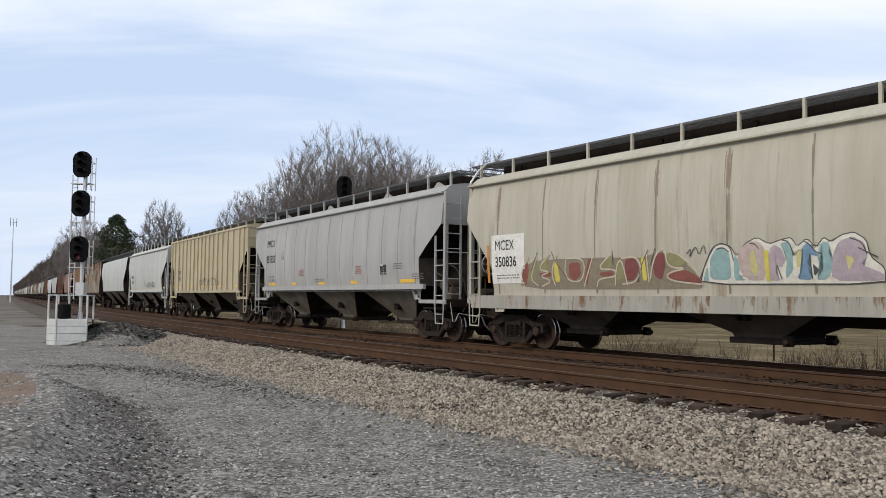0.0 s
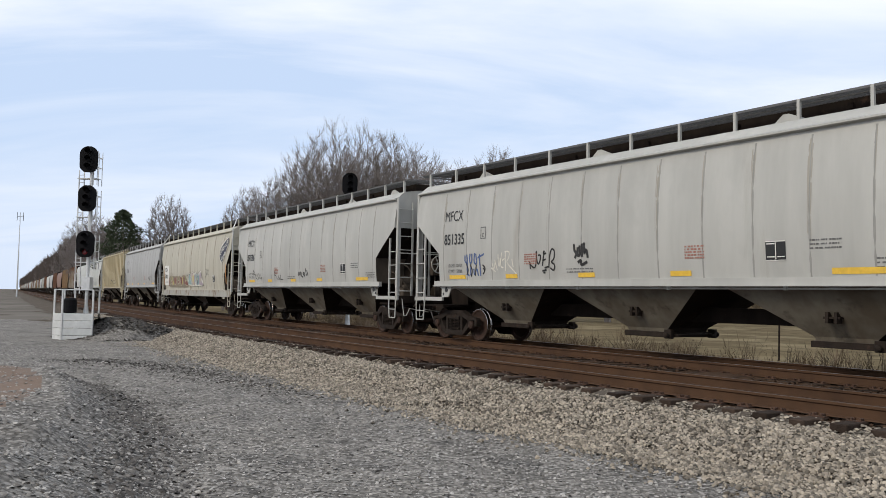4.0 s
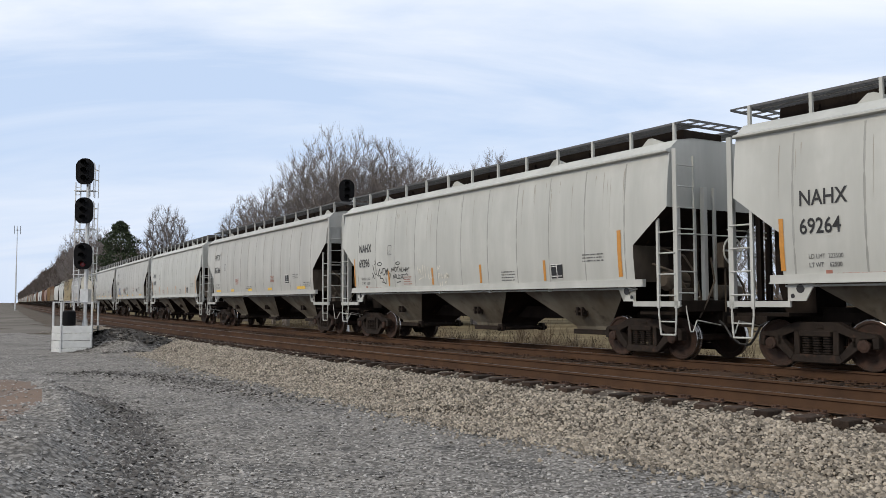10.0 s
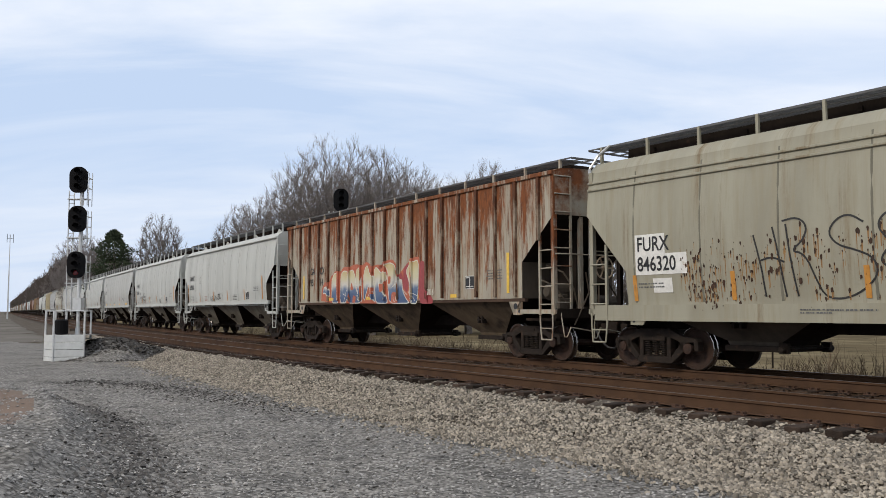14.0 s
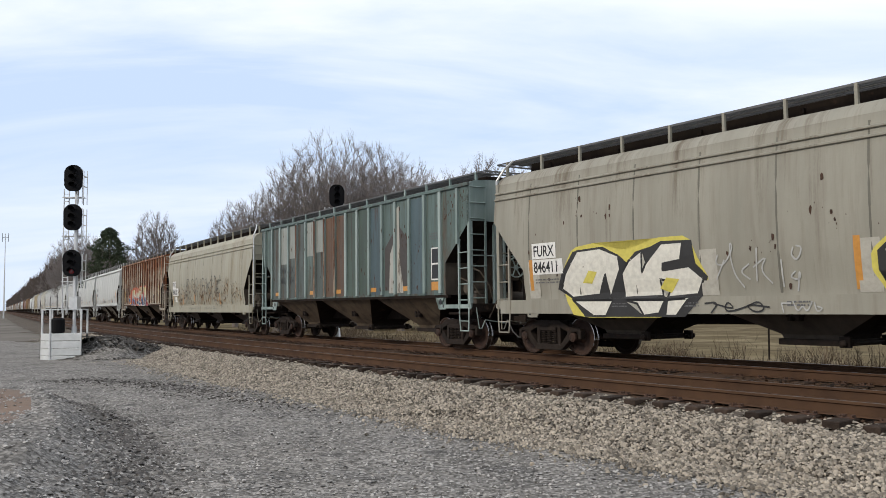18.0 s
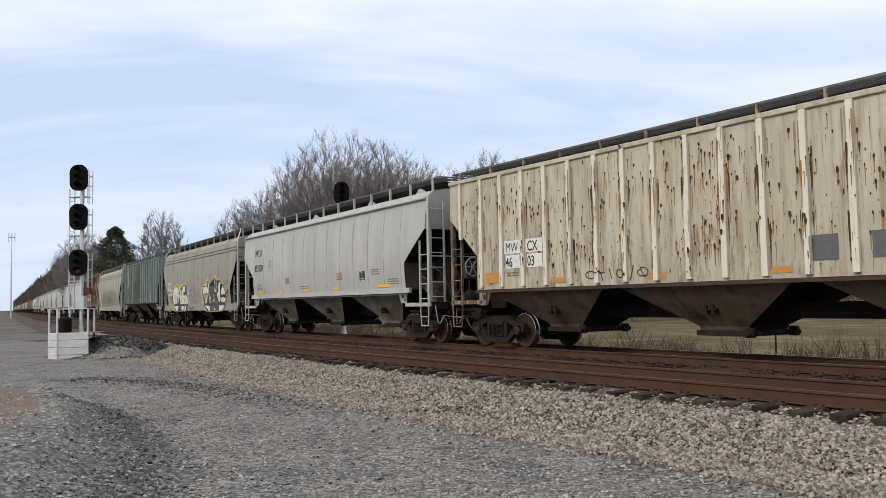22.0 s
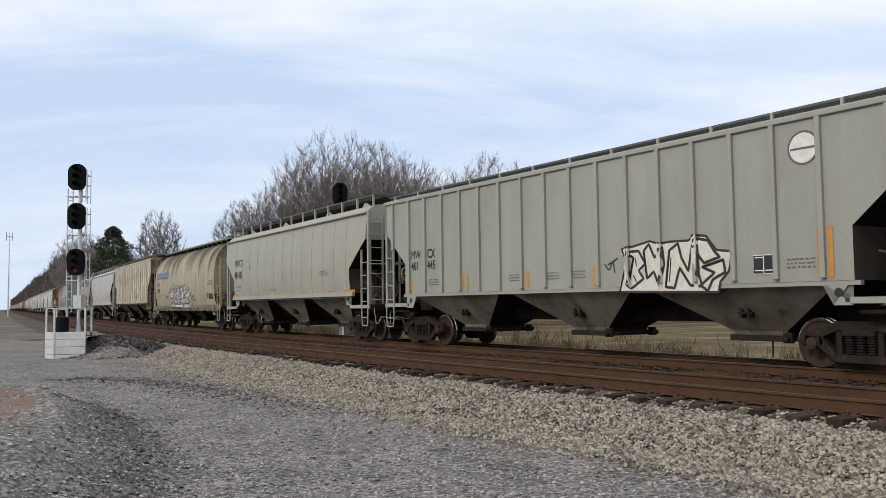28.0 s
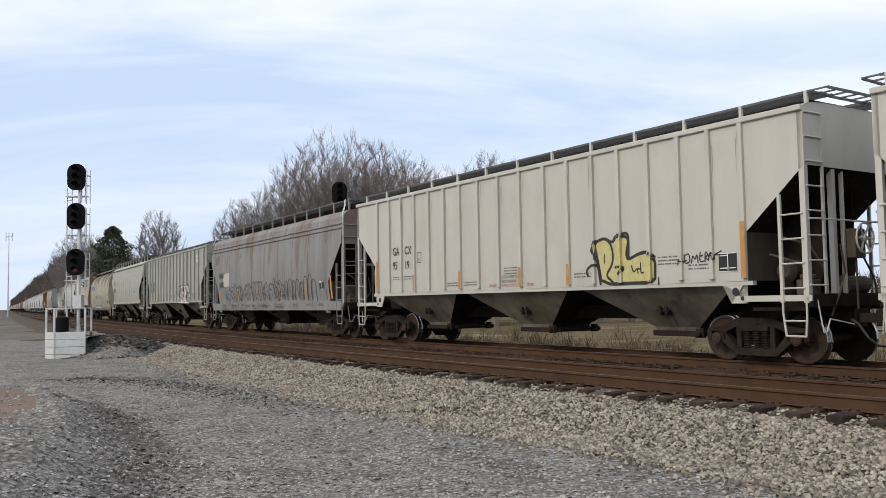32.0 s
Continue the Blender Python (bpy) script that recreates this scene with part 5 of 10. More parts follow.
GREY = paint("light grey car paint", (0.57, 0.57, 0.535), wear=(0.34, 0.31, 0.26), wear_at=(0.62, 0.9), wear_scale=1.6, wear_streak=9)
GREY2 = paint("pale grey car paint", (0.5, 0.5, 0.485), wear=(0.3, 0.26, 0.22), wear_at=(0.68, 0.9), wear_scale=2.0, wear_streak=8)
WHITE = paint("off-white car paint", (0.63, 0.64, 0.6), wear=(0.4, 0.36, 0.3), wear_at=(0.7, 0.95), wear_scale=2.0, wear_streak=9)
MCE = rusting("weathered beige grey paint", (0.45, 0.432, 0.358), (0.385, 0.362, 0.292), (0.22, 0.185, 0.135), (0.28, 0.22, 0.16), (1.8, 0.14), (9.0, 0.4), (1.4, 4.4, 0.08, 0.0), (0.98, 1.22), (0.375, 0.345, 0.275))
TAN = rusting("faded grey-tan paint", (0.32, 0.305, 0.235), (0.265, 0.25, 0.19), (0.17, 0.125, 0.075), (0.22, 0.175, 0.11), (1.6, 0.14), (9.0, 0.4), (1.4, 4.4, -0.02, 0.04), (0.92, 1.12), (0.27, 0.24, 0.165))
TAN2 = rusting("faded khaki grey paint", (0.285, 0.272, 0.222), (0.235, 0.225, 0.182), (0.13, 0.105, 0.08), (0.17, 0.15, 0.115), (1.6, 0.14), (9.0, 0.4), (2.2, 4.5, -0.06, 0.1), (0.92, 1.12), (0.22, 0.2, 0.16))
RUSTY = rusting("cream paint rusting through", (0.39, 0.357, 0.285), (0.3, 0.27, 0.215), (0.23, 0.075, 0.024), (0.1, 0.038, 0.018), (3.6, 0.3), (11.0, 1.3), (1.7, 4.6, -0.11, 0.1), (0.79, 0.93), (0.3, 0.185, 0.105))
RUST_RIB = rusting("rusted rib paint", (0.3, 0.25, 0.185), (0.22, 0.165, 0.115), (0.12, 0.045, 0.02), (0.055, 0.026, 0.015), (6.0, 0.5), (14.0, 1.6), (1.7, 4.6, -0.02, 0.1), (0.74, 0.9))
TEAL = rusting("weathered teal green paint", (0.105, 0.15, 0.138), (0.062, 0.088, 0.08), (0.1, 0.062, 0.042), (0.07, 0.066, 0.056), (2.2, 0.16), (8.0, 0.6), (1.6, 4.6, 0.06, -0.02), (0.86, 1.05), (0.05, 0.058, 0.052))
TEAL2 = paint("pale teal rib paint", (0.38, 0.46, 0.43), (0.2, 0.27, 0.25), mixat=(0.4, 0.6), wear=(0.16, 0.11, 0.08), wear_at=(0.68, 0.76))
CREAM = rusting("chalky cream paint with rust stains", (0.52, 0.48, 0.385), (0.36, 0.315, 0.235), (0.2, 0.12, 0.066), (0.11, 0.06, 0.034), (3.0, 0.7), (9.0, 2.0), (1.6, 4.4, 0.09, -0.04), (0.93, 1.13), (0.3, 0.245, 0.165))
# ribs paler than the panels: the light they catch is in the paint
CREAM_RIB = rusting("chalky white rib paint with caught light", (0.72, 0.68, 0.58), (0.6, 0.55, 0.45), (0.16, 0.09, 0.05), (0.07, 0.038, 0.022), (8.0, 1.4), (16.0, 3.0), (1.6, 4.4, 0.02, -0.02), (0.98, 1.06))
CREAM2 = paint("yellow cream paint", (0.62, 0.54, 0.36), (0.54, 0.46, 0.3))
TANK = rusting("grimy yellowed cream paint", (0.37, 0.335, 0.23), (0.3, 0.27, 0.185), (0.06, 0.052, 0.04), (0.11, 0.096, 0.07), (0.9, 0.08), (4.0, 0.2), (2.4, 4.4, -0.2, 0.2), (0.82, 1.04), (0.27, 0.24, 0.165))
OLIVE = paint("pale olive grey paint", (0.44, 0.44, 0.36), (0.4, 0.4, 0.33), dirt=(0.36, 0.35, 0.29))
SAGE = paint("sage green-grey paint", (0.42, 0.43, 0.375), (0.37, 0.375, 0.325), dirt=(0.33, 0.335, 0.29))
SLATE = rusting("dull slate grey paint", (0.235, 0.236, 0.228), (0.18, 0.176, 0.167), (0.195, 0.14, 0.115), (0.15, 0.115, 0.098), (1.0, 0.22), (5.0, 0.5), (1.8, 4.2, -0.12, 0.13), (0.88, 1.12), (0.15, 0.14, 0.13))
IVORY = paint("clean ivory white paint", (0.66, 0.645, 0.575), (0.59, 0.575, 0.51), dirt=(0.53, 0.505, 0.44))
BROWN = paint("brown mineral red paint", (0.22, 0.1, 0.055), (0.27, 0.14, 0.07))
OCHRE = paint("ochre tan paint", (0.42, 0.28, 0.14), (0.33, 0.21, 0.11))


seam_m = shade("grimy weld seam", (0.26, 0.24, 0.2), (0.38, 0.36, 0.31), 0.7, scale=2.5, streak=3, bump=0.05)


def spray(name, c):
    return plain(name, c, 0.6)


SP_WHITE, SP_BLACK, SP_YEL = spray("white spray paint", (0.68, 0.66, 0.58)), spray("black spray paint", (0.025, 0.024, 0.023)), spray("yellow spray paint", (0.6, 0.52, 0.1))
SP_PALE = spray("pale yellow spray paint", (0.55, 0.5, 0.22))
SP_RED, SP_BLUE, SP_TEAL = spray("red spray paint", (0.36, 0.065, 0.05)), spray("blue spray paint", (0.075, 0.12, 0.27)), spray("turquoise spray paint", (0.26, 0.4, 0.4))
SP_PINK, SP_OL, SP_BR = spray("mauve spray paint", (0.4, 0.34, 0.38)), spray("olive spray paint", (0.26, 0.25, 0.12)), spray("maroon spray paint", (0.2, 0.06, 0.055))
SP_PATCH = spray("pale patch paint", (0.42, 0.4, 0.34))
SP_RUST, SP_DUN = spray("rust red spray paint", (0.24, 0.08, 0.06)), spray("dun brown spray paint", (0.16, 0.1, 0.07))
SP_MIST, SP_MOSS = spray("mist grey spray paint", (0.42, 0.42, 0.4)), spray("moss green spray paint", (0.22, 0.28, 0.12))
def fade_paint(name, stops):
    """Paint sprayed so that one colour fades into the next up the side; stops of height and colour."""
    m = plain(name, stops[0][1])
    nt = m.node_tree
    N, L = nt.nodes.new, nt.links.new
    tc, sz, ns, mx, mr, cr = N("ShaderNodeTexCoord"), N("ShaderNodeSeparateXYZ"), N("ShaderNodeTexNoise"), N("ShaderNodeMath"), N("ShaderNodeMapRange"), N("ShaderNodeValToRGB")
    ns.inputs["Scale"].default_value = 2.5
    L(tc.outputs["Object"], sz.inputs[0])
    L(tc.outputs["Object"], ns.inputs["Vector"])
    mx.operation, mx.inputs[1].default_value = "MULTIPLY_ADD", 0.5
    L(ns.outputs["Fac"], mx.inputs[0])
    L(sz.outputs["Z"], mx.inputs[2])
    lo, hi = stops[0][0], stops[-1][0]
    mr.inputs["From Min"].default_value, mr.inputs["From Max"].default_value = lo + 0.25, hi + 0.25
    L(mx.outputs[0], mr.inputs["Value"])
    L(mr.outputs["Result"], cr.inputs[0])
    el = cr.color_ramp.elements
    while len(el) < len(stops):
        el.new(0.5)
    for e, (z, c) in zip(el, stops):
        e.position, e.color = (z - lo) / (hi - lo), (*c, 1)
    L(cr.outputs["Color"], nt.nodes["Principled BSDF"].inputs["Base Color"])
    return m


SP_FADE = fade_paint("fading mural paint", [(1.7, (0.06, 0.1, 0.2)), (1.95, (0.12, 0.17, 0.27)), (2.15, (0.55, 0.53, 0.48)), (2.4, (0.55, 0.5, 0.33)), (2.75, (0.5, 0.4, 0.2))])
SP_GREY = spray("charcoal spray paint", (0.07, 0.07, 0.07))
SP_CREAM, SP_ROSE = spray("cream spray paint", (0.55, 0.49, 0.37)), spray("dusty rose spray paint", (0.47, 0.385, 0.355))
SP_KHAKI = spray("khaki brown spray paint", (0.25, 0.215, 0.155))
SP_INK = spray("thin black spray paint", (0.042, 0.041, 0.04))
SP_SKY, SP_NAVY = spray("steel blue spray paint", (0.16, 0.27, 0.38)), spray("blue-black spray paint", (0.03, 0.034, 0.06))
SP_FIRE, SP_RED2 = spray("orange red spray paint", (0.47, 0.13, 0.07)), spray("crimson spray paint", (0.33, 0.06, 0.065))
spot_m = shade("dark rust spot", (0.035, 0.019, 0.012), (0.075, 0.036, 0.02), 0.9, scale=9, bump=0.2)
run_m = shade("rust run", (0.31, 0.175, 0.06), (0.22, 0.115, 0.045), 0.8, scale=6, streak=4, bump=0.05)


def spec_of(body, length, label, paint_m, **kw):
    base = {
        "smooth": dict(top=4.38, ridge=4.72, walk=5.02, sill0=1.66, cut=(2.0, 0.72, 2.5, 3.45), deck=1.26, sillw=1.54, truck=2.08, ribs=13, bays=3),
        "ribbed": dict(top=4.62, ridge=4.76, walk=4.96, sill0=1.56, cut=(1.85, 0.6, 2.48, 3.58), deck=1.3, sillw=1.54, truck=2.08, ribs=16, bays=3),
        "round": dict(top=4.56, ridge=4.68, walk=4.91, sill0=1.25, cut=(1.6, 1.5, 1.9, 3.2), deck=1.28, sillw=1.5, truck=2.08, ribs=9, bays=4, walky=0.95),
    }[body]
    return {"body": body, "len": length, "label": label, "paint": paint_m, **base, **kw}


def at(spec, dist):
    return spec["len"] / 2 - dist


def marks(car, spec, top_line, bottom_line, dist, z1, z2, h=0.27, m=None):
    lettering(car, spec, top_line, at(spec, dist), z1, h, m)
    lettering(car, spec, bottom_line, at(spec, dist), z2, h, m)


def consolidated(car, spec, dist, z=1.8):
    """Black lube panel with two framed boxes."""
    x = at(spec, dist)
    decal(car, spec, "lube_panel", [(x - 0.42, x, z, z + 0.36)], black_m, 0.01)
    decal(car, spec, "panel_frame", [(x - 0.2, x - 0.03, z + 0.06, z + 0.08), (x - 0.2, x - 0.03, z + 0.3, z + 0.32), (x - 0.225, x - 0.205, z + 0.02, z + 0.34),
                                     (x - 0.4, x - 0.25, z + 0.06, z + 0.08), (x - 0.42, x, z + 0.345, z + 0.36), (x - 0.42, x, z, z + 0.012)], white_m, 0.014)


def bars(car, spec, dists, z0, z1, w=0.09, m=None):
    for d in dists:
        decal(car, spec, "reflector", [(at(spec, d) - w, at(spec, d), z0, z1)], m or orange_m, 0.08 if "ribat" in spec else 0.011)


def plate_c(car, spec, dist, z):
    x = at(spec, dist)
    decal(car, spec, "plate_mark", [(x - 0.24, x, z, z + 0.02), (x - 0.24, x, z + 0.3, z + 0.32), (x - 0.02, x, z, z + 0.32), (x - 0.24, x - 0.22, z, z + 0.32)], stencil_m, 0.01)
    lettering(car, spec, "C", x - 0.07, z + 0.05, 0.1, stencil_m)


def mfcx(number, tags=None):
    def extra(car, spec):
        marks(car, spec, "MFCX", number, 2.3, 3.42, 2.75, 0.3)
        plate_c(car, spec, 4.1, 2.85)
        lettering(car, spec, "LD LMT  226700", at(spec, 2.5), 2.1, 0.09, stencil_m)
        lettering(car, spec, "LT WT    59300", at(spec, 2.5), 1.94, 0.09, stencil_m)
        for d, w in ((2.55, 0.8), (5.2, 0.5), (8.0, 0.55), (10.8, 0.55), (14.4, 0.95)):
            decal(car, spec, "reflector", [(at(spec, d) - w, at(spec, d), 1.76, 1.87)], yellow_m, 0.011)
        for d in (6.0, 11.2):
            small_print(car, spec, at(spec, d), 2.34, 0.5, 5, redtag_m, h=0.034, gap=0.058, seed=int(d))
        small_print(car, spec, at(spec, 7.6), 1.95, 0.9, 2, seed=3)
        small_print(car, spec, at(spec, 14.0), 2.35, 0.6, 3, seed=4)
        small_print(car, spec, at(spec, 15.2), 2.0, 0.7, 3, seed=6)
        consolidated(car, spec, 13.1, 2.02)
        streaks(car, spec, 46, int(number) % 97, (2, 16), 4.2, 2.2, 0.035, dust_m, True)
        if tags:
            tags(car, spec)
    return extra


def nahx(number, tags=None):
    def extra(car, spec):
        marks(car, spec, "NAHX", number, 2.15, 2.92, 2.42, 0.27)
        plate_c(car, spec, 4.2, 2.75)
        lettering(car, spec, "LD LMT  223500", at(spec, 2.3), 1.98, 0.08, stencil_m)
        lettering(car, spec, "LT WT    62500", at(spec, 2.3), 1.83, 0.08, stencil_m)
        bars(car, spec, (1.75,), 1.78, 2.72, 0.09)
        bars(car, spec, (4.2, 6.9, 9.4, 12.15), 1.75, 2.25, 0.09)
        bars(car, spec, (14.75,), 1.78, 2.8, 0.12)
        consolidated(car, spec, 12.45, 1.78)
        small_print(car, spec, at(spec, 5.2), 2.0, 0.5, 4, redtag_m, seed=8)
        small_print(car, spec, at(spec, 10.4), 2.0, 0.6, 4, seed=9)
        small_print(car, spec, at(spec, 13.6), 2.3, 0.7, 3, seed=10)
        decal(car, spec, "red_placard", [(at(spec, 2.6) - 0.12, at(spec, 2.6), 1.67, 1.77)], redtag_m, 0.012)
        small_print(car, spec, at(spec, 2.8), 1.69, 0.9, 1, redtag_m, seed=12)
        streaks(car, spec, 30, int(number) % 89, (1.5, 15.5), 4.2, 1.6, 0.03, dust_m)
        if tags:
            tags(car, spec)
    return extra


def split_marks(a, b, c, d, dist, z1, z2, gap, h=0.26):
    def extra(car, spec):
        lettering(car, spec, a, at(spec, dist), z1, h)
        lettering(car, spec, b, at(spec, dist + gap), z1, h)
        lettering(car, spec, c, at(spec, dist), z2, h)
        if d:
            lettering(car, spec, d, at(spec, dist + gap), z2, h)
    return extra


dust_m = shade("thin grey dirt", (0.34, 0.325, 0.285), (0.29, 0.275, 0.235), 0.75, scale=5, streak=4, bump=0.05)
soot_m = shade("soot wash", (0.15, 0.135, 0.1), (0.095, 0.083, 0.063), 0.8, scale=5, streak=4, bump=0.05)
brown_m = shade("brown rust wash", (0.25, 0.19, 0.135), (0.31, 0.25, 0.19), 0.8, scale=5, streak=4, bump=0.05)


# sprayed pictures and words, each on its own car
def art_mcex(car, spec):
    art(car, spec, SP_KHAKI, [(2.88, 1.53), (3.04, 2.07), (3.49, 2.23), (4.60, 2.25), (6.00, 2.23), (6.92, 2.17), (7.48, 2.29), (7.99, 2.16), (8.37, 1.90), (8.57, 1.62), (8.53, 1.51)])
    art(car, spec, SP_RUST, [(2.98, 1.62), (2.99, 1.99), (3.23, 2.22), (3.27, 1.98), (3.11, 1.59)])
    art(car, spec, SP_OL, [(3.23, 1.76), (3.35, 2.15), (3.58, 2.35), (3.53, 1.98), (3.39, 1.67)])
    art(car, spec, SP_OL, [(3.58, 2.03), (3.75, 2.22), (4.02, 2.35), (3.97, 2.10), (4.08, 1.99), (3.81, 1.97)])
    art(car, spec, SP_RUST, [(3.61, 1.92), (4.08, 1.94), (4.13, 1.84), (3.75, 1.82)])
    art(car, spec, SP_YEL, [(4.18, 2.18), (4.32, 2.20), (4.41, 1.70), (4.23, 1.69)])
    art(car, spec, SP_RUST, [(4.74, 2.14), (5.10, 2.15), (5.13, 1.84), (4.89, 1.71), (4.72, 1.82)])
    art(car, spec, SP_RUST, [(5.39, 2.20), (5.50, 2.24), (5.33, 1.63), (5.20, 1.64)])
    art(car, spec, SP_OL, [(5.66, 2.00), (5.91, 2.20), (6.16, 2.27), (6.12, 2.02), (5.89, 1.98)])
    art(car, spec, SP_RUST, [(5.74, 1.90), (6.15, 1.92), (6.19, 1.82), (5.77, 1.80)])
    art(car, spec, SP_OL, [(6.25, 1.71), (6.30, 2.04), (6.42, 2.15), (6.51, 1.67)])
    art(car, spec, SP_BR, [(6.53, 2.17), (6.82, 2.19), (6.94, 1.96), (6.78, 1.72), (6.52, 1.70)])
    art(car, spec, SP_YEL, [(7.00, 2.20), (7.10, 2.20), (7.15, 1.70), (7.02, 1.70)])
    art(car, spec, SP_BR, [(7.31, 2.06), (7.45, 2.26), (7.63, 2.29), (7.66, 2.01), (7.54, 1.71), (7.36, 1.78)])
    art(car, spec, SP_OL, [(7.72, 2.28), (8.00, 2.21), (8.25, 2.05), (8.07, 1.97), (7.76, 2.00)])
    art(car, spec, SP_RUST, [(7.72, 1.89), (8.19, 1.90), (8.50, 1.76), (8.55, 1.62), (7.95, 1.70), (7.74, 1.75)])
    sprayed(car, spec, SP_CREAM, 0.035, [[(3.28, 2.32), (2.94, 1.96), (3.06, 1.57)], [(3.60, 2.32), (3.30, 1.78), (3.59, 1.61)], [(4.08, 2.38), (3.58, 2.00), (4.12, 1.95), (3.63, 1.85), (4.15, 1.72), (3.72, 1.60)], [(4.33, 2.34), (4.10, 1.96), (4.22, 1.61)], [(4.66, 2.25), (4.58, 1.95), (4.71, 1.71), (5.13, 1.69), (5.28, 2.00), (5.20, 2.24), (4.66, 2.25)], [(5.55, 2.26), (5.40, 1.96), (5.21, 1.58)], [(6.14, 2.32), (5.64, 1.96), (6.24, 1.97), (6.26, 1.79), (5.69, 1.76), (5.63, 1.57)], [(6.20, 1.61), (6.28, 2.07), (6.44, 2.19), (6.57, 1.60)], [(6.43, 2.19), (6.86, 2.23), (7.02, 1.96), (6.82, 1.66), (6.42, 1.63)], [(7.16, 2.26), (7.19, 1.66)]])
    sprayed(car, spec, SP_CREAM, 0.035, [[(7.23, 1.72), (7.33, 2.09), (7.49, 2.32), (7.68, 2.36), (7.71, 1.95), (8.29, 1.94), (7.67, 1.85), (7.74, 1.68), (8.59, 1.60)], [(8.00, 2.23), (8.35, 1.99), (8.57, 1.73)]])
    sprayed(car, spec, SP_GREY, 0.018, [[(3.62, 2.45), (3.46, 2.12), (3.34, 1.98)], [(4.13, 2.44), (4.28, 2.16), (4.66, 1.79)], [(6.16, 2.37), (6.18, 2.05)], [(7.21, 2.35), (7.00, 2.02), (6.87, 1.66)], [(7.40, 2.37), (7.26, 2.02)], [(8.22, 2.22), (8.36, 2.35), (8.28, 2.10), (8.46, 2.41), (8.53, 2.15), (8.66, 2.43), (8.70, 2.20)]])
    art(car, spec, SP_WHITE, [(8.53, 1.61), (8.66, 1.98), (8.87, 2.33), (9.08, 2.40), (9.29, 2.32), (9.42, 2.12), (9.60, 2.36), (9.87, 2.47), (10.13, 2.33), (10.39, 2.40), (10.57, 2.43), (10.70, 2.26), (10.88, 2.40), (11.06, 2.23), (11.20, 2.40), (11.34, 2.31), (11.53, 2.42), (11.75, 2.46), (11.96, 2.32), (12.02, 2.03), (12.25, 1.84), (12.23, 1.58)], SP_GREY, 0.02)
    art(car, spec, SP_TEAL, [(8.77, 1.70), (8.80, 2.09), (8.92, 2.27), (9.11, 2.32), (9.26, 2.18), (9.28, 1.75), (9.19, 1.68)])
    art(car, spec, SP_TEAL, [(8.60, 1.67), (8.73, 1.98), (8.75, 1.67)])
    art(car, spec, SP_TEAL, [(9.36, 2.17), (9.50, 2.00), (9.44, 1.76), (9.60, 1.67), (9.33, 1.67)])
    art(car, spec, SP_ROSE, [(9.43, 2.04), (9.49, 2.26), (9.70, 2.40), (9.93, 2.38), (10.05, 2.23), (10.02, 1.67), (9.69, 1.66), (9.52, 1.78)])
    art(car, spec, SP_PALE, [(9.71, 2.16), (9.81, 2.24), (9.87, 1.89), (9.83, 1.74), (9.72, 1.84)])
    art(car, spec, SP_PINK, [(10.13, 2.24), (10.24, 2.31), (10.39, 2.23), (10.45, 2.03), (10.37, 1.89), (10.24, 1.94), (10.24, 1.78), (10.34, 1.66), (10.09, 1.66)])
    art(car, spec, SP_TEAL, [(10.35, 2.33), (10.52, 2.36), (10.60, 2.17), (10.60, 1.83), (10.43, 1.68), (10.49, 2.08)])
    art(car, spec, SP_PALE, [(10.69, 2.16), (10.78, 2.21), (10.77, 1.92), (10.66, 1.87)])
    art(car, spec, SP_SKY, [(10.65, 1.68), (10.80, 1.92), (10.79, 2.24), (10.90, 2.32), (11.04, 2.16), (11.12, 2.06), (10.93, 2.11), (10.85, 1.92), (10.96, 1.66)])
    art(car, spec, SP_TEAL, [(11.11, 2.20), (11.19, 2.33), (11.31, 2.29), (11.28, 2.10), (11.40, 1.92), (11.23, 1.67), (11.02, 1.66), (11.20, 1.86), (11.07, 2.01)])
    art(car, spec, SP_GREY, [(10.98, 1.96), (11.10, 1.83), (11.00, 1.72)])
    art(car, spec, SP_PINK, [(11.31, 1.65), (11.37, 2.10), (11.48, 2.31), (11.73, 2.39), (11.94, 2.26), (11.97, 2.03), (11.84, 1.91), (12.23, 1.75), (12.21, 1.63)])
    art(car, spec, SP_PALE, [(11.59, 2.09), (11.75, 2.01), (11.63, 1.80)])
    art(car, spec, SP_YEL, [(10.01, 2.21), (10.11, 2.22), (10.12, 1.65), (10.04, 1.65)], soft=0)
    sprayed(car, spec, SP_GREY, 0.02, [[(8.95, 2.28), (9.11, 2.32), (9.25, 2.22)], [(8.52, 1.69), (8.87, 2.33), (9.08, 2.40), (9.29, 2.32), (9.35, 2.05)], [(9.72, 2.36), (9.84, 2.35), (9.91, 2.25)], [(10.40, 2.39), (10.54, 2.36), (10.62, 2.13)], [(10.83, 2.35), (10.94, 2.29), (11.07, 2.13), (11.16, 2.12)], [(11.68, 2.36), (11.90, 2.28), (11.96, 2.08)], [(10.28, 1.93), (10.36, 1.68)], [(10.93, 2.12), (10.96, 1.68)], [(11.82, 2.19), (12.15, 2.02)]])
    sprayed(car, spec, SP_PINK, 0.02, [[(11.50, 2.19), (11.50, 1.66)], [(11.58, 2.26), (11.58, 1.66)], [(11.80, 2.27), (11.71, 1.80), (11.76, 1.66)]])


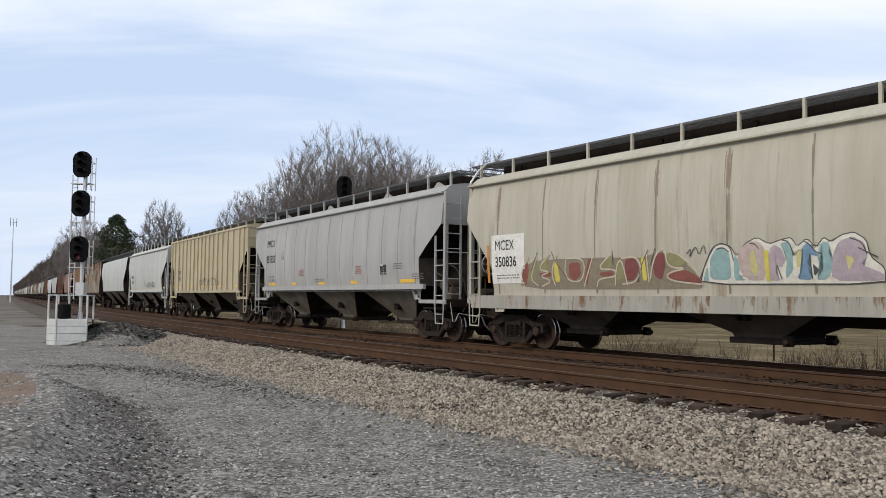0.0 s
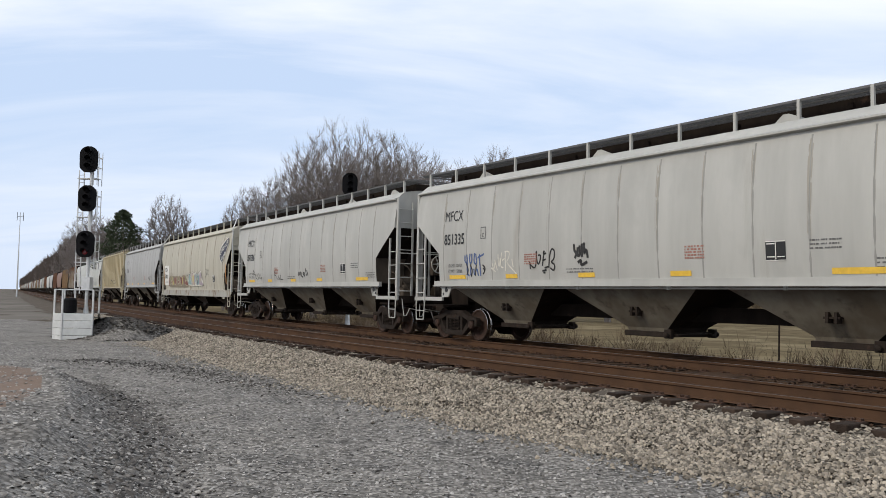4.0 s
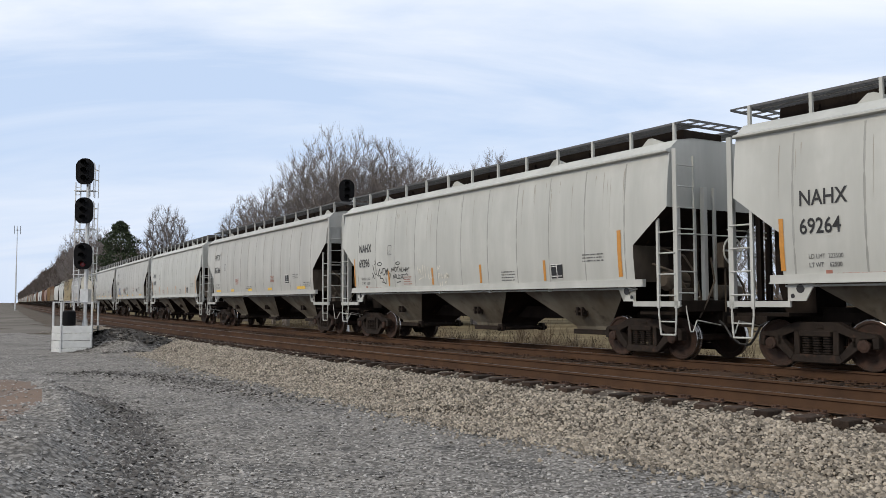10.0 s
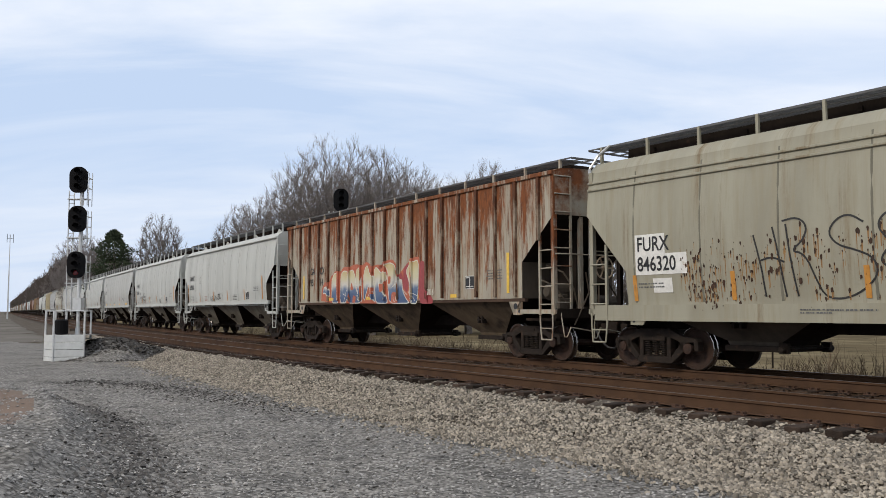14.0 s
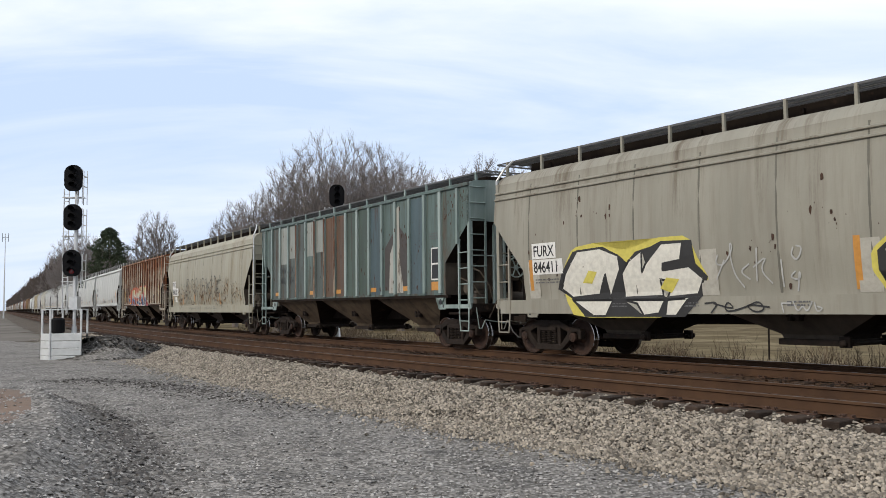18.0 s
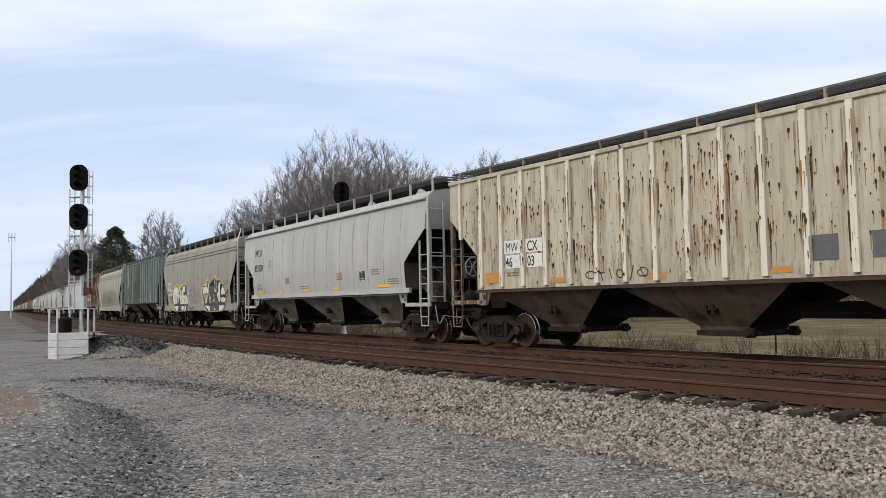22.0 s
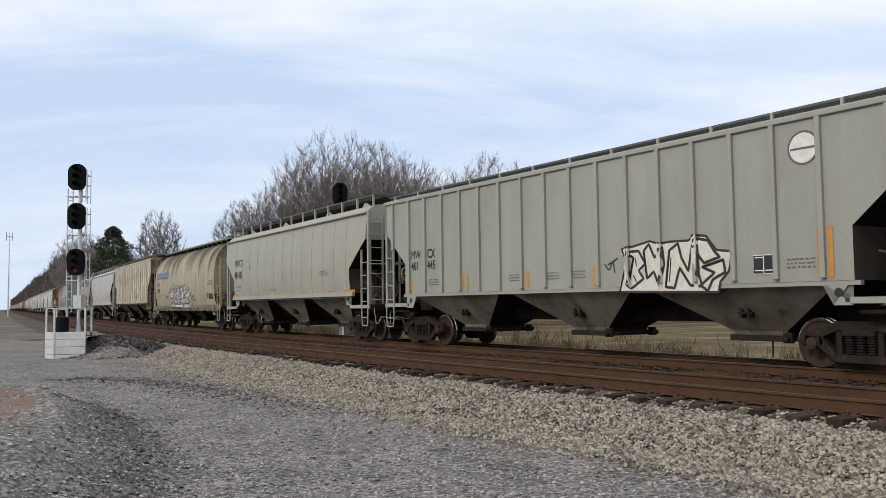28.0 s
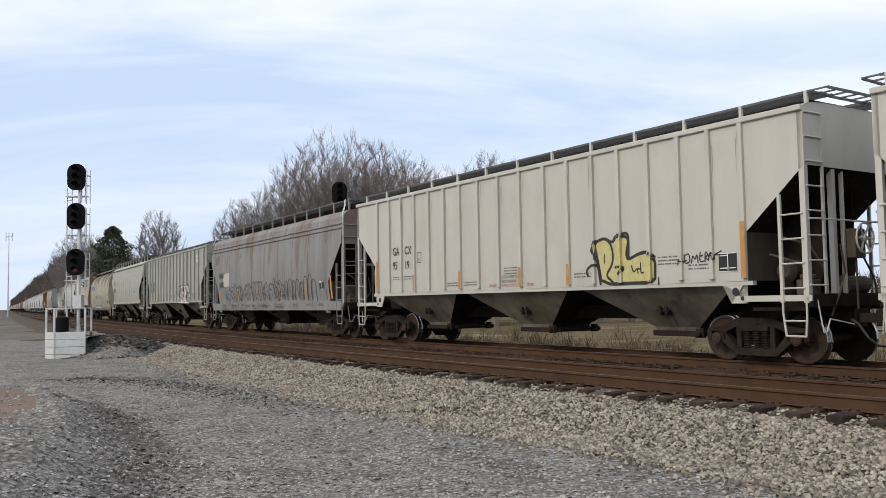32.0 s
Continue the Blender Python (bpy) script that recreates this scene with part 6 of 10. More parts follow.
def art_9514(car, spec):
    art(car, spec, SP_FIRE, [(4.01, 1.54), (4.06, 2.05), (4.34, 2.34), (4.71, 2.23), (4.86, 2.49), (5.32, 2.72), (5.69, 2.64), (5.93, 2.81), (6.40, 2.78), (6.85, 2.87), (7.44, 2.79), (7.71, 2.92), (8.12, 2.74), (8.61, 2.78), (8.99, 2.68), (9.09, 2.88), (9.54, 2.90), (9.85, 2.70), (9.88, 2.32), (10.39, 2.66), (10.88, 2.89), (11.25, 2.90), (11.33, 2.25), (11.21, 1.46)])
    art(car, spec, SP_RED2, [(11.21, 1.46), (11.28, 2.78), (11.56, 2.73), (11.60, 2.53), (11.48, 2.42), (11.69, 2.17), (11.62, 1.95), (11.84, 1.77), (12.03, 1.60), (12.03, 1.45)], soft=2)
    art(car, spec, SP_RED2, [(9.93, 2.32), (10.14, 2.49), (10.30, 2.18), (10.26, 2.55), (10.56, 2.77), (10.62, 2.16), (10.53, 1.80), (10.21, 2.00)])
    art(car, spec, SP_FADE, [(4.17, 1.89), (4.23, 2.09), (4.49, 2.16), (4.76, 2.03), (4.78, 1.77), (4.55, 1.88)], SP_WHITE, 0.03)
    art(car, spec, SP_FADE, [(4.96, 1.54), (4.94, 2.33), (5.12, 2.58), (5.42, 2.64), (5.47, 2.24), (5.53, 1.53)], SP_WHITE, 0.03)
    art(car, spec, SP_FADE, [(5.65, 1.53), (5.71, 2.52), (5.93, 2.67), (6.24, 2.64), (6.33, 2.35), (6.20, 1.53)], SP_WHITE, 0.03)
    art(car, spec, SP_FADE, [(6.32, 1.52), (6.42, 2.63), (6.69, 2.68), (6.87, 2.47), (6.95, 1.97), (7.27, 1.75), (7.29, 1.51)], SP_WHITE, 0.03)
    art(car, spec, SP_FADE, [(6.91, 2.32), (6.98, 2.67), (7.31, 2.75), (7.35, 2.30), (7.42, 1.51), (7.12, 1.75)], SP_WHITE, 0.03)
    art(car, spec, SP_FADE, [(7.55, 1.51), (7.52, 2.43), (7.65, 2.70), (7.82, 2.78), (7.97, 2.47), (8.29, 2.40), (8.32, 1.99), (8.39, 1.50), (8.00, 1.80), (7.91, 2.14)], SP_WHITE, 0.03)
    art(car, spec, SP_FADE, [(8.36, 1.99), (8.30, 2.60), (8.45, 2.70), (8.80, 2.48), (9.10, 2.54), (9.20, 2.30), (9.01, 2.13), (8.60, 2.17), (8.67, 1.92), (9.15, 1.76), (9.26, 1.49), (8.43, 1.50)], SP_WHITE, 0.03)
    art(car, spec, SP_FADE, [(9.06, 2.75), (9.39, 2.80), (9.71, 2.71), (9.84, 2.38), (9.70, 2.08), (9.48, 1.98), (10.18, 2.28), (10.24, 1.87), (10.46, 1.62), (10.69, 1.48), (9.37, 1.49), (9.27, 2.03), (9.24, 2.22), (9.28, 2.48)], SP_WHITE, 0.03)
    art(car, spec, SP_FADE, [(10.45, 2.48), (10.72, 2.74), (11.22, 2.80), (11.20, 1.90), (11.12, 1.47), (10.72, 1.48), (10.67, 1.92), (10.64, 2.16)], SP_WHITE, 0.03)
    art(car, spec, SP_FIRE, [(6.50, 1.98), (6.60, 2.26), (6.77, 1.97)])
    art(car, spec, SP_FIRE, [(6.68, 1.52), (6.73, 1.79), (6.95, 1.76), (6.90, 1.52)])
    art(car, spec, SP_FIRE, [(8.08, 1.80), (8.13, 2.03), (8.29, 2.02), (8.26, 1.80)])
    art(car, spec, SP_FIRE, [(8.67, 1.85), (8.64, 2.14), (9.01, 2.10), (8.94, 1.91)])
    art(car, spec, SP_FIRE, [(9.27, 2.09), (9.28, 2.35), (9.46, 2.37), (9.45, 2.14)])
    art(car, spec, SP_FIRE, [(9.49, 1.50), (9.52, 1.83), (9.78, 1.85), (9.95, 1.69), (9.93, 1.50)])
    sprayed(car, spec, SP_WHITE, 0.022, [[(6.23, 1.99), (5.99, 1.56)], [(5.92, 1.85), (6.18, 1.77)], [(7.28, 1.96), (6.99, 1.66), (7.33, 1.55)], [(6.95, 1.76), (7.30, 1.78)], [(8.00, 1.84), (7.80, 1.67)], [(9.03, 1.91), (9.15, 1.71), (8.97, 1.56)], [(10.21, 1.93), (10.53, 1.74)], [(10.62, 1.86), (11.13, 1.71)], [(10.63, 1.82), (10.84, 1.50)], [(10.70, 1.86), (11.00, 1.55)], [(8.24, 1.89), (8.36, 1.73)], [(4.28, 1.94), (4.75, 1.77)], [(9.62, 1.75), (9.65, 1.55), (9.76, 1.55)], [(9.79, 1.72), (9.81, 1.54), (9.89, 1.60), (9.79, 1.64), (9.90, 1.70), (9.79, 1.72)]])


def art_furx(car, spec):
    art(car, spec, SP_YEL, [(3.09, 1.75), (3.26, 2.14), (3.56, 2.56), (4.37, 2.64), (5.14, 2.41), (5.76, 2.54), (6.05, 2.62), (6.89, 2.61), (7.13, 2.09), (7.36, 1.70), (7.04, 1.36), (6.54, 0.96), (3.53, 0.94), (3.26, 1.34)])
    art(car, spec, SP_BLACK, [(2.98, 1.61), (3.13, 1.96), (3.56, 2.47), (4.52, 2.53), (5.05, 2.28), (5.22, 2.14), (5.48, 2.36), (5.90, 2.44), (6.19, 2.54), (6.97, 2.51), (7.04, 2.04), (7.32, 1.77), (7.15, 1.39), (6.71, 0.97), (3.87, 0.96), (3.40, 1.40)], soft=0)
    art(car, spec, SP_WHITE, [(3.12, 1.61), (3.27, 1.96), (3.70, 2.47), (4.43, 2.50), (4.98, 2.30), (5.01, 2.00), (4.65, 1.38), (4.56, 1.92), (4.33, 1.46), (3.47, 1.40)], SP_BLACK, 0.05, soft=0)
    art(car, spec, SP_WHITE, [(5.06, 1.91), (5.28, 2.17), (5.66, 2.38), (5.63, 1.90), (5.75, 2.09), (6.19, 2.49), (6.75, 2.49), (6.67, 2.12), (6.21, 2.07), (6.19, 1.93), (6.87, 1.99), (7.21, 1.73), (7.04, 1.42), (6.27, 1.37), (6.43, 1.68), (6.11, 1.75), (6.16, 1.40), (5.09, 1.38)], SP_BLACK, 0.05, soft=0)
    art(car, spec, SP_WHITE, [(3.47, 1.34), (4.75, 1.33), (4.52, 0.98), (4.13, 0.98)], SP_BLACK, 0.05, soft=0)
    art(car, spec, SP_WHITE, [(5.09, 1.33), (6.21, 1.32), (6.04, 1.04), (5.63, 0.99), (5.45, 1.25)], SP_BLACK, 0.05, soft=0)
    art(car, spec, SP_WHITE, [(6.27, 1.32), (6.82, 1.35), (6.49, 0.99), (6.21, 0.99)], SP_BLACK, 0.05, soft=0)
    art(car, spec, SP_YEL, [(3.84, 1.74), (4.05, 2.01), (4.31, 1.97), (4.13, 1.71)], soft=0)
    art(car, spec, SP_YEL, [(6.09, 1.56), (6.28, 1.78), (6.61, 1.74), (6.38, 1.46)], soft=0)
    sprayed(car, spec, SP_MIST, 0.03, [[(7.59, 2.18), (7.51, 2.00), (7.71, 1.96), (7.95, 2.28), (7.86, 2.44), (7.90, 1.83), (8.13, 1.53)], [(8.27, 1.97), (8.05, 1.83), (8.27, 1.68)], [(8.45, 2.26), (8.41, 1.64)], [(8.35, 1.90), (8.67, 2.11), (8.49, 1.85), (8.73, 1.59)], [(8.94, 2.02), (8.95, 1.52)], [(9.20, 2.23), (9.14, 2.09), (9.26, 1.97), (9.38, 2.22), (9.25, 2.25)], [(9.21, 1.80), (9.08, 1.69), (9.29, 1.63), (9.29, 1.85), (9.22, 1.44)], [(7.73, 2.07), (7.51, 1.69)]])
    sprayed(car, spec, SP_BLACK, 0.03, [[(7.20, 1.24), (7.54, 1.27), (7.35, 1.05)], [(7.41, 1.24), (7.92, 1.11), (7.72, 1.30), (7.66, 1.05), (8.17, 1.17), (8.42, 1.29), (8.56, 1.11), (8.31, 1.06), (8.12, 1.23), (8.65, 1.16)]])
    sprayed(car, spec, SP_MIST, 0.025, [[(8.89, 1.23), (8.93, 1.06)], [(8.89, 1.23), (9.08, 1.23)], [(9.12, 1.26), (9.21, 1.06), (9.30, 1.20), (9.39, 1.06), (9.49, 1.26)], [(9.53, 1.25), (9.57, 1.06), (9.70, 1.14), (9.57, 1.17)]])
    art(car, spec, SP_YEL, [(10.59, 1.76), (10.60, 2.09), (10.96, 2.39), (11.26, 2.47), (11.70, 2.42), (11.75, 2.70), (12.03, 2.74), (12.29, 2.53), (12.43, 2.56), (12.80, 2.39), (13.17, 2.39), (13.19, 2.66), (13.33, 2.83), (13.57, 2.87), (13.80, 2.71), (13.86, 2.52), (14.10, 2.66), (14.32, 2.67), (14.55, 2.33), (14.54, 2.11), (14.96, 2.47), (15.17, 2.30), (15.39, 1.96), (15.44, 1.63), (15.15, 1.42), (14.98, 1.15), (14.58, 0.98), (11.41, 0.96), (10.93, 1.11), (10.76, 1.49)])
    art(car, spec, SP_BLACK, [(10.70, 1.76), (10.70, 2.08), (11.04, 2.36), (11.73, 2.31), (11.78, 2.53), (12.05, 2.65), (12.32, 2.41), (12.50, 2.46), (12.80, 2.32), (13.20, 2.30), (13.28, 2.65), (13.42, 2.76), (13.61, 2.77), (13.78, 2.50), (13.87, 2.38), (14.07, 2.60), (14.28, 2.61), (14.50, 2.34), (14.44, 2.02), (14.95, 2.38), (15.11, 2.25), (15.32, 1.96), (15.39, 1.63), (15.09, 1.42), (14.95, 1.20), (14.48, 1.00), (11.60, 0.98), (10.96, 1.22), (11.00, 1.67)], soft=0)
    art(car, spec, SP_WHITE, [(10.82, 2.10), (11.08, 2.32), (11.84, 2.33), (12.14, 2.02), (11.69, 1.89), (11.55, 1.61), (11.39, 1.43), (11.08, 1.40), (11.25, 1.74), (11.70, 1.96), (10.87, 1.89)], SP_BLACK, 0.035, soft=0)
    art(car, spec, SP_WHITE, [(11.93, 2.49), (12.04, 2.59), (12.21, 2.38), (12.18, 1.72), (12.24, 1.40), (12.02, 1.41), (12.01, 1.85), (12.22, 2.03), (11.99, 2.36)], SP_BLACK, 0.035, soft=0)
    art(car, spec, SP_WHITE, [(11.08, 1.27), (11.35, 1.32), (12.09, 1.29), (12.23, 1.01), (11.90, 1.01)], SP_BLACK, 0.035, soft=0)
    art(car, spec, SP_GREY, [(12.26, 2.09), (12.43, 2.44), (12.71, 2.30), (13.16, 2.25), (13.28, 2.07), (13.20, 1.93), (12.68, 1.98), (12.61, 1.81), (12.95, 1.84), (12.95, 1.64), (12.61, 1.52), (12.59, 1.40), (12.20, 1.40)], soft=0)
    art(car, spec, SP_WHITE, [(12.26, 1.82), (12.47, 1.76), (12.35, 1.53), (12.26, 1.59)], SP_BLACK, 0.035, soft=0)
    art(car, spec, SP_WHITE, [(12.62, 1.65), (12.66, 1.40), (12.87, 1.52), (13.00, 1.72), (12.77, 1.56)], SP_BLACK, 0.035, soft=0)
    art(car, spec, SP_GREY, [(12.13, 1.32), (13.15, 1.31), (12.81, 1.02), (12.40, 1.01)], soft=0)
    art(car, spec, SP_WHITE, [(13.23, 1.98), (13.38, 2.17), (13.34, 2.47), (13.38, 2.71), (13.58, 2.75), (13.78, 2.50), (13.86, 2.20), (13.65, 1.99)], SP_BLACK, 0.035, soft=0)
    art(car, spec, SP_GREY, [(13.42, 2.52), (13.53, 2.68), (13.67, 2.63), (13.78, 2.32), (13.72, 2.09), (13.56, 2.06), (13.45, 2.19)], soft=0)
    art(car, spec, SP_GREY, [(13.34, 1.95), (13.65, 1.89), (13.82, 1.44), (14.03, 1.21), (13.93, 1.02), (13.37, 1.02), (13.12, 1.33), (13.23, 1.69)], soft=0)
    art(car, spec, SP_WHITE, [(13.67, 1.92), (14.02, 2.02), (14.18, 2.47), (14.32, 2.53), (14.47, 2.34), (14.29, 1.78), (14.16, 1.44), (13.86, 1.46)], SP_BLACK, 0.035, soft=0)
    art(car, spec, SP_WHITE, [(14.50, 2.02), (14.98, 2.33), (15.15, 2.13), (15.32, 1.91), (15.20, 1.84), (14.50, 1.82), (14.45, 1.89)], SP_BLACK, 0.035, soft=0)
    art(car, spec, SP_WHITE, [(14.25, 1.66), (14.75, 1.74), (15.34, 1.66), (15.05, 1.44), (14.59, 1.43), (14.34, 1.50)], SP_BLACK, 0.035, soft=0)
    art(car, spec, SP_WHITE, [(13.99, 1.00), (14.09, 1.34), (14.34, 1.30), (15.09, 1.33), (14.92, 1.18), (14.52, 1.01)], SP_BLACK, 0.035, soft=0)
    art(car, spec, SP_WHITE, [(12.95, 1.02), (13.19, 1.26), (13.31, 1.02)], SP_BLACK, 0.035, soft=0)
    art(car, spec, SP_YEL, [(13.01, 1.90), (13.13, 1.90), (13.21, 1.45), (13.09, 1.43)], soft=0)


def art_tank(car, spec):
    art(car, spec, SP_MOSS, [(5.83, 2.22), (5.73, 2.50), (6.17, 2.36), (6.50, 2.48), (6.91, 2.42), (6.93, 2.66), (7.19, 2.74), (7.40, 2.54), (7.63, 2.30), (7.86, 2.61), (8.03, 2.42), (8.29, 2.60), (8.57, 2.53), (8.73, 2.57), (9.29, 2.55), (9.49, 2.30), (9.70, 2.53), (9.92, 2.64), (10.26, 2.65), (10.32, 2.31), (10.50, 2.10), (10.79, 2.28), (11.03, 2.59), (11.08, 2.04), (11.09, 1.88), (11.34, 2.08), (11.61, 2.09), (11.51, 1.60), (10.86, 1.51), (6.09, 1.80)])
    art(car, spec, SP_MIST, [(5.82, 2.17), (5.77, 2.42), (6.16, 2.26), (6.49, 2.42), (6.95, 2.39), (7.00, 2.60), (7.22, 2.64), (7.42, 2.31), (7.62, 2.17), (7.89, 2.48), (8.02, 2.37), (8.34, 2.53), (8.60, 2.43), (8.73, 2.50), (9.26, 2.48), (9.50, 2.18), (9.71, 2.45), (9.94, 2.57), (10.23, 2.57), (10.31, 2.25), (10.45, 2.01), (10.82, 2.19), (10.99, 2.39), (11.08, 1.85), (11.39, 2.00), (11.58, 2.01), (11.50, 1.58), (11.50, 1.43), (11.24, 1.18), (5.91, 1.21), (5.77, 1.40), (6.01, 1.80)], soft=0)
    art(car, spec, SP_ROSE, [(5.83, 2.25), (6.19, 2.17), (6.53, 2.37), (6.75, 2.28), (6.82, 1.77), (6.79, 1.51), (6.40, 1.63), (6.21, 1.80), (5.90, 1.86)], SP_BLACK, 0.052, soft=0)
    art(car, spec, SP_ROSE, [(6.94, 2.32), (7.28, 2.33), (7.29, 1.88), (7.49, 1.49), (7.14, 1.43), (6.87, 1.54)], SP_BLACK, 0.052, soft=0)
    art(car, spec, SP_WHITE, [(7.07, 2.57), (7.22, 2.58), (7.25, 2.40), (7.08, 2.39)], SP_BLACK, 0.052, soft=0)
    art(car, spec, SP_ROSE, [(7.37, 2.21), (7.61, 2.12), (7.91, 2.26), (7.91, 1.98), (7.69, 1.94), (7.79, 1.74), (7.54, 1.72), (7.40, 1.88)], SP_BLACK, 0.052, soft=0)
    art(car, spec, SP_MIST, [(7.92, 2.11), (8.09, 2.37), (8.43, 2.47), (8.65, 2.33), (8.71, 1.99), (8.59, 1.88), (8.48, 2.03), (8.34, 1.91), (8.33, 1.72), (8.68, 1.68), (8.58, 1.51), (8.05, 1.53), (7.86, 1.73)], SP_BLACK, 0.052, soft=0)
    art(car, spec, SP_WHITE, [(8.78, 2.35), (8.97, 2.34), (8.86, 1.96), (8.74, 1.99)], SP_BLACK, 0.052, soft=0)
    art(car, spec, SP_WHITE, [(8.85, 2.42), (9.26, 2.43), (9.60, 2.02), (9.41, 1.49), (9.04, 1.48), (9.18, 1.80), (9.27, 2.03), (9.06, 2.31)], SP_BLACK, 0.052, soft=0)
    art(car, spec, SP_MIST, [(9.40, 1.72), (9.63, 1.81), (10.02, 1.77), (9.96, 1.47), (9.47, 1.49)], SP_BLACK, 0.052, soft=0)
    art(car, spec, SP_WHITE, [(9.68, 2.20), (10.03, 2.20), (9.95, 2.00), (9.79, 1.91)], SP_BLACK, 0.052, soft=0)
    art(car, spec, SP_WHITE, [(9.94, 2.50), (10.20, 2.50), (10.25, 2.20), (10.45, 1.97), (10.44, 1.64), (10.24, 1.76), (9.99, 2.13)], SP_BLACK, 0.052, soft=0)
    art(car, spec, SP_MIST, [(9.90, 1.84), (10.16, 2.12), (10.41, 1.75), (10.67, 1.45), (10.04, 1.47), (10.07, 1.74)], SP_BLACK, 0.052, soft=0)
    art(car, spec, SP_WHITE, [(10.44, 1.95), (10.84, 2.14), (11.01, 2.33), (11.04, 1.89), (10.77, 1.84), (10.64, 1.57), (10.49, 1.64), (10.61, 1.96)], SP_BLACK, 0.052, soft=0)
    art(car, spec, SP_MIST, [(10.88, 1.60), (11.48, 1.47), (11.27, 1.22), (10.81, 1.19), (10.71, 1.41)], SP_BLACK, 0.052, soft=0)
    art(car, spec, SP_WHITE, [(11.42, 1.92), (11.52, 1.97), (11.50, 1.70), (11.39, 1.64)], SP_BLACK, 0.052, soft=0)
    art(car, spec, SP_MIST, [(5.84, 1.37), (6.22, 1.53), (6.79, 1.49), (7.11, 1.35), (7.30, 1.24), (5.88, 1.24)], SP_BLACK, 0.052, soft=0)
    art(car, spec, SP_WHITE, [(7.44, 1.37), (7.79, 1.46), (8.21, 1.38), (8.68, 1.44), (9.29, 1.40), (9.34, 1.23), (7.48, 1.24)], SP_BLACK, 0.052, soft=0)
    art(car, spec, SP_WHITE, [(10.03, 1.43), (10.63, 1.41), (10.65, 1.19), (10.03, 1.20)], SP_BLACK, 0.052, soft=0)
    art(car, spec, SP_SKY, [(7.29, 2.53), (7.46, 2.39), (7.48, 2.23), (7.34, 2.29)], SP_BLACK, 0.012)
    art(car, spec, SP_SKY, [(7.92, 2.41), (8.02, 2.35), (7.94, 2.23)], SP_BLACK, 0.012)
    art(car, spec, SP_SKY, [(8.88, 2.15), (9.08, 2.21), (9.21, 2.04), (8.92, 1.93)], SP_BLACK, 0.012)
    art(car, spec, SP_SKY, [(9.70, 2.36), (9.85, 2.46), (9.92, 2.25), (9.77, 2.21)], SP_BLACK, 0.012)
    art(car, spec, SP_SKY, [(6.57, 1.86), (6.71, 1.78), (6.65, 1.57), (6.55, 1.62)], SP_BLACK, 0.012)
    art(car, spec, SP_SKY, [(6.22, 1.31), (6.45, 1.39), (6.63, 1.25)], SP_BLACK, 0.012)
    art(car, spec, SP_SKY, [(7.01, 1.25), (7.26, 1.34), (7.40, 1.24)], SP_BLACK, 0.012)
    art(car, spec, SP_SKY, [(8.47, 1.47), (8.63, 1.46), (8.54, 1.27)], SP_BLACK, 0.012)
    art(car, spec, SP_SKY, [(9.43, 1.23), (9.65, 1.39), (9.81, 1.36), (9.92, 1.22)], SP_BLACK, 0.012)
    art(car, spec, SP_SKY, [(10.44, 1.41), (10.58, 1.41), (10.48, 1.24)], SP_BLACK, 0.012)
    art(car, spec, SP_SKY, [(9.59, 1.90), (9.72, 2.01), (9.75, 1.85)], SP_BLACK, 0.012)
    art(car, spec, SP_OL, [(8.77, 1.80), (9.17, 1.78), (9.20, 1.64), (8.74, 1.66)], soft=0)
    sprayed(car, spec, SP_BLACK, 0.034, [[(11.81, 1.95), (11.81, 1.69)], [(11.81, 1.94), (11.92, 1.89), (11.81, 1.81)], [(11.97, 1.89), (11.92, 1.75), (12.03, 1.88)], [(12.08, 1.88), (12.02, 1.78), (12.07, 1.72)], [(12.15, 1.92), (12.12, 1.72)], [(12.14, 1.82), (12.26, 1.85), (12.20, 1.69)], [(11.86, 1.69), (11.86, 1.56), (11.94, 1.64), (11.88, 1.67)], [(12.00, 1.68), (12.00, 1.58), (12.09, 1.68)], [(12.13, 1.67), (12.13, 1.57)], [(12.17, 1.63), (12.29, 1.69)], [(12.22, 1.67), (12.23, 1.57)], [(4.82, 2.02), (4.87, 1.85), (4.99, 2.01), (5.01, 1.84)], [(5.06, 1.87), (5.15, 2.02), (5.20, 1.83)], [(5.25, 2.00), (5.26, 1.83), (5.42, 1.96)], [(4.86, 1.80), (5.25, 1.79)]])
    sprayed(car, spec, SP_BLACK, 0.034, [[(5.38, 1.88), (5.51, 1.80)], [(4.85, 1.34), (4.89, 1.19), (5.10, 1.30)], [(5.15, 1.30), (5.19, 1.19), (5.28, 1.33)]])


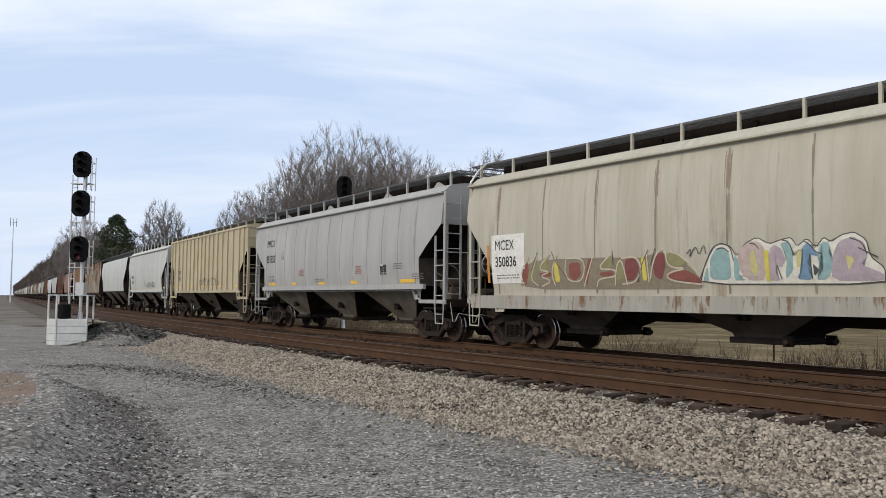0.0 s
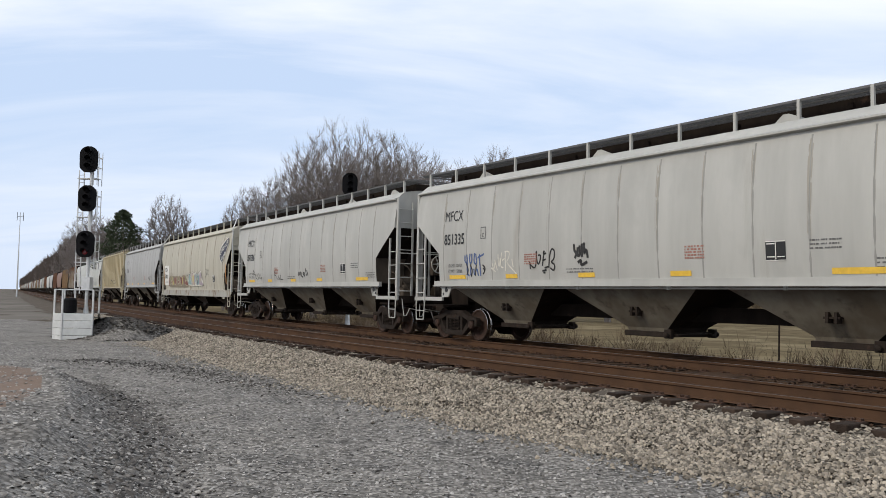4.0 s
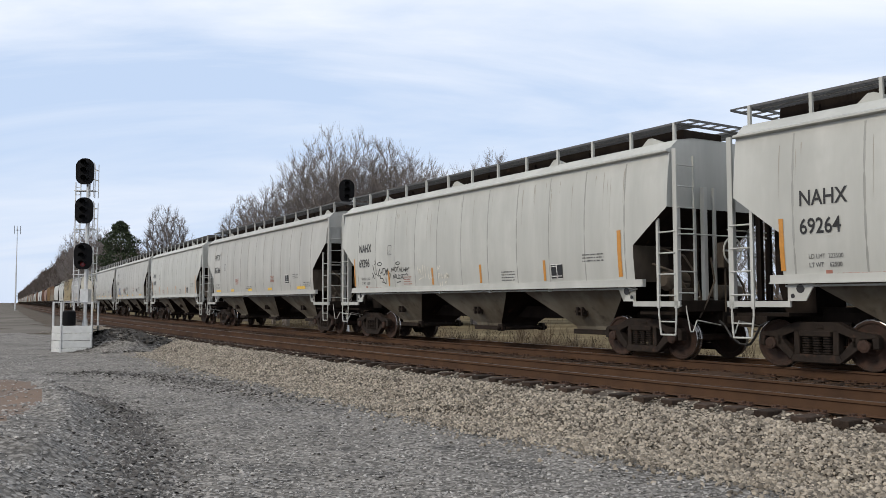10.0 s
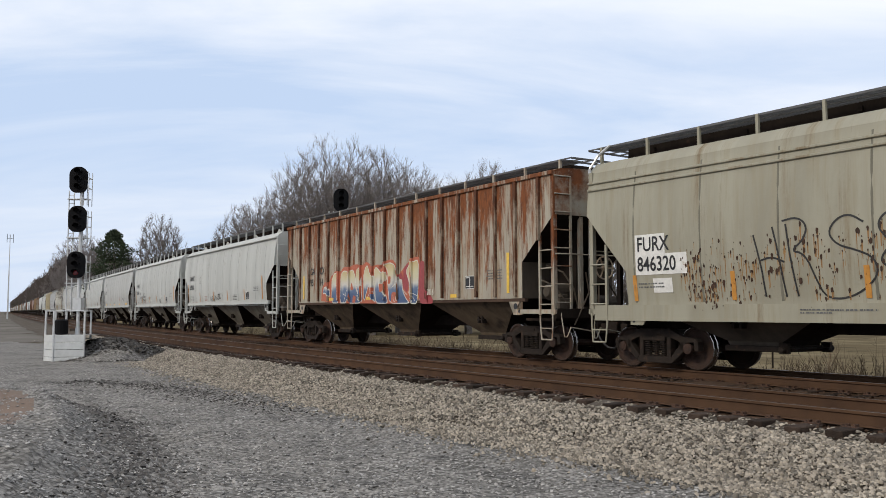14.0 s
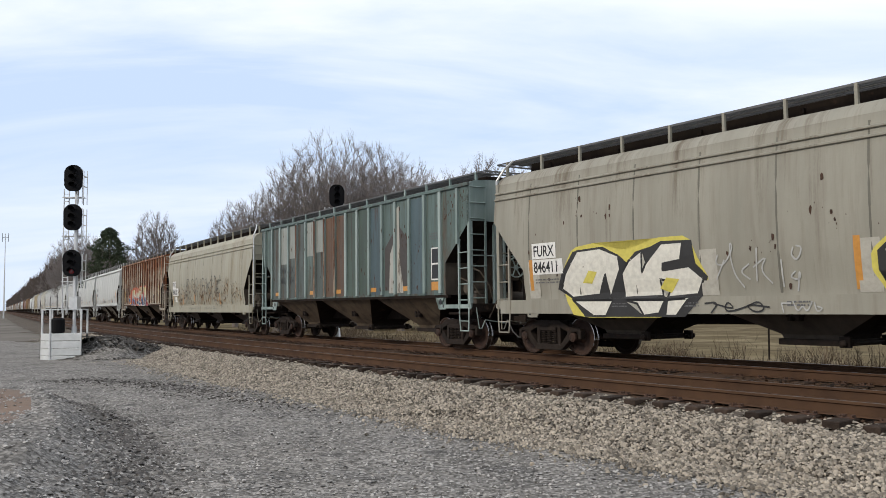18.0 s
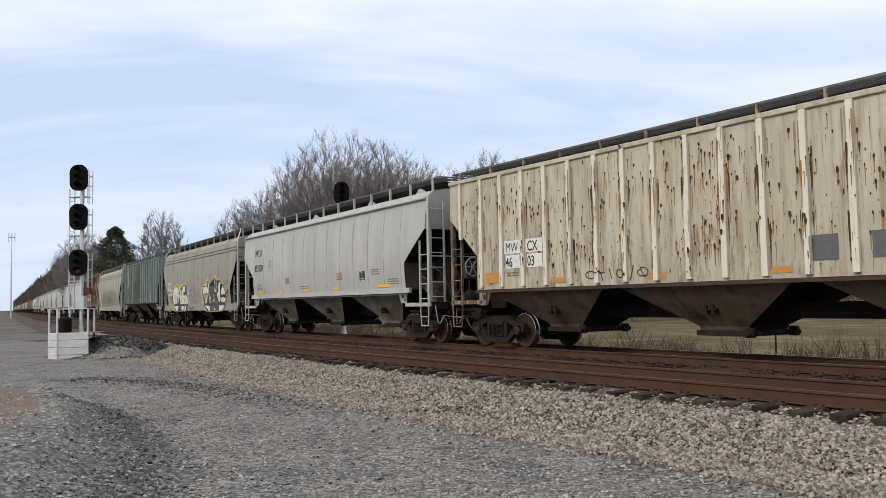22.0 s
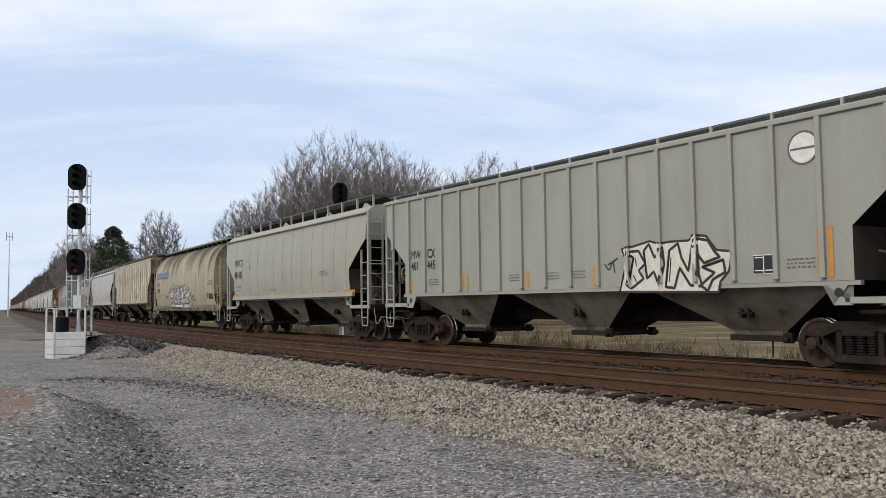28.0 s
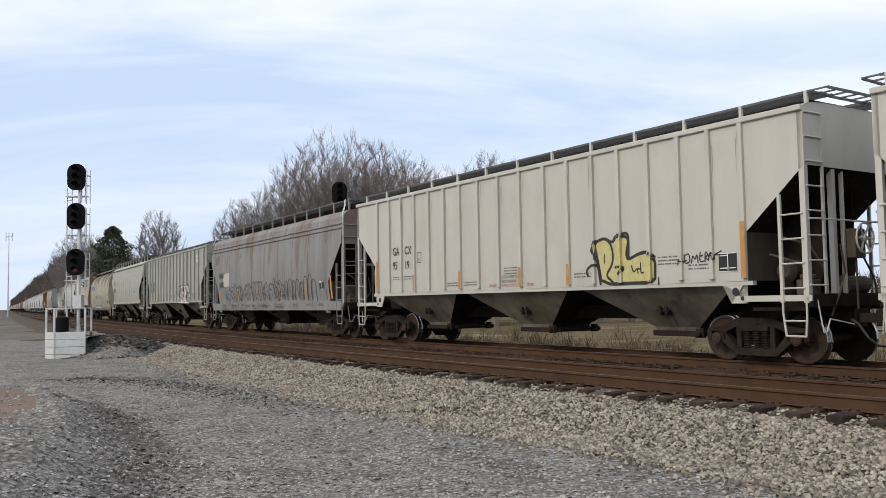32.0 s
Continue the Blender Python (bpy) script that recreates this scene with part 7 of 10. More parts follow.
def art_slate(car, spec):
    sprayed(car, spec, SP_INK, 0.03, [[(4.88, 2.09), (5.04, 2.03), (5.07, 1.73), (5.10, 1.46)], [(5.13, 2.07), (5.20, 2.17), (5.40, 2.19), (5.58, 2.05), (5.68, 1.86), (5.67, 1.59)], [(5.32, 2.09), (5.38, 1.74), (5.57, 1.71)], [(5.28, 1.60), (5.39, 1.41), (5.60, 1.57)], [(5.77, 1.59), (5.84, 1.83), (5.99, 2.03), (6.17, 2.03), (6.24, 1.81), (6.31, 1.51)], [(5.95, 1.70), (6.09, 1.84), (6.13, 1.70), (5.93, 1.64)], [(6.11, 2.05), (6.22, 2.21), (6.37, 2.20), (6.42, 1.80), (6.46, 1.48)], [(6.40, 2.16), (6.50, 2.27), (6.64, 2.19), (6.68, 1.79), (6.72, 1.45)], [(6.61, 2.19), (6.73, 2.28), (6.84, 2.18), (6.91, 2.01)]])
    sprayed(car, spec, SP_INK, 0.03, [[(6.83, 2.08), (6.97, 2.06), (7.13, 2.17), (7.05, 1.95), (6.91, 1.79), (6.81, 1.70)], [(7.04, 1.89), (7.22, 1.75), (7.24, 1.55), (7.04, 1.49)], [(6.99, 2.17), (7.14, 2.32), (7.30, 2.31), (7.36, 1.99), (7.40, 1.54)], [(7.33, 2.26), (7.47, 2.34), (7.57, 2.20), (7.59, 1.87), (7.62, 1.54)], [(7.58, 2.09), (7.65, 2.29), (7.87, 2.32), (8.04, 2.18), (8.07, 1.96), (7.94, 1.79), (7.76, 1.73), (7.97, 1.75), (8.15, 1.44)], [(7.54, 1.54), (7.78, 1.56), (7.97, 1.42)], [(7.99, 2.22), (8.15, 2.34), (8.27, 2.27), (8.28, 1.84), (8.31, 1.52)], [(8.27, 2.25), (8.42, 2.32), (8.51, 2.15), (8.56, 1.72), (8.60, 1.46)]])
    sprayed(car, spec, SP_INK, 0.03, [[(8.60, 2.04), (8.70, 2.14), (8.73, 1.98), (8.60, 1.88), (8.62, 1.67)], [(8.58, 1.72), (8.74, 1.84), (8.78, 1.61), (8.66, 1.56)], [(8.79, 1.51), (8.83, 1.97), (8.97, 2.22), (9.14, 2.25), (9.28, 2.10), (9.36, 1.80), (9.40, 1.44)], [(8.82, 1.71), (9.01, 1.71), (9.18, 1.52)], [(9.12, 1.89), (9.28, 1.70), (9.34, 1.49)], [(9.48, 2.09), (9.42, 1.94), (9.54, 1.89), (9.66, 2.00), (9.77, 1.78), (9.78, 1.53)], [(9.45, 2.09), (9.62, 2.20), (9.82, 2.11), (9.97, 2.16)], [(9.90, 2.07), (10.06, 2.50), (10.20, 2.14), (10.31, 1.66), (10.40, 1.42)], [(9.99, 2.06), (10.02, 1.77), (10.12, 1.43)]])
    sprayed(car, spec, SP_INK, 0.03, [[(10.01, 2.14), (10.10, 1.76), (10.23, 1.52)], [(10.14, 2.15), (10.25, 2.26), (10.46, 2.18), (10.61, 2.10)], [(10.15, 2.10), (10.24, 1.95), (10.43, 2.03), (10.48, 1.75), (10.50, 1.46)], [(10.59, 2.12), (10.68, 2.28), (10.83, 2.27), (10.96, 2.14), (11.01, 2.09)], [(10.75, 2.16), (10.80, 1.83), (10.84, 1.55)], [(10.51, 1.65), (10.72, 1.83), (10.96, 1.80)]])
    sprayed(car, spec, SP_INK, 0.02, [[(5.50, 1.35), (5.55, 1.20)], [(5.58, 1.33), (5.84, 1.23)], [(4.96, 1.33), (4.91, 1.11), (4.84, 1.00)], [(6.15, 1.34), (6.05, 1.16), (5.89, 1.00)], [(7.09, 1.35), (6.96, 1.10)], [(7.22, 1.21), (7.21, 1.04)], [(7.22, 1.12), (7.44, 1.14), (7.43, 1.03)], [(7.47, 1.19), (7.51, 1.04), (7.62, 1.15)], [(7.94, 1.34), (7.80, 1.04)], [(8.17, 1.33), (8.23, 1.00)], [(8.52, 1.33), (8.63, 1.00)], [(8.70, 1.30), (8.75, 1.14), (8.83, 1.28), (8.87, 1.13)], [(8.91, 1.13), (8.99, 1.28), (9.05, 1.13)], [(9.10, 1.26), (9.21, 1.19)], [(9.26, 1.29), (9.28, 1.14), (9.35, 1.27)], [(10.08, 1.36), (10.03, 1.19), (9.96, 1.00)]])
    sprayed(car, spec, SP_INK, 0.02, [[(10.40, 1.35), (10.40, 1.01)], [(10.71, 1.35), (10.60, 1.01)]])


def art_9519(car, spec):
    art(car, spec, SP_PALE, [(12.52, 1.60), (12.40, 2.16), (12.30, 2.55), (12.63, 2.63), (12.88, 2.51), (13.03, 2.68), (13.37, 2.60), (13.35, 2.11), (13.65, 2.22), (13.94, 2.25), (14.12, 2.05), (14.10, 1.60)], SP_BLACK, 0.07)
    sprayed(car, spec, SP_BLACK, 0.06, [[(12.48, 1.58), (12.36, 2.23), (12.30, 2.53), (12.56, 2.64), (12.81, 2.54), (12.90, 2.26), (12.86, 2.01), (12.64, 1.79), (12.88, 1.63), (12.95, 1.57)], [(12.30, 2.45), (12.26, 2.35), (12.36, 2.26)], [(12.88, 2.51), (12.99, 2.68), (13.09, 2.60), (13.20, 2.71), (13.37, 2.68), (13.36, 2.48), (13.28, 2.24), (13.34, 2.09), (13.62, 2.22), (13.91, 2.27), (14.13, 2.12)], [(12.93, 1.96), (13.10, 1.97), (13.24, 1.94), (13.06, 1.80), (13.08, 1.56)], [(12.37, 2.03), (12.17, 2.04), (12.01, 1.92), (12.08, 1.78)]])
    sprayed(car, spec, SP_BLACK, 0.035, [[(12.62, 2.27), (12.61, 2.05)], [(13.05, 2.45), (13.06, 2.15)], [(14.20, 1.71), (14.20, 1.54)], [(13.44, 1.98), (13.50, 1.81), (13.60, 1.93), (13.63, 1.80)], [(13.71, 2.04), (13.70, 1.80), (13.80, 1.82)], [(13.60, 1.90), (13.73, 1.90)]])
    sprayed(car, spec, SP_BLACK, 0.025, [[(14.73, 1.95), (14.85, 2.08), (14.76, 1.88)], [(14.80, 1.99), (14.97, 2.01)], [(14.91, 2.12), (14.91, 1.94), (15.05, 1.98), (15.03, 2.16), (14.91, 2.12)], [(15.08, 1.95), (15.12, 2.13), (15.17, 2.00), (15.23, 2.15), (15.25, 1.95)], [(15.31, 2.17), (15.28, 1.97), (15.39, 1.98)], [(15.31, 2.08), (15.38, 2.10)], [(15.42, 1.96), (15.43, 2.18), (15.51, 2.11), (15.42, 2.05), (15.53, 1.98)], [(15.56, 1.98), (15.62, 2.19), (15.66, 1.99)], [(15.56, 2.06), (15.83, 2.16)], [(15.53, 2.09), (15.86, 2.09)]])


def art_furx_tags(car, spec):
    sprayed(car, spec, SP_BLACK, 0.035, [[(4.94, 2.65), (5.09, 2.04), (5.13, 1.50)], [(5.34, 2.77), (5.45, 2.27), (5.55, 1.49)], [(5.05, 2.16), (5.31, 2.23), (5.56, 2.12)], [(5.61, 2.80), (5.68, 2.20), (5.78, 1.50)], [(5.54, 2.86), (5.84, 2.91), (6.03, 2.75), (5.95, 2.49), (5.69, 2.31), (5.97, 2.25), (6.16, 1.76), (6.29, 1.47), (6.66, 1.44), (7.04, 1.62), (7.26, 1.87), (7.18, 2.13), (6.90, 2.26), (6.57, 2.36), (6.40, 2.58), (6.56, 2.81), (6.80, 2.88), (7.04, 2.72)], [(7.41, 2.43), (7.26, 2.64), (7.38, 2.84), (7.63, 2.88), (7.82, 2.76), (7.78, 2.55), (7.61, 2.39), (7.44, 2.29), (7.28, 2.07), (7.41, 1.95)]])
    sprayed(car, spec, SP_BLACK, 0.035, [[(7.40, 2.23), (7.63, 2.28), (7.74, 1.94), (7.71, 1.43)], [(8.52, 2.77), (8.55, 2.23), (8.56, 1.48)], [(8.82, 2.81), (8.77, 2.64), (8.85, 2.32)], [(8.82, 2.82), (9.04, 2.83), (9.25, 2.73)], [(8.83, 2.42), (9.02, 2.47), (9.21, 2.38), (9.33, 2.09), (9.25, 1.73), (9.05, 1.53), (8.81, 1.44)], [(9.64, 2.84), (9.68, 2.37), (9.76, 1.96)], [(9.77, 2.26), (9.83, 2.61), (9.91, 2.45), (9.93, 1.91)], [(9.80, 2.16), (9.94, 2.25)], [(10.03, 2.35), (10.13, 2.59), (10.28, 2.62), (10.35, 2.50)], [(10.03, 2.35), (10.24, 2.28), (10.43, 2.08), (10.29, 1.92), (10.01, 1.86)], [(10.64, 2.92), (10.65, 2.40), (10.69, 1.81)]])
    sprayed(car, spec, SP_BLACK, 0.035, [[(10.44, 2.65), (10.61, 2.75), (10.92, 2.65)], [(11.19, 2.85), (11.31, 2.91)]])


def art_69296(car, spec):
    sprayed(car, spec, SP_BLACK, 0.028, [[(3.31, 2.61), (3.37, 2.50), (3.27, 2.48)], [(3.47, 2.49), (3.62, 2.55), (3.81, 2.50), (3.73, 2.43), (3.50, 2.45), (3.47, 2.49)], [(3.15, 2.46), (3.29, 2.13), (3.45, 2.18)], [(3.46, 2.38), (3.41, 2.15), (3.52, 2.09), (3.61, 2.33)], [(3.61, 2.33), (3.71, 2.11), (3.84, 2.34)], [(3.88, 2.34), (3.83, 2.11), (4.01, 2.13), (4.06, 2.31), (3.88, 2.34)], [(4.08, 2.10), (4.14, 2.33), (4.24, 2.28), (4.13, 2.20), (4.29, 1.97)], [(4.20, 2.15), (4.38, 2.17), (4.29, 1.97), (4.20, 1.83)], [(3.52, 2.09), (3.71, 2.11), (3.62, 1.99), (3.82, 2.03), (3.91, 1.87)], [(3.73, 1.90), (3.91, 1.87), (4.05, 1.82), (4.04, 2.03)]])
    sprayed(car, spec, SP_BLACK, 0.028, [[(3.12, 2.19), (3.24, 2.00)], [(3.10, 2.03), (3.23, 2.16)], [(4.08, 2.28), (4.10, 2.20)], [(4.17, 2.30), (4.19, 2.20)], [(4.71, 2.47), (4.85, 2.52), (4.99, 2.49), (4.95, 2.42), (4.78, 2.42), (4.71, 2.47)]])
    sprayed(car, spec, SP_BLACK, 0.026, [[(4.42, 2.20), (4.46, 2.37), (4.56, 2.20), (4.62, 2.36)], [(4.67, 2.35), (4.65, 2.21), (4.76, 2.20), (4.78, 2.34), (4.67, 2.35)], [(4.80, 2.34), (4.93, 2.35)], [(4.86, 2.35), (4.87, 2.19)], [(4.93, 2.18), (5.00, 2.34), (5.06, 2.18)], [(5.09, 2.34), (5.10, 2.19), (5.18, 2.20)], [(5.20, 2.33), (5.23, 2.18), (5.28, 2.29), (5.33, 2.18), (5.37, 2.33)], [(5.34, 2.17), (5.42, 2.30), (5.46, 2.17)], [(5.45, 2.32), (5.49, 2.22), (5.55, 2.32)], [(4.52, 1.97), (4.57, 2.12), (4.66, 1.97), (4.71, 2.13)], [(4.76, 2.10), (4.75, 1.98), (4.85, 1.99)], [(4.88, 2.10), (4.85, 1.97), (4.96, 1.98), (4.98, 2.09), (4.88, 2.10)]])
    sprayed(car, spec, SP_BLACK, 0.026, [[(5.10, 2.10), (5.02, 2.07), (5.09, 2.02), (5.00, 1.96)], [(5.22, 2.10), (5.14, 2.10), (5.14, 1.97), (5.24, 1.99)], [(4.77, 1.86), (5.01, 1.88)], [(5.27, 2.08), (5.44, 2.13), (5.49, 2.05)]])
    sprayed(car, spec, SP_WHITE, 0.03, [[(6.07, 2.34), (6.16, 2.08), (6.23, 2.28), (6.31, 2.05)], [(6.39, 2.35), (6.42, 1.97)], [(6.53, 2.32), (6.56, 1.94)], [(6.71, 2.28), (6.71, 1.96), (6.79, 1.91)], [(6.87, 2.16), (6.82, 1.91), (6.94, 1.98)], [(6.14, 1.91), (6.36, 1.97)], [(7.24, 2.30), (7.26, 2.15), (7.38, 2.30)], [(7.28, 2.08), (7.28, 1.92)], [(7.28, 2.08), (7.41, 2.03), (7.30, 1.99)], [(7.47, 2.07), (7.46, 1.92), (7.54, 1.94)], [(7.59, 1.91), (7.66, 2.09), (7.68, 1.91)], [(7.74, 2.08), (7.74, 1.91), (7.83, 1.99), (7.74, 2.08)], [(7.34, 1.81), (7.37, 1.65)], [(7.48, 1.83), (7.46, 1.67), (7.54, 1.67)], [(7.61, 1.80), (7.71, 1.82)]])
    sprayed(car, spec, SP_WHITE, 0.03, [[(7.66, 1.82), (7.67, 1.66)]])


def art_69264(car, spec):
    sprayed(car, spec, SP_BLACK, 0.038, [[(6.43, 2.01), (6.33, 1.88), (6.40, 1.76), (6.53, 1.85), (6.43, 2.01)], [(6.77, 2.01), (6.66, 1.95), (6.78, 1.85), (6.64, 1.74)], [(6.82, 1.87), (6.99, 1.89), (6.90, 1.99), (6.83, 1.80), (6.97, 1.74)], [(7.22, 2.20), (7.15, 1.91), (7.04, 1.79), (7.13, 1.74), (7.22, 1.91)], [(7.31, 2.02), (7.38, 1.81)], [(7.31, 2.02), (7.50, 1.87), (7.38, 1.81)], [(7.58, 2.04), (7.59, 1.87), (7.71, 1.84), (7.77, 2.08)], [(7.80, 2.08), (8.02, 2.12)], [(7.89, 2.10), (7.90, 1.86)], [(7.78, 1.84), (8.02, 1.88)], [(8.04, 2.18), (8.05, 1.86)], [(8.20, 2.15), (8.03, 2.00), (8.31, 1.83)]])


def art_335(car, spec):
    sprayed(car, spec, SP_BLUE, 0.05, [[(3.36, 2.42), (3.35, 2.23), (3.48, 2.20), (3.45, 2.44)], [(3.48, 2.22), (3.43, 1.93), (3.54, 1.84)], [(3.60, 2.46), (3.57, 2.22), (3.69, 2.19), (3.69, 2.45)], [(3.63, 2.19), (3.61, 1.86)], [(3.82, 2.47), (3.78, 2.19), (3.93, 2.15), (3.88, 2.45)], [(3.77, 2.04), (3.78, 1.82), (3.92, 2.09), (3.97, 1.84)], [(4.05, 2.44), (4.08, 1.84)], [(3.96, 2.33), (4.26, 2.43)]])
    sprayed(car, spec, SP_BLACK, 0.045, [[(3.41, 2.20), (3.52, 2.01), (3.42, 1.87)], [(3.60, 2.16), (3.71, 2.00), (3.63, 1.82)], [(3.90, 2.15), (3.82, 1.84)], [(4.19, 2.14), (4.33, 2.04), (4.20, 1.88)], [(4.21, 2.05), (4.29, 1.97)], [(6.21, 2.18), (6.27, 2.06), (6.45, 1.99), (6.51, 2.39), (6.47, 2.44), (6.53, 2.08), (6.62, 2.15), (6.67, 2.33), (6.56, 2.32)], [(6.71, 2.05), (6.81, 2.48), (6.74, 2.33), (6.87, 2.37)], [(6.74, 2.19), (6.85, 2.22)], [(6.79, 2.00), (6.93, 2.04)], [(6.95, 2.00), (7.03, 2.47), (7.18, 2.45), (7.17, 2.21), (7.02, 2.14), (7.19, 2.09), (7.14, 1.92), (7.01, 2.00)], [(6.70, 1.93), (6.86, 1.96)], [(6.74, 1.88), (6.81, 1.90)]])
    sprayed(car, spec, SP_BLACK, 0.045, [[(6.23, 2.12), (6.24, 1.98)]])
    sprayed(car, spec, SP_BLACK, 0.07, [[(7.88, 2.55), (7.89, 2.38), (7.97, 2.34), (7.91, 2.21)], [(8.01, 2.47), (7.99, 2.28), (8.09, 2.26), (8.07, 2.51)], [(8.15, 2.55), (8.16, 2.23)], [(8.23, 2.57), (8.22, 2.27), (8.30, 2.45), (8.35, 2.21)], [(8.00, 2.11), (8.14, 2.18), (8.09, 2.03), (8.33, 2.12)]])
    sprayed(car, spec, SP_WHITE, 0.035, [[(4.65, 2.17), (4.69, 1.96), (4.78, 2.21)], [(4.76, 2.25), (4.85, 1.98)], [(4.90, 2.40), (4.93, 2.00), (5.00, 2.29)], [(5.06, 2.44), (4.99, 2.07), (5.12, 2.04)], [(5.08, 2.23), (5.19, 2.28)], [(5.22, 2.46), (5.22, 1.95)], [(5.19, 2.46), (5.40, 2.47), (5.37, 2.28), (5.24, 2.19), (5.56, 1.95), (5.70, 1.84)], [(5.50, 2.27), (5.54, 2.05)], [(4.58, 2.05), (4.77, 1.94)]])


def art_445(car, spec):
    art(car, spec, SP_WHITE, [(11.04, 1.46), (11.26, 2.12), (11.12, 2.40), (11.52, 2.44), (11.94, 2.52), (12.18, 2.45), (12.53, 2.47), (12.98, 2.46), (13.16, 2.56), (13.42, 2.52), (13.66, 2.23), (14.03, 2.18), (13.94, 1.81), (13.73, 1.61), (13.68, 1.41)], SP_BLACK, 0.05, soft=0)
    art(car, spec, SP_WHITE, [(11.30, 1.57), (11.47, 2.19), (11.22, 2.32), (11.62, 2.33), (11.81, 2.05), (11.61, 1.91), (11.75, 1.73), (11.40, 1.53)], SP_BLACK, 0.06, soft=0)
    art(car, spec, SP_WHITE, [(11.85, 1.73), (11.77, 2.32), (11.92, 2.46), (12.07, 2.16), (12.29, 2.37), (12.33, 2.00), (12.18, 1.55), (12.04, 1.87)], SP_BLACK, 0.06, soft=0)
    art(car, spec, SP_WHITE, [(12.36, 1.54), (12.48, 2.29), (12.71, 2.42), (12.79, 2.13), (12.96, 1.84), (13.06, 2.33), (13.20, 2.36), (13.22, 1.76), (13.30, 1.53), (13.00, 1.56), (12.74, 1.92), (12.59, 1.51)], SP_BLACK, 0.06, soft=0)
    art(car, spec, SP_WHITE, [(13.11, 2.42), (13.24, 2.48), (13.46, 2.43), (13.62, 2.20), (13.74, 2.09), (13.36, 1.99), (13.23, 2.14)], SP_BLACK, 0.06, soft=0)
    art(car, spec, SP_WHITE, [(13.31, 1.91), (13.82, 2.03), (13.86, 1.79), (13.56, 1.66), (13.43, 1.44), (13.26, 1.55), (13.61, 1.79)], SP_BLACK, 0.06, soft=0)
    sprayed(car, spec, SP_BLACK, 0.03, [[(10.59, 2.10), (10.74, 1.91), (10.85, 2.21), (10.90, 1.88)], [(10.69, 2.07), (11.01, 2.21)], [(11.52, 2.18), (11.56, 2.00)], [(12.52, 2.14), (12.46, 1.64)], [(11.46, 1.81), (11.55, 1.66)]])


def art_mcex_rear(car, spec):
    art(car, spec, SP_WHITE, [(15.76, 3.20), (15.81, 3.06), (16.34, 2.68), (17.45, 3.69), (17.47, 3.85), (17.31, 4.13), (17.05, 4.07), (16.63, 3.92), (16.00, 3.68)])
    art(car, spec, SP_NAVY, [(15.80, 3.18), (15.87, 3.06), (16.34, 2.75), (17.40, 3.70), (17.42, 3.85), (17.29, 4.08), (17.06, 4.00), (16.64, 3.85), (16.05, 3.62)])
    sprayed(car, spec, SP_WHITE, 0.04, [[(15.83, 3.22), (15.99, 3.05)], [(16.01, 3.39), (15.98, 3.21), (16.16, 3.24)], [(16.04, 3.41), (16.12, 3.50), (16.22, 3.30)], [(16.26, 3.58), (16.27, 3.37), (16.41, 3.54), (16.26, 3.58)], [(16.48, 3.67), (16.47, 3.44), (16.61, 3.47)], [(16.48, 3.55), (16.57, 3.59)], [(16.64, 3.51), (16.73, 3.80), (16.85, 3.58)], [(17.00, 3.86), (16.89, 3.76), (17.01, 3.61), (17.11, 3.69)], [(17.09, 3.95), (17.14, 3.73), (17.22, 4.01), (17.29, 3.80)], [(16.34, 3.13), (16.25, 2.98), (16.40, 2.92), (16.45, 3.08), (16.34, 3.13)], [(16.51, 3.01), (16.59, 3.25), (16.70, 3.08)], [(16.76, 3.32), (16.79, 3.12), (16.89, 3.35), (16.76, 3.32), (16.98, 3.19)]])
    sprayed(car, spec, SP_WHITE, 0.025, [[(15.69, 3.66), (15.88, 3.52)], [(15.80, 3.77), (15.79, 3.46)], [(16.30, 4.06), (16.16, 3.75)], [(16.08, 3.97), (16.39, 3.84)], [(16.77, 4.13), (16.93, 3.95)], [(16.88, 4.16), (16.82, 3.94)], [(16.11, 2.99), (16.20, 2.85)], [(16.28, 3.07), (16.37, 2.81)], [(17.07, 3.51), (17.18, 3.43)], [(17.20, 3.67), (17.31, 3.60)]])


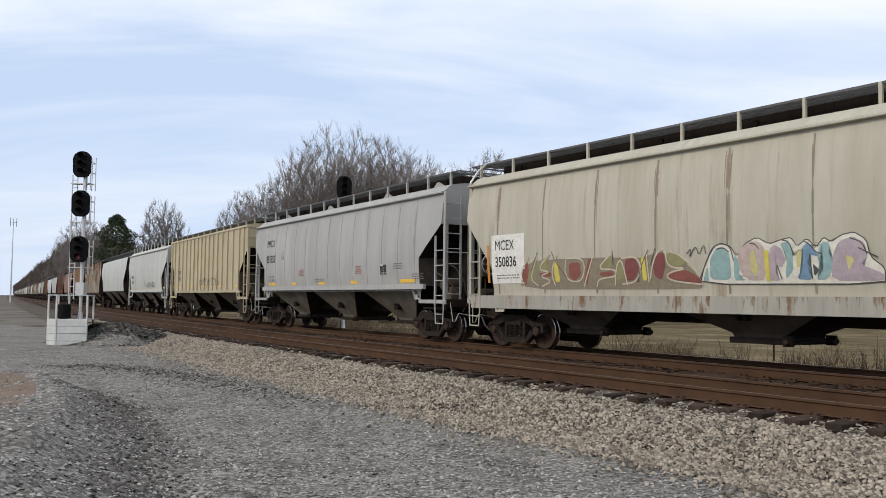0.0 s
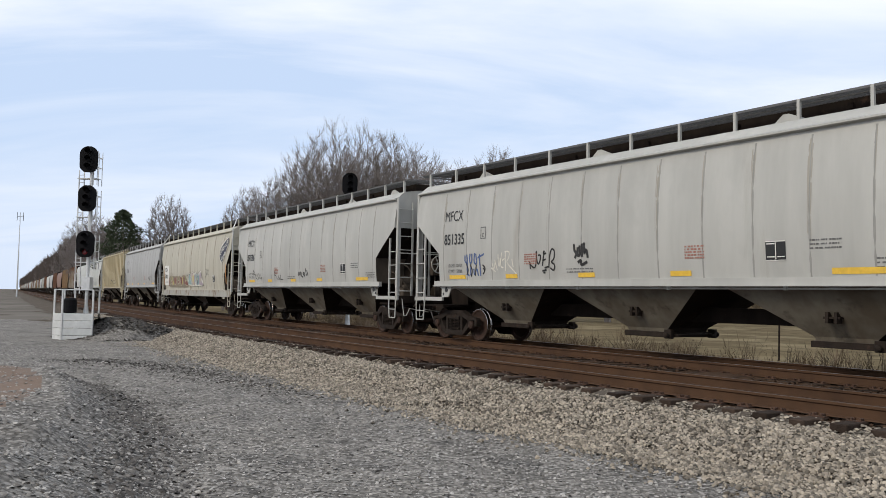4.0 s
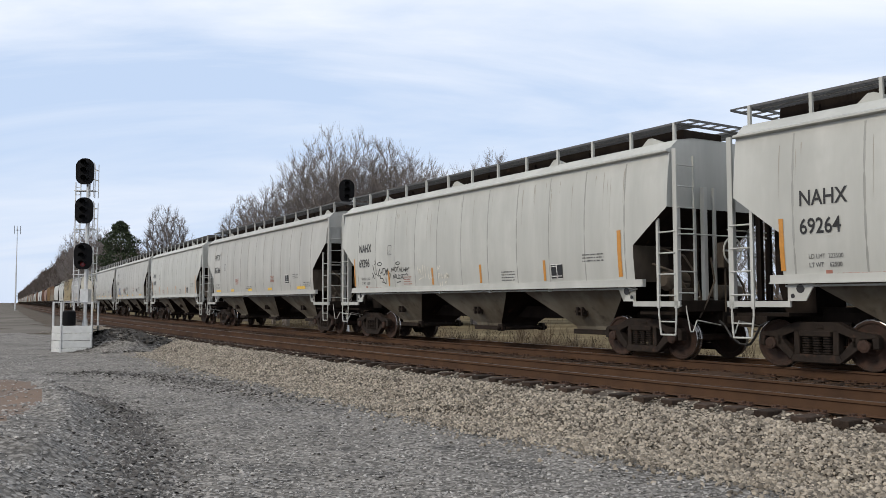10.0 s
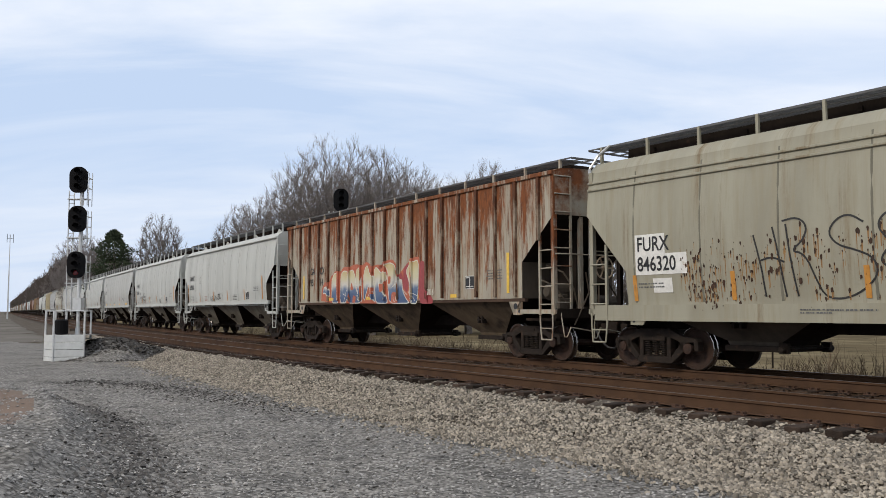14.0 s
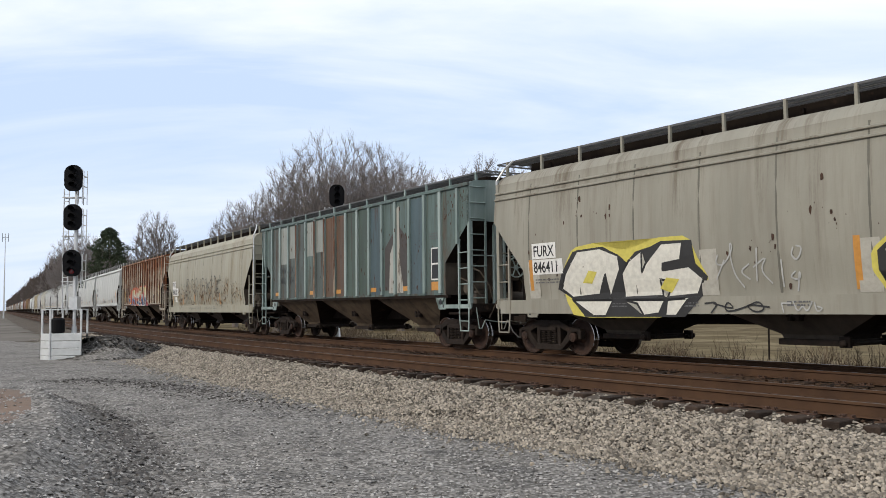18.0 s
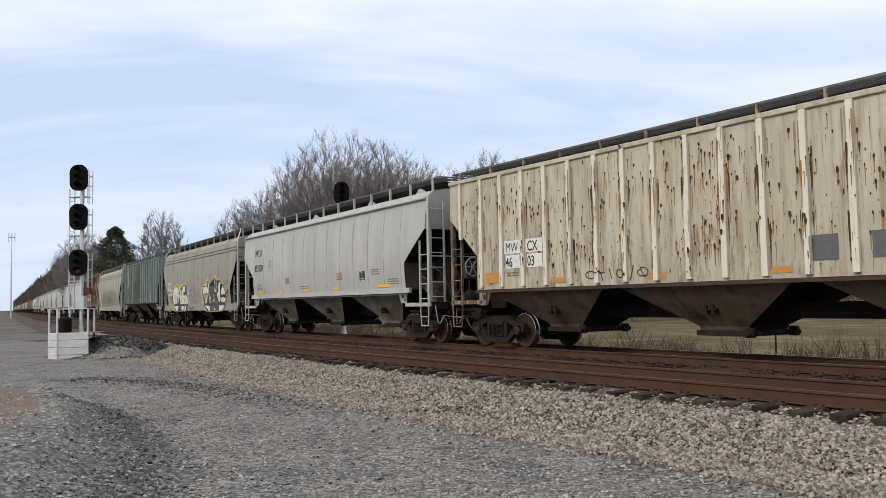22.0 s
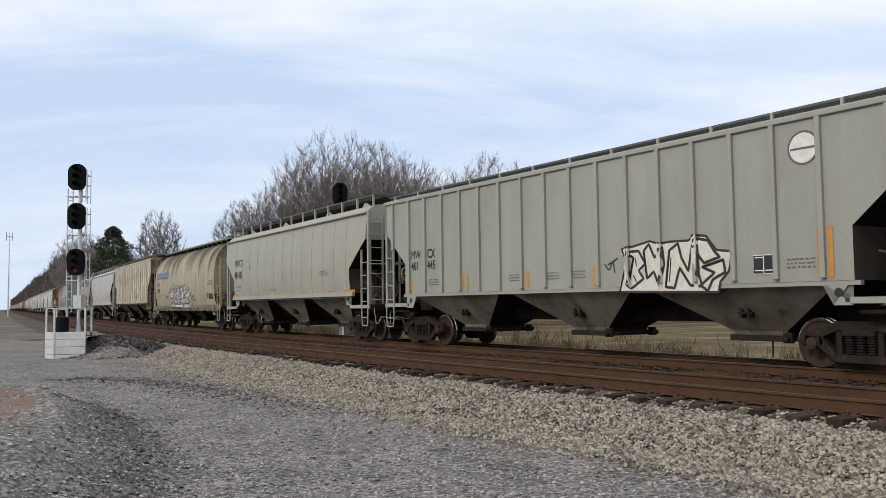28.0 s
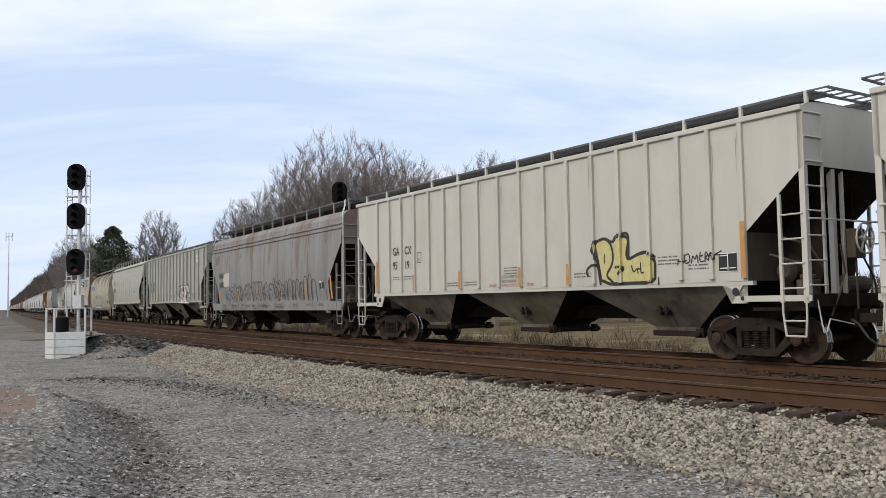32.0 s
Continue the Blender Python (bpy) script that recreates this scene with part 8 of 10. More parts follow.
def art_slate_front(car, spec):
    sprayed(car, spec, SP_INK, 0.032, [[(3.03, 1.43), (3.01, 1.72), (3.09, 1.84), (3.20, 1.79), (3.34, 1.52)], [(3.16, 1.69), (3.23, 1.57), (3.19, 1.67)], [(3.51, 1.40), (3.49, 1.80), (3.59, 2.03), (3.78, 2.08), (3.93, 1.92), (4.04, 1.66), (4.15, 1.41)], [(3.72, 1.84), (3.93, 1.71), (4.09, 1.41)], [(3.89, 2.07), (3.99, 2.17), (4.21, 2.16), (4.37, 2.08), (4.49, 2.16), (4.64, 2.38), (4.71, 2.24), (4.83, 1.86), (4.98, 1.39)], [(3.91, 1.99), (4.07, 1.89), (4.23, 2.02), (4.28, 1.77), (4.48, 1.40)], [(4.28, 1.75), (4.42, 1.63)], [(4.54, 2.12), (4.59, 1.87), (4.73, 1.71), (4.88, 1.40)], [(4.57, 1.71), (4.70, 1.42)]])
    sprayed(car, spec, SP_INK, 0.032, [[(4.80, 2.06), (4.94, 2.14), (5.11, 2.04)], [(4.82, 1.97), (4.94, 1.88), (5.08, 1.98), (5.13, 1.74), (5.16, 1.61)], [(5.11, 2.06), (5.28, 2.20), (5.44, 2.11), (5.63, 1.99)], [(5.34, 2.07), (5.36, 1.79), (5.45, 1.73)], [(5.26, 1.63), (5.48, 1.75), (5.63, 1.59)], [(5.19, 1.52), (5.36, 1.60), (5.49, 1.41)], [(3.41, 1.00), (3.36, 1.22), (3.51, 1.35), (3.72, 1.35), (3.83, 1.21)], [(4.06, 1.37), (3.94, 1.10), (3.85, 0.99)], [(4.45, 1.34), (4.46, 0.99)], [(4.77, 1.33), (4.62, 0.99)], [(5.03, 1.33), (5.04, 0.99)], [(5.56, 1.32), (5.37, 0.99)]])
    sprayed(car, spec, SP_INK, 0.022, [[(2.38, 1.35), (2.38, 1.23)], [(2.45, 1.35), (2.48, 1.23), (2.55, 1.35)], [(2.59, 1.22), (2.65, 1.34), (2.69, 1.22)], [(2.74, 1.22), (2.74, 1.34), (2.82, 1.22), (2.84, 1.35)], [(2.90, 1.34), (2.86, 1.22), (2.96, 1.24)], [(2.44, 1.04), (2.48, 1.18), (2.54, 1.04)], [(2.57, 1.04), (2.61, 1.18), (2.65, 1.04), (2.67, 1.17)], [(2.73, 1.17), (2.73, 1.04), (2.83, 1.10), (2.73, 1.17)], [(2.89, 1.15), (2.89, 1.04), (2.98, 1.05), (2.99, 1.15), (2.89, 1.15)], [(3.02, 1.17), (3.08, 1.04), (3.14, 1.17)], [(4.03, 1.28), (4.05, 1.16), (4.14, 1.28)], [(4.17, 1.21), (4.23, 1.30), (4.28, 1.18)], [(4.08, 1.12), (4.28, 1.14)]])


def art_slate_rear(car, spec):
    sprayed(car, spec, SP_INK, 0.032, [[(10.71, 1.46), (10.75, 1.79), (10.92, 2.05), (11.10, 2.11), (11.28, 1.98), (11.29, 1.71), (11.29, 1.45)], [(11.02, 1.91), (11.04, 1.71), (11.09, 1.52)], [(11.16, 1.45), (11.22, 1.86), (11.38, 2.19), (11.54, 2.26), (11.70, 2.11), (11.69, 1.77), (11.67, 1.44)], [(11.47, 2.02), (11.47, 1.77), (11.50, 1.53)], [(11.55, 1.44), (11.61, 1.90), (11.79, 2.25), (11.98, 2.33), (12.17, 2.16), (12.17, 1.79), (12.15, 1.43)], [(11.90, 2.06), (11.91, 1.80), (11.96, 1.53)], [(12.05, 1.44), (12.11, 1.85), (12.25, 2.18), (12.39, 2.25), (12.51, 2.10), (12.50, 1.76), (12.47, 1.43)], [(12.32, 2.01), (12.32, 1.76), (12.33, 1.51)]])
    sprayed(car, spec, SP_INK, 0.032, [[(12.40, 1.43), (12.45, 1.87), (12.63, 2.21), (12.82, 2.29), (13.02, 2.12), (13.02, 1.76), (13.01, 1.42)], [(12.74, 2.03), (12.76, 1.77), (12.80, 1.51)], [(12.89, 1.42), (12.93, 1.80), (13.08, 2.09), (13.24, 2.16), (13.39, 2.02), (13.38, 1.71), (13.38, 1.41)], [(13.17, 1.94), (13.17, 1.71), (13.21, 1.49)], [(13.27, 1.42), (13.33, 1.91), (13.49, 2.29), (13.66, 2.38), (13.82, 2.20), (13.81, 1.79), (13.79, 1.41)], [(13.73, 1.41), (13.79, 1.94), (13.95, 2.36), (14.11, 2.46), (14.27, 2.26), (14.25, 1.82), (14.23, 1.40)], [(14.13, 1.40), (14.18, 1.84), (14.34, 2.18), (14.50, 2.25), (14.67, 2.09), (14.66, 1.73), (14.66, 1.39)]])


def art_386(car, spec):
    sprayed(car, spec, SP_BLACK, 0.03, [[(3.20, 2.32), (3.26, 1.87)], [(3.15, 2.29), (3.49, 2.19), (3.28, 2.10)], [(3.48, 2.13), (3.51, 1.92), (3.65, 1.92), (3.72, 2.12)], [(3.91, 2.15), (3.76, 2.04), (3.94, 1.94), (3.74, 1.86)], [(4.18, 2.08), (4.00, 2.09), (4.02, 1.88), (4.36, 2.02), (4.20, 1.82)], [(6.06, 2.26), (6.07, 1.85)], [(5.98, 2.20), (6.33, 2.09), (6.09, 2.01)], [(6.32, 2.04), (6.31, 1.88), (6.46, 1.87), (6.51, 2.03)], [(6.63, 2.03), (6.54, 1.95), (6.69, 1.90), (6.53, 1.83)], [(6.85, 2.02), (6.74, 2.00), (6.76, 1.84), (7.09, 1.86)]])
    sprayed(car, spec, SP_BLACK, 0.06, [[(8.87, 2.00), (8.98, 2.17), (9.08, 1.97), (9.16, 2.16)], [(9.21, 2.13), (9.23, 1.95), (9.38, 1.94)], [(9.50, 1.99), (9.42, 2.08), (9.54, 2.12), (9.61, 2.01), (9.49, 1.96)], [(9.66, 2.28), (9.78, 1.98)], [(9.83, 2.20), (9.92, 1.98)]])


def art_furx_rear_tags(car, spec):
    sprayed(car, spec, SP_BLACK, 0.035, [[(11.27, 2.84), (11.32, 2.31), (11.37, 1.86)], [(11.24, 2.84), (11.43, 2.88), (11.54, 2.58), (11.56, 2.20), (11.43, 1.88)], [(11.60, 1.79), (11.67, 2.47), (11.75, 2.75), (11.83, 2.37), (11.86, 1.82)], [(11.64, 2.19), (11.86, 2.27)], [(11.94, 2.70), (12.02, 2.40), (12.14, 2.53), (12.19, 2.90)], [(12.03, 2.40), (12.09, 1.80)]])


def x_mcex(car, spec):
    decal(car, spec, "mark_panel", [(at(spec, 3.1), at(spec, 1.75), 1.68, 2.95)], white_m, 0.009, "white repainted mark panel")
    marks(car, spec, "MCEX", "350836", 1.9, 2.55, 2.12, 0.26)
    small_print(car, spec, at(spec, 1.95), 1.88, 0.95, 2, seed=2)
    bars(car, spec, (1.55, 17.0), 1.7, 2.7, 0.1)
    streaks(car, spec, 70, 31, (1.5, 17), 4.25, 2.6, 0.03, brown_m, True)
    art_mcex(car, spec)
    art_mcex_rear(car, spec)
    consolidated(car, spec, 14.4, 1.8)
    small_print(car, spec, at(spec, 12.9), 2.5, 0.6, 6, seed=5)


def x_386(car, spec):
    art_386(car, spec)


def x_335(car, spec):
    art_335(car, spec)


def x_69296(car, spec):
    art_69296(car, spec)


def x_69264(car, spec):
    art_69264(car, spec)


def x_9514(car, spec):
    split_marks("GA", "CX", "95", "14", 2.99, 2.62, 2.2, 0.88)(car, spec)
    art_9514(car, spec)
    lettering(car, spec, "2016", at(spec, 11.75), 1.72, 0.17, SP_WHITE, narrow=0.8, lift=0.05)
    for d in (4.6, 7.7, 10.7, 13.0):
        decal(car, spec, "reflector", [(at(spec, d) - 0.5, at(spec, d), 1.62, 1.72)], yellow_m, 0.011)
    bars(car, spec, (15.7,), 1.7, 2.75, 0.12, yellow_m)
    consolidated(car, spec, 13.78, 1.85)
    small_print(car, spec, at(spec, 14.8), 2.3, 0.7, 4, seed=15)
    bars(car, spec, (2.3,), 1.7, 2.6, 0.12, yellow_m)


def hatch_words(car, spec, dist):
    lettering(car, spec, "CAUTION", at(spec, dist), 1.6, 0.085, black_m)
    for z, text in ((1.29, "OPEN HATCH"), (1.2, "BEFORE UNLOADING"), (1.11, "COMPARTMENTS")):
        lettering(car, spec, text, at(spec, dist - 0.05), z, 0.05, stencil_m, lift=0.03)


def x_8463(car, spec):
    decal(car, spec, "mark_panel", [(at(spec, 2.85), at(spec, 2.05), 2.43, 2.85), (at(spec, 3.4), at(spec, 2.05), 2.0, 2.43), (at(spec, 3.0), at(spec, 2.5), 1.62, 1.92)], white_m, 0.009, "white repainted mark panels")
    marks(car, spec, "FURX", "846320", 2.1, 2.5, 2.08, 0.3)
    small_print(car, spec, at(spec, 2.1), 1.8, 0.7, 2, seed=16)
    art_furx_tags(car, spec)
    art_furx_rear_tags(car, spec)
    blisters(car, spec, 900, 7, (3.2, 12.6), (1.45, 2.65), spot_m, run_m, 0.026, 34)
    blisters(car, spec, 240, 8, (12.6, 16.6), (1.45, 2.6), spot_m, run_m, 0.026, 8)
    bars(car, spec, (1.95, 4.4, 7.0, 12.0), 1.45, 2.0, 0.1)
    hatch_words(car, spec, 10.95)
    for d in (5.8, 7.6, 9.0):
        small_print(car, spec, at(spec, d), 1.25, 0.6, 2, h=0.025, gap=0.055, seed=int(d * 10))
    for d in (6.3, 9.6):
        small_print(car, spec, at(spec, d), 1.24, 0.9, 1, h=0.03, seed=int(d * 7))


def x_teal(car, spec):
    split_marks("MW", "CX", "462", "574", 2.93, 2.62, 2.2, 0.9)(car, spec)
    emblem = spray("dark faded emblem paint", (0.055, 0.047, 0.04))
    primer = rusting("bare pale primer", (0.37, 0.36, 0.32), (0.27, 0.265, 0.235), (0.07, 0.055, 0.042), (0.12, 0.09, 0.065), (5.0, 0.8), (14.0, 2.0), (1.6, 4.4, 0.08, -0.04), (0.9, 0.98))
    for pts, m, lift, name in (([(13.65, 1.75), (12.0, 1.75), (12.0, 3.1), (12.75, 3.72), (13.0, 3.72), (13.65, 3.2)], emblem, 0.0046, "painted_emblem"),
                               ([(12.62, 1.66), (12.28, 1.66), (12.36, 2.9), (12.62, 3.3)], primer, 0.007, "worn_patch"), ([(13.25, 1.66), (12.72, 1.66), (12.72, 4.3), (12.95, 4.4), (13.0, 2.6)], primer, 0.008, "worn_patch")):
        bm = bmesh.new()
        bm.faces.new([bm.verts.new((at(spec, q), 1.53 + lift, z)) for q, z in pts])
        part(name, bm, m, car)
    places = sorted((at(spec, 0) - x for x in rib_places(spec)))
    pale = rusting("faded pale panel", (0.27, 0.285, 0.26), (0.2, 0.22, 0.2), (0.1, 0.06, 0.04), (0.14, 0.1, 0.07), (3.0, 0.3), (9.0, 0.8), (1.6, 4.6, -0.05, 0.0), (0.88, 1.02), (0.16, 0.18, 0.165))
    murk = rusting("dull slate-green panel", (0.085, 0.105, 0.098), (0.06, 0.072, 0.066), (0.085, 0.052, 0.036), (0.06, 0.045, 0.035), (3.0, 0.3), (9.0, 0.8), (1.6, 4.6, 0.0, 0.0), (0.84, 1.0), (0.1, 0.12, 0.11))
    brown = rusting("brown rusted panel", (0.125, 0.07, 0.04), (0.085, 0.055, 0.038), (0.16, 0.07, 0.032), (0.06, 0.06, 0.05), (3.0, 0.25), (9.0, 0.6), (1.6, 4.6, 0.0, 0.05), (0.86, 1.04), (0.075, 0.07, 0.055))
    green = rusting("deep green panel", (0.07, 0.1, 0.082), (0.05, 0.07, 0.058), (0.1, 0.055, 0.035), (0.06, 0.05, 0.04), (3.0, 0.3), (9.0, 0.8), (1.6, 4.6, 0.0, 0.0), (0.92, 1.05), (0.05, 0.062, 0.052))
    blue = rusting("blue-grey panel", (0.075, 0.112, 0.125), (0.055, 0.082, 0.092), (0.09, 0.055, 0.04), (0.06, 0.05, 0.045), (3.0, 0.3), (9.0, 0.8), (1.6, 4.6, 0.0, 0.0), (0.92, 1.05), (0.05, 0.066, 0.07))
    for i, low, high, mat in ((0, 1.62, 4.5, murk), (1, 1.62, 3.0, murk), (1, 3.0, 4.5, pale), (2, 1.62, 3.2, murk), (2, 3.2, 4.5, pale), (3, 1.62, 4.5, murk), (4, 3.2, 4.5, pale), (5, 3.3, 4.5, pale), (5, 1.62, 3.3, murk),
                              (6, 1.62, 4.5, brown), (7, 1.62, 4.5, brown), (8, 1.62, 4.5, green), (9, 1.62, 4.5, green), (10, 1.62, 4.5, blue), (13, 1.62, 4.5, blue)):
        decal(car, spec, "side_panel", [(at(spec, places[i + 1] - 0.07), at(spec, places[i] + 0.07), low, high)], mat, 0.0035)
    for i in (3, 5, 6, 7):
        decal(car, spec, "rusted_rib", [(at(spec, places[i]) - 0.066, at(spec, places[i]) + 0.066, 1.64, 4.52)], RUST_RIB, 0.0775)
    blisters(car, spec, 110, 41, (15.6, 17.0), (3.5, 4.4), spot_m, None, 0.026, 14)
    blisters(car, spec, 200, 42, (1.9, 15.6), (1.7, 4.4), spot_m, None, 0.03, 30)
    for d in (2.3, 5.9, 8.3, 11.0, 13.2):
        decal(car, spec, "reflector", [(at(spec, d) - 0.4, at(spec, d), 1.72, 1.86)], orange_m, 0.011)
    x = at(spec, 14.9)
    decal(car, spec, "lube_panel", [(x - 0.5, x, 2.0, 2.95)], white_m, 0.01)
    decal(car, spec, "lube_box", [(x - 0.46, x - 0.04, 2.04, 2.45), (x - 0.46, x - 0.04, 2.5, 2.91)], black_m, 0.014)
    decal(car, spec, "reflector", [(x - 0.5, x, 1.7, 1.95)], orange_m, 0.011)
    small_print(car, spec, at(spec, 14.8), 3.35, 0.6, 3, seed=19)


def x_84640(car, spec):
    decal(car, spec, "mark_panel", [(at(spec, 2.98), at(spec, 2.12), 2.36, 2.74), (at(spec, 3.2), at(spec, 2.12), 1.98, 2.34)], white_m, 0.009, "white repainted mark panel")
    for d in (1.95, 7.15, 10.35):
        decal(car, spec, "repaint_patch", [(at(spec, d) - 0.4, at(spec, d), 1.4, 2.3)], SP_PATCH, 0.007)
    marks(car, spec, "FURX", "846411", 2.17, 2.42, 2.03, 0.26)
    for d in (3.9, 4.7, 6.6, 9.0):
        small_print(car, spec, at(spec, d), 1.24, 0.45, 2, h=0.03, gap=0.06, seed=int(d * 10))
    small_print(car, spec, at(spec, 2.2), 1.84, 0.9, 2, seed=77)
    art_furx(car, spec)
    blisters(car, spec, 90, 9, (2.0, 16.0), (1.4, 3.6), spot_m, None, 0.03, 6)
    bars(car, spec, (2.0, 10.3, 16.0), 1.45, 2.35, 0.12)
    consolidated(car, spec, 15.3, 1.75)
    small_print(car, spec, at(spec, 15.0), 2.5, 0.8, 3, seed=21)


def x_white(car, spec):
    for d, wd, za in ((3.06, 0.68, 2.46), (3.14, 0.6, 2.08), (3.94, 0.64, 2.46), (3.98, 0.6, 2.08)):
        decal(car, spec, "mark_patch", [(at(spec, d) - wd, at(spec, d), za, za + 0.34)], white_m, 0.009)
    split_marks("MW", "CX", "46", "03", 3.12, 2.5, 2.12, 0.88, 0.25)(car, spec)
    small_print(car, spec, at(spec, 3.15), 1.95, 0.5, 2, seed=88)
    for d in (11.8, 12.9):
        decal(car, spec, "lube_panel", [(at(spec, d) - 0.5, at(spec, d), 1.85, 2.3)], stencil_m, 0.01)
    decal(car, spec, "reflector", [(at(spec, 14.8) - 0.55, at(spec, 14.8), 1.95, 2.15)], orange_m, 0.011)
    decal(car, spec, "reflector", [(at(spec, 2.9), at(spec, 2.25), 1.72, 2.0)], orange_m, 0.011)
    for d in (5.0, 8.0, 11.0):
        decal(car, spec, "reflector", [(at(spec, d) - 0.4, at(spec, d), 1.66, 1.78)], orange_m, 0.011)
    scrawl(car, spec, at(spec, 6.1), 1.66, 1.9, 0.3, SP_BLACK, 66, 0.025, 6)
    blisters(car, spec, 1150, 17, (1.2, 17.4), (1.7, 4.5), spot_m, run_m, 0.026, 110)
    for count, seed, high, reach, w, mat in ((70, 71, 4.45, 1.6, 0.06, brown_m), (90, 72, 3.7, 1.2, 0.05, run_m), (110, 73, 3.9, 1.1, 0.045, spot_m), (80, 74, 2.8, 0.9, 0.045, spot_m), (50, 75, 2.4, 0.7, 0.06, brown_m)):
        streaks(car, spec, count, seed, (1.9, 16.4), high, reach, w, mat, True)


def x_tank(car, spec):
    blue = spray("blue emblem paint", (0.09, 0.13, 0.3))
    for i in range(6):
        x = at(spec, 2.05 + i * 0.6)
        decal(car, spec, "emblem_block", [(x - 0.5, x, 3.06, 3.16), (x - 0.5, x, 3.36, 3.46), (x - 0.13, x, 3.17, 3.35), (x - 0.5, x - 0.37, 3.17, 3.35)], blue, 0.01)
    lettering(car, spec, "INTX", at(spec, 2.25), 2.59, 0.26)
    lettering(car, spec, "120057", at(spec, 2.2), 2.2, 0.26)
    small_print(car, spec, at(spec, 2.3), 2.05, 1.2, 3, seed=31)
    plate_c(car, spec, 3.9, 2.75)
    decal(car, spec, "reflector", [(at(spec, 1.9) - 0.45, at(spec, 1.9), 1.72, 1.95)], orange_m, 0.011)
    streaks(car, spec, 60, 34, (1.8, 16.5), 4.5, 2.6, 0.035, soot_m, True)
    art_tank(car, spec)
    decal(car, spec, "lube_panel", [(at(spec, 16.1), at(spec, 15.3), 1.65, 1.95)], black_m, 0.01)
    decal(car, spec, "reflector", [(at(spec, 16.6), at(spec, 16.1), 1.95, 2.1)], orange_m, 0.011)
    small_print(car, spec, at(spec, 15.2), 2.6, 1.1, 4, seed=32)
    decal(car, spec, "red_placard", [(at(spec, 14.9) - 0.3, at(spec, 14.9), 1.7, 2.0)], stencil_m, 0.01)


def x_437(car, spec):
    marks(car, spec, "MWCX", "481437", 2.15, 3.12, 2.55, 0.33)
    lettering(car, spec, "LD LMT  225200", at(spec, 2.4), 2.12, 0.08, stencil_m)
    lettering(car, spec, "LT WT    60800", at(spec, 2.4), 1.95, 0.08, stencil_m)
    plate_c(car, spec, 4.3, 2.95)
    for d, w in ((1.75, 0.9), (4.9, 0.5), (7.7, 0.5), (10.6, 0.5), (13.2, 0.5), (14.6, 0.9)):
        decal(car, spec, "reflector", [(at(spec, d) - w, at(spec, d), 1.68, 1.78)], orange_m, 0.011)
    small_print(car, spec, at(spec, 12.5), 2.5, 0.8, 3, seed=33)
    small_print(car, spec, at(spec, 7.0), 1.95, 0.8, 2, seed=34)


def x_445(car, spec):
    split_marks("MW", "CX", "461", "445", 2.22, 2.62, 2.28, 0.92)(car, spec)
    bm = bmesh.new()
    lathe(bm, [(0.27, 1.536), (0.27, 1.541)], 28, "y", (at(spec, 15.6), 0, 3.93))
    part("round_emblem", bm, white_m, car, "white round emblem with dark rim")
    bm = bmesh.new()
    lathe(bm, [(0.31, 1.531), (0.31, 1.537)], 28, "y", (at(spec, 15.6), 0, 3.93))
    part("emblem_rim", bm, stencil_m, car)
    decal(car, spec, "emblem_bar", [(at(spec, 15.85), at(spec, 15.35), 3.9, 3.94)], stencil_m, 0.013)
    art_445(car, spec)
    bars(car, spec, (2.15, 4.9, 5.15, 7.8, 10.2, 13.0), 1.62, 2.05, 0.1)
    bars(car, spec, (15.8, 16.0), 1.62, 2.5, 0.1)
    consolidated(car, spec, 14.5, 1.72)
    for d, s in ((3.2, 41), (7.1, 42), (8.5, 43), (9.4, 44), (15.2, 45)):
        small_print(car, spec, at(spec, d), 1.95, 0.55, 3, seed=s)


def x_slate(car, spec):
    decal(car, spec, "mark_patch", [(at(spec, 3.7), at(spec, 2.7), 2.2, 2.85)], spray("pale patch paint", (0.5, 0.48, 0.4)), 0.007, "pale repainted mark patch")
    marks(car, spec, "NAHX", "61087", 2.05, 2.62, 2.16, 0.27)
    art_slate_front(car, spec)
    art_slate(car, spec)
    art_slate_rear(car, spec)
    for d, wd in ((2.4, 0.5), (4.3, 0.4), (7.0, 0.5), (8.1, 0.7), (12.1, 0.6), (13.5, 0.8), (14.8, 0.5)):
        small_print(car, spec, at(spec, d), 1.25, wd, 2, h=0.03, gap=0.06, seed=int(d * 9))
    hatch_words(car, spec, 10.8)
    scrawl(car, spec, at(spec, 1.3), 3.3, 0.7, 0.5, SP_GREY, 97, 0.02, 5)
    bars(car, spec, (2.0, 4.95, 7.95, 10.8, 13.6), 1.45, 2.05, 0.11)
    bars(car, spec, (16.0,), 1.45, 2.3, 0.14)
    consolidated(car, spec, 15.0, 1.75)
    small_print(car, spec, at(spec, 6.0), 1.25, 0.6, 3, h=0.03, gap=0.06, seed=46)
    small_print(car, spec, at(spec, 10.0), 1.25, 0.9, 3, h=0.03, gap=0.06, seed=47)


